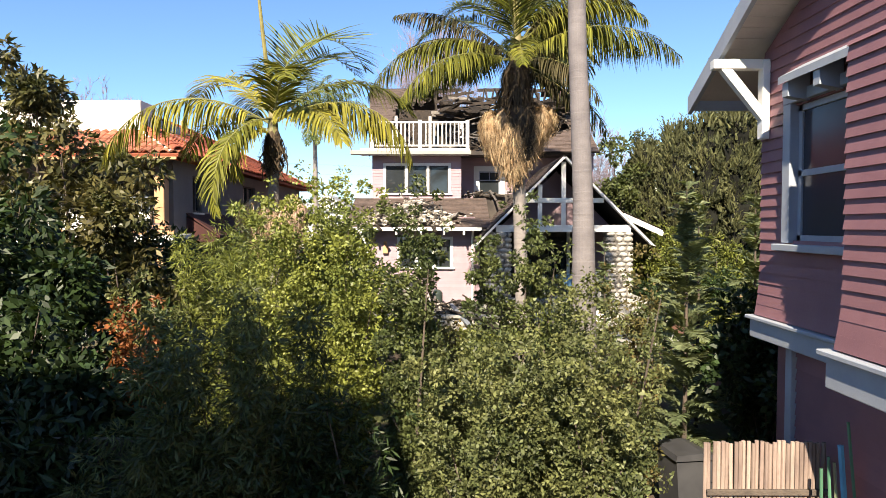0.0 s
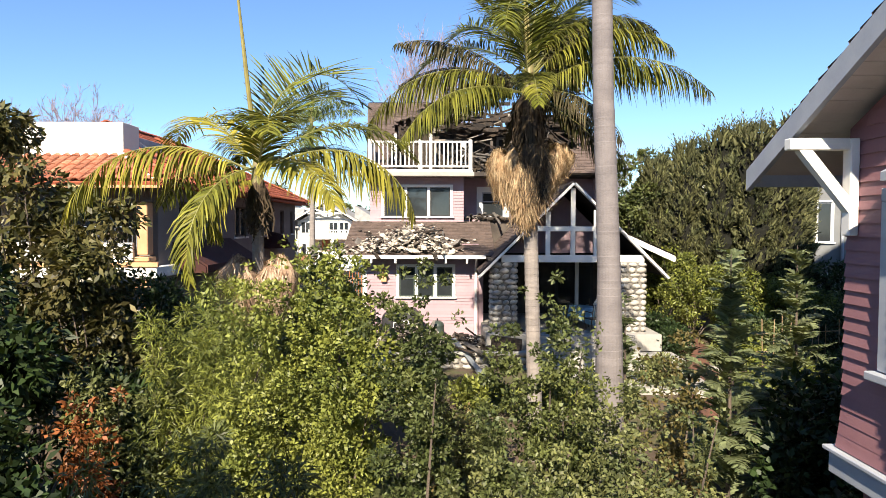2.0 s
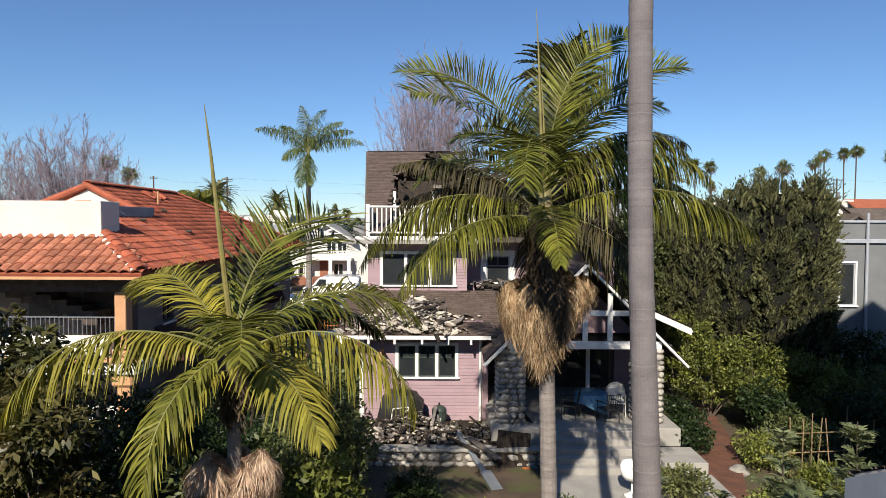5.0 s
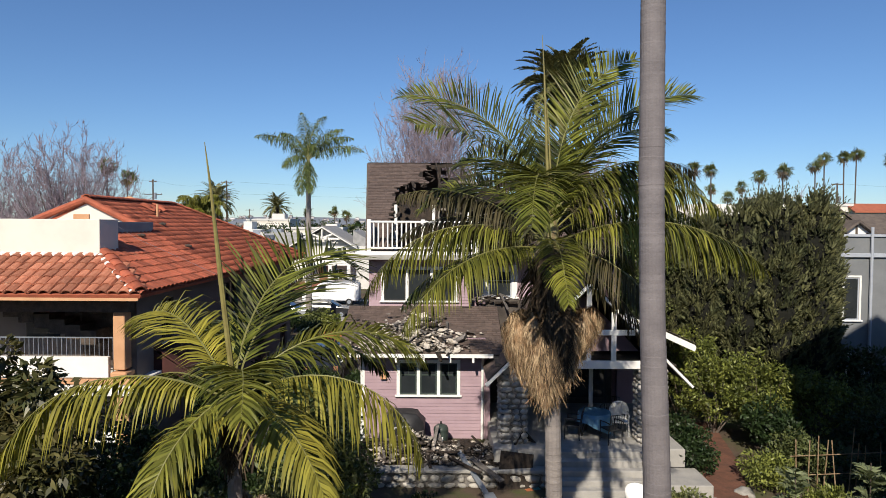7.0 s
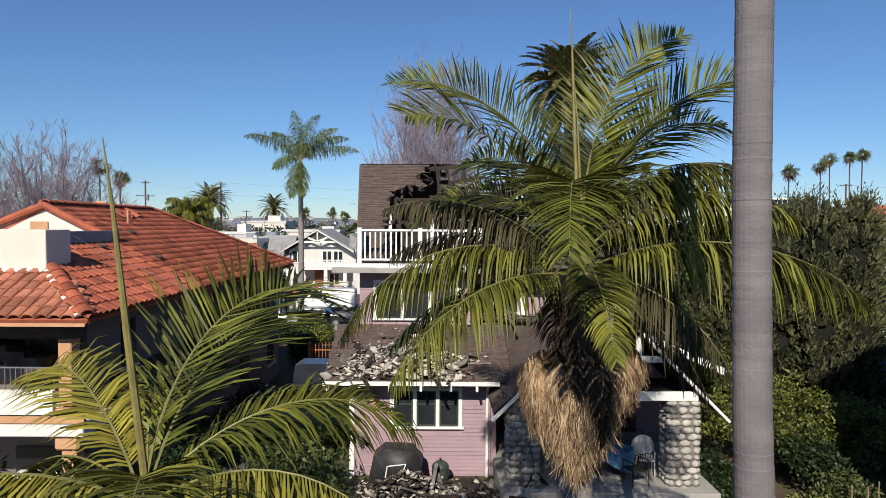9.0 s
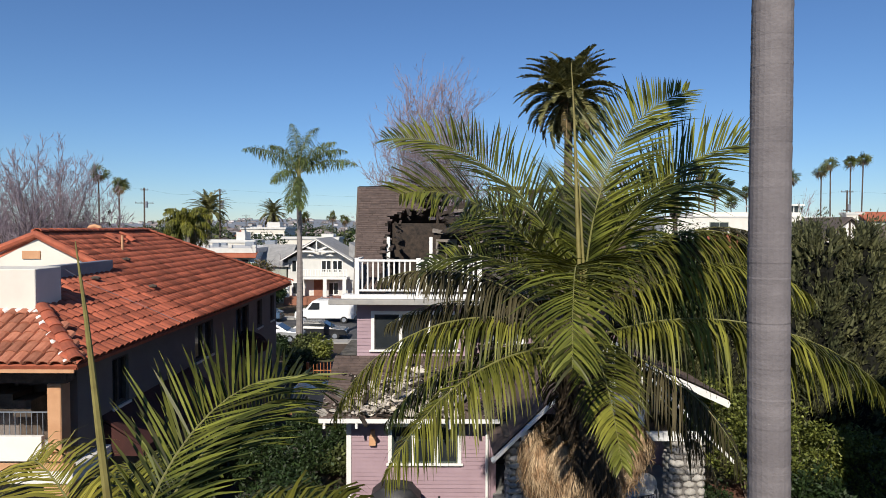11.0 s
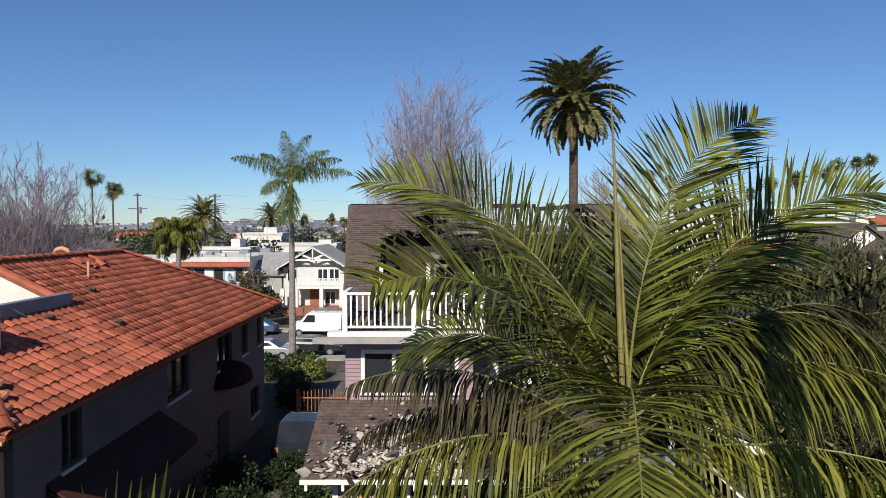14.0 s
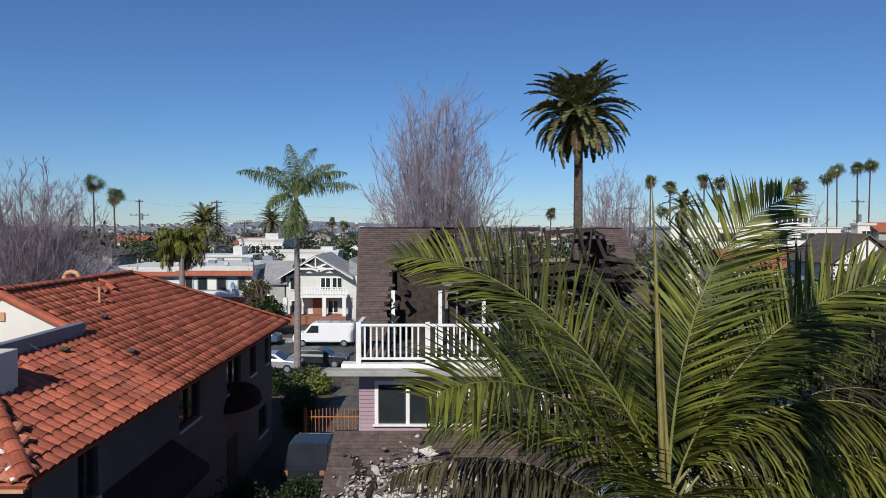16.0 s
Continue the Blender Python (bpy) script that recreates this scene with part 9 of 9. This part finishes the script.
# white tulip chair on the patio
tul = thing("tulip_chair", "white moulded pedestal chair standing on the patio", "chair", (4.75, 19.6, 0.86))
bm = bmesh.new()
grid = []
for i in range(21):
    a = 2 * math.pi * i / 20
    back = 0.5 + 0.5 * math.sin(a)
    grid.append([bm.verts.new((r * math.cos(a), r * math.sin(a) * 0.95, z)) for r, z in ((0.03, 0.42), (0.2, 0.43), (0.29, 0.52), (0.31 + 0.02 * back, 0.6 + 0.26 * back))])
for a, b in zip(grid, grid[1:]):
    for j in range(3):
        bm.faces.new((a[j], b[j], b[j + 1], a[j + 1]))
bmesh.ops.remove_doubles(bm, verts=bm.verts, dist=0.001)
bmesh.ops.solidify(bm, geom=bm.faces[:], thickness=0.02)
smooth(part("shell", bm, WHITE, tul))
smooth(part("pedestal", tube(bmesh.new(), [(0, 0, 0), (0, 0, 0.03), (0, 0, 0.12), (0, 0, 0.42)], [0.24, 0.22, 0.05, 0.04], 16), WHITE, tul))

# stake trellis and rocks by the path
tr = thing("bamboo_trellis", "loose trellis of dry bamboo stakes in the garden", "trellis", (9.9, 21.2, gz(9.9, 21.2)))
rs = random.Random(61)
for k in range(9):
    x = -0.2 + k * 0.28
    part("stake", tube(bmesh.new(), [(x, rs.uniform(-0.2, 0.2), 0), (x + rs.uniform(-0.15, 0.15), rs.uniform(-0.2, 0.2), rs.uniform(1.5, 2.1))], 0.016, 6), STRAW, tr)
for z in (0.7, 1.25):
    part("stake", tube(bmesh.new(), [(-0.4, 0, z), (2.2, 0.05, z + 0.1)], 0.014, 6), STRAW, tr)
rk = random.Random(62)
for k in range(16):
    x, y = rk.uniform(5.6, 8.6), rk.uniform(14.5, 21.5)
    if 5.9 < x < 7.9 and k % 3:
        x += 1.6
    s = rk.uniform(0.1, 0.26)
    o = tagged(smooth(part("garden_rock", ball(bmesh.new(), (0, 0, 0), s, (1.2, 1, 0.6), 2, 0.7, k), STONE, None)), "pale rounded rock beside the garden path", "rock", "garden rocks")
    o.location = (x, y, gz(x, y) + s * 0.3 + 0.03)
    o.rotation_euler = (0, 0, k)
# clutter on the neighbour's porch
pt = thing("porch_table", "white folding table under the loggia", "table", (-9.9, 21.6, 1.55))
part("tabletop", abox(-0.8, 0.8, -0.35, 0.35, 0.7, 0.74, bevel=0.01), WHITE, pt)
for x in (-0.7, 0.7):
    for y in (-0.28, 0.28):
        part("leg", tube(bmesh.new(), [(x, y, 0), (x, y, 0.7)], 0.02, 6), METAL, pt)
for k, (x, y, s, m) in enumerate(((-10.4, 21.5, 0.28, WHITE), (-9.9, 21.6, 0.22, BLACKRAG), (-9.45, 21.5, 0.3, WHITE))):
    o = tagged(part("storage_box", abox(-s, s, -s * 0.7, s * 0.7, 0, s, bevel=0.02), m, None), "white storage box on the porch table" if m is WHITE else "dark bag on the porch table", "box", "porch boxes")
    o.location = (x, y, 2.295)

# a burned panel and bright scraps fallen over the terrace's edge
panel = thing("burned_debris", "black burned board leaning on the terrace wall", "rubble", (1.85, 21.9, 0.62), 8)
bm = bmesh.new()
box(bm, -0.5, 0.5, -0.02, 0.02, 0.0, 1.12, Matrix.Rotation(radians(-17), 4, "X") @ Matrix.Rotation(radians(9), 4, "Y"), bevel=0.006)
part("board", bm, CHAR, panel)
for x, c, n in ((0.42, (0.5, 0.16, 0.06), "rust"), (0.62, (0.12, 0.35, 0.33), "teal")):
    bm = bmesh.new()
    box(bm, x - 0.13, x + 0.13, -0.28, -0.1, 0.02, 0.1, Matrix.Rotation(radians(12), 4, "Z"), bevel=0.01)
    part("scrap", bm, material("scrap_" + n, c, 0.7, tuple(v * 0.6 for v in c), 6.0, grain=0.2), panel, n + "-coloured scrap of plastic")

# ---------------------------------------------------------------- roof tiles, last
right_tiles, front_tiles = roof_tiles()
pale_me = [tile_mesh("tile", 0.3, 0.44, 5, TILE_PALE), tile_mesh("tile", 0.305, 0.46, 5, TILE_PALE)]
red_me = [tile_mesh("tile", 0.3, 0.44, 5, TILE), tile_mesh("tile", 0.305, 0.46, 5, TILE)]
rng = random.Random(9)
near_right = sorted(right_tiles, key=lambda m: m.translation.y)
rest = near_right[170:]
shown = [(m, red_me) for m in near_right[:170]] + [(m, pale_me) for m in sorted(front_tiles, key=lambda m: -m.translation.x)[:130]]
for m, kinds in shown:
    o = new("tile", kinds[rng.randrange(2)])
    o.parent = tile_roof
    o.matrix_local = m


def joined_tiles(name, mats, mat):
    base = tile_mesh("tmp", 0.3, 0.44, 5)
    co = np.array([v.co[:] for v in base.vertices])
    q = np.array([p.vertices[:] for p in base.polygons])
    bpy.data.meshes.remove(base)
    allco, allq = [], []
    for i, m in enumerate(mats):
        r = np.array(m)
        allco.append(co @ r[:3, :3].T + r[:3, 3])
        allq.append(q + i * len(co))
    ob = dress(name, fastmesh(name, np.concatenate(allco), np.concatenate(allq)), mat, tile_roof)
    ob["kind"] = "stuff"


joined_tiles("tiles", rest, TILE_FIELD)
joined_tiles("tiles", sorted(front_tiles, key=lambda m: -m.translation.x)[130:], TILE_PALE)
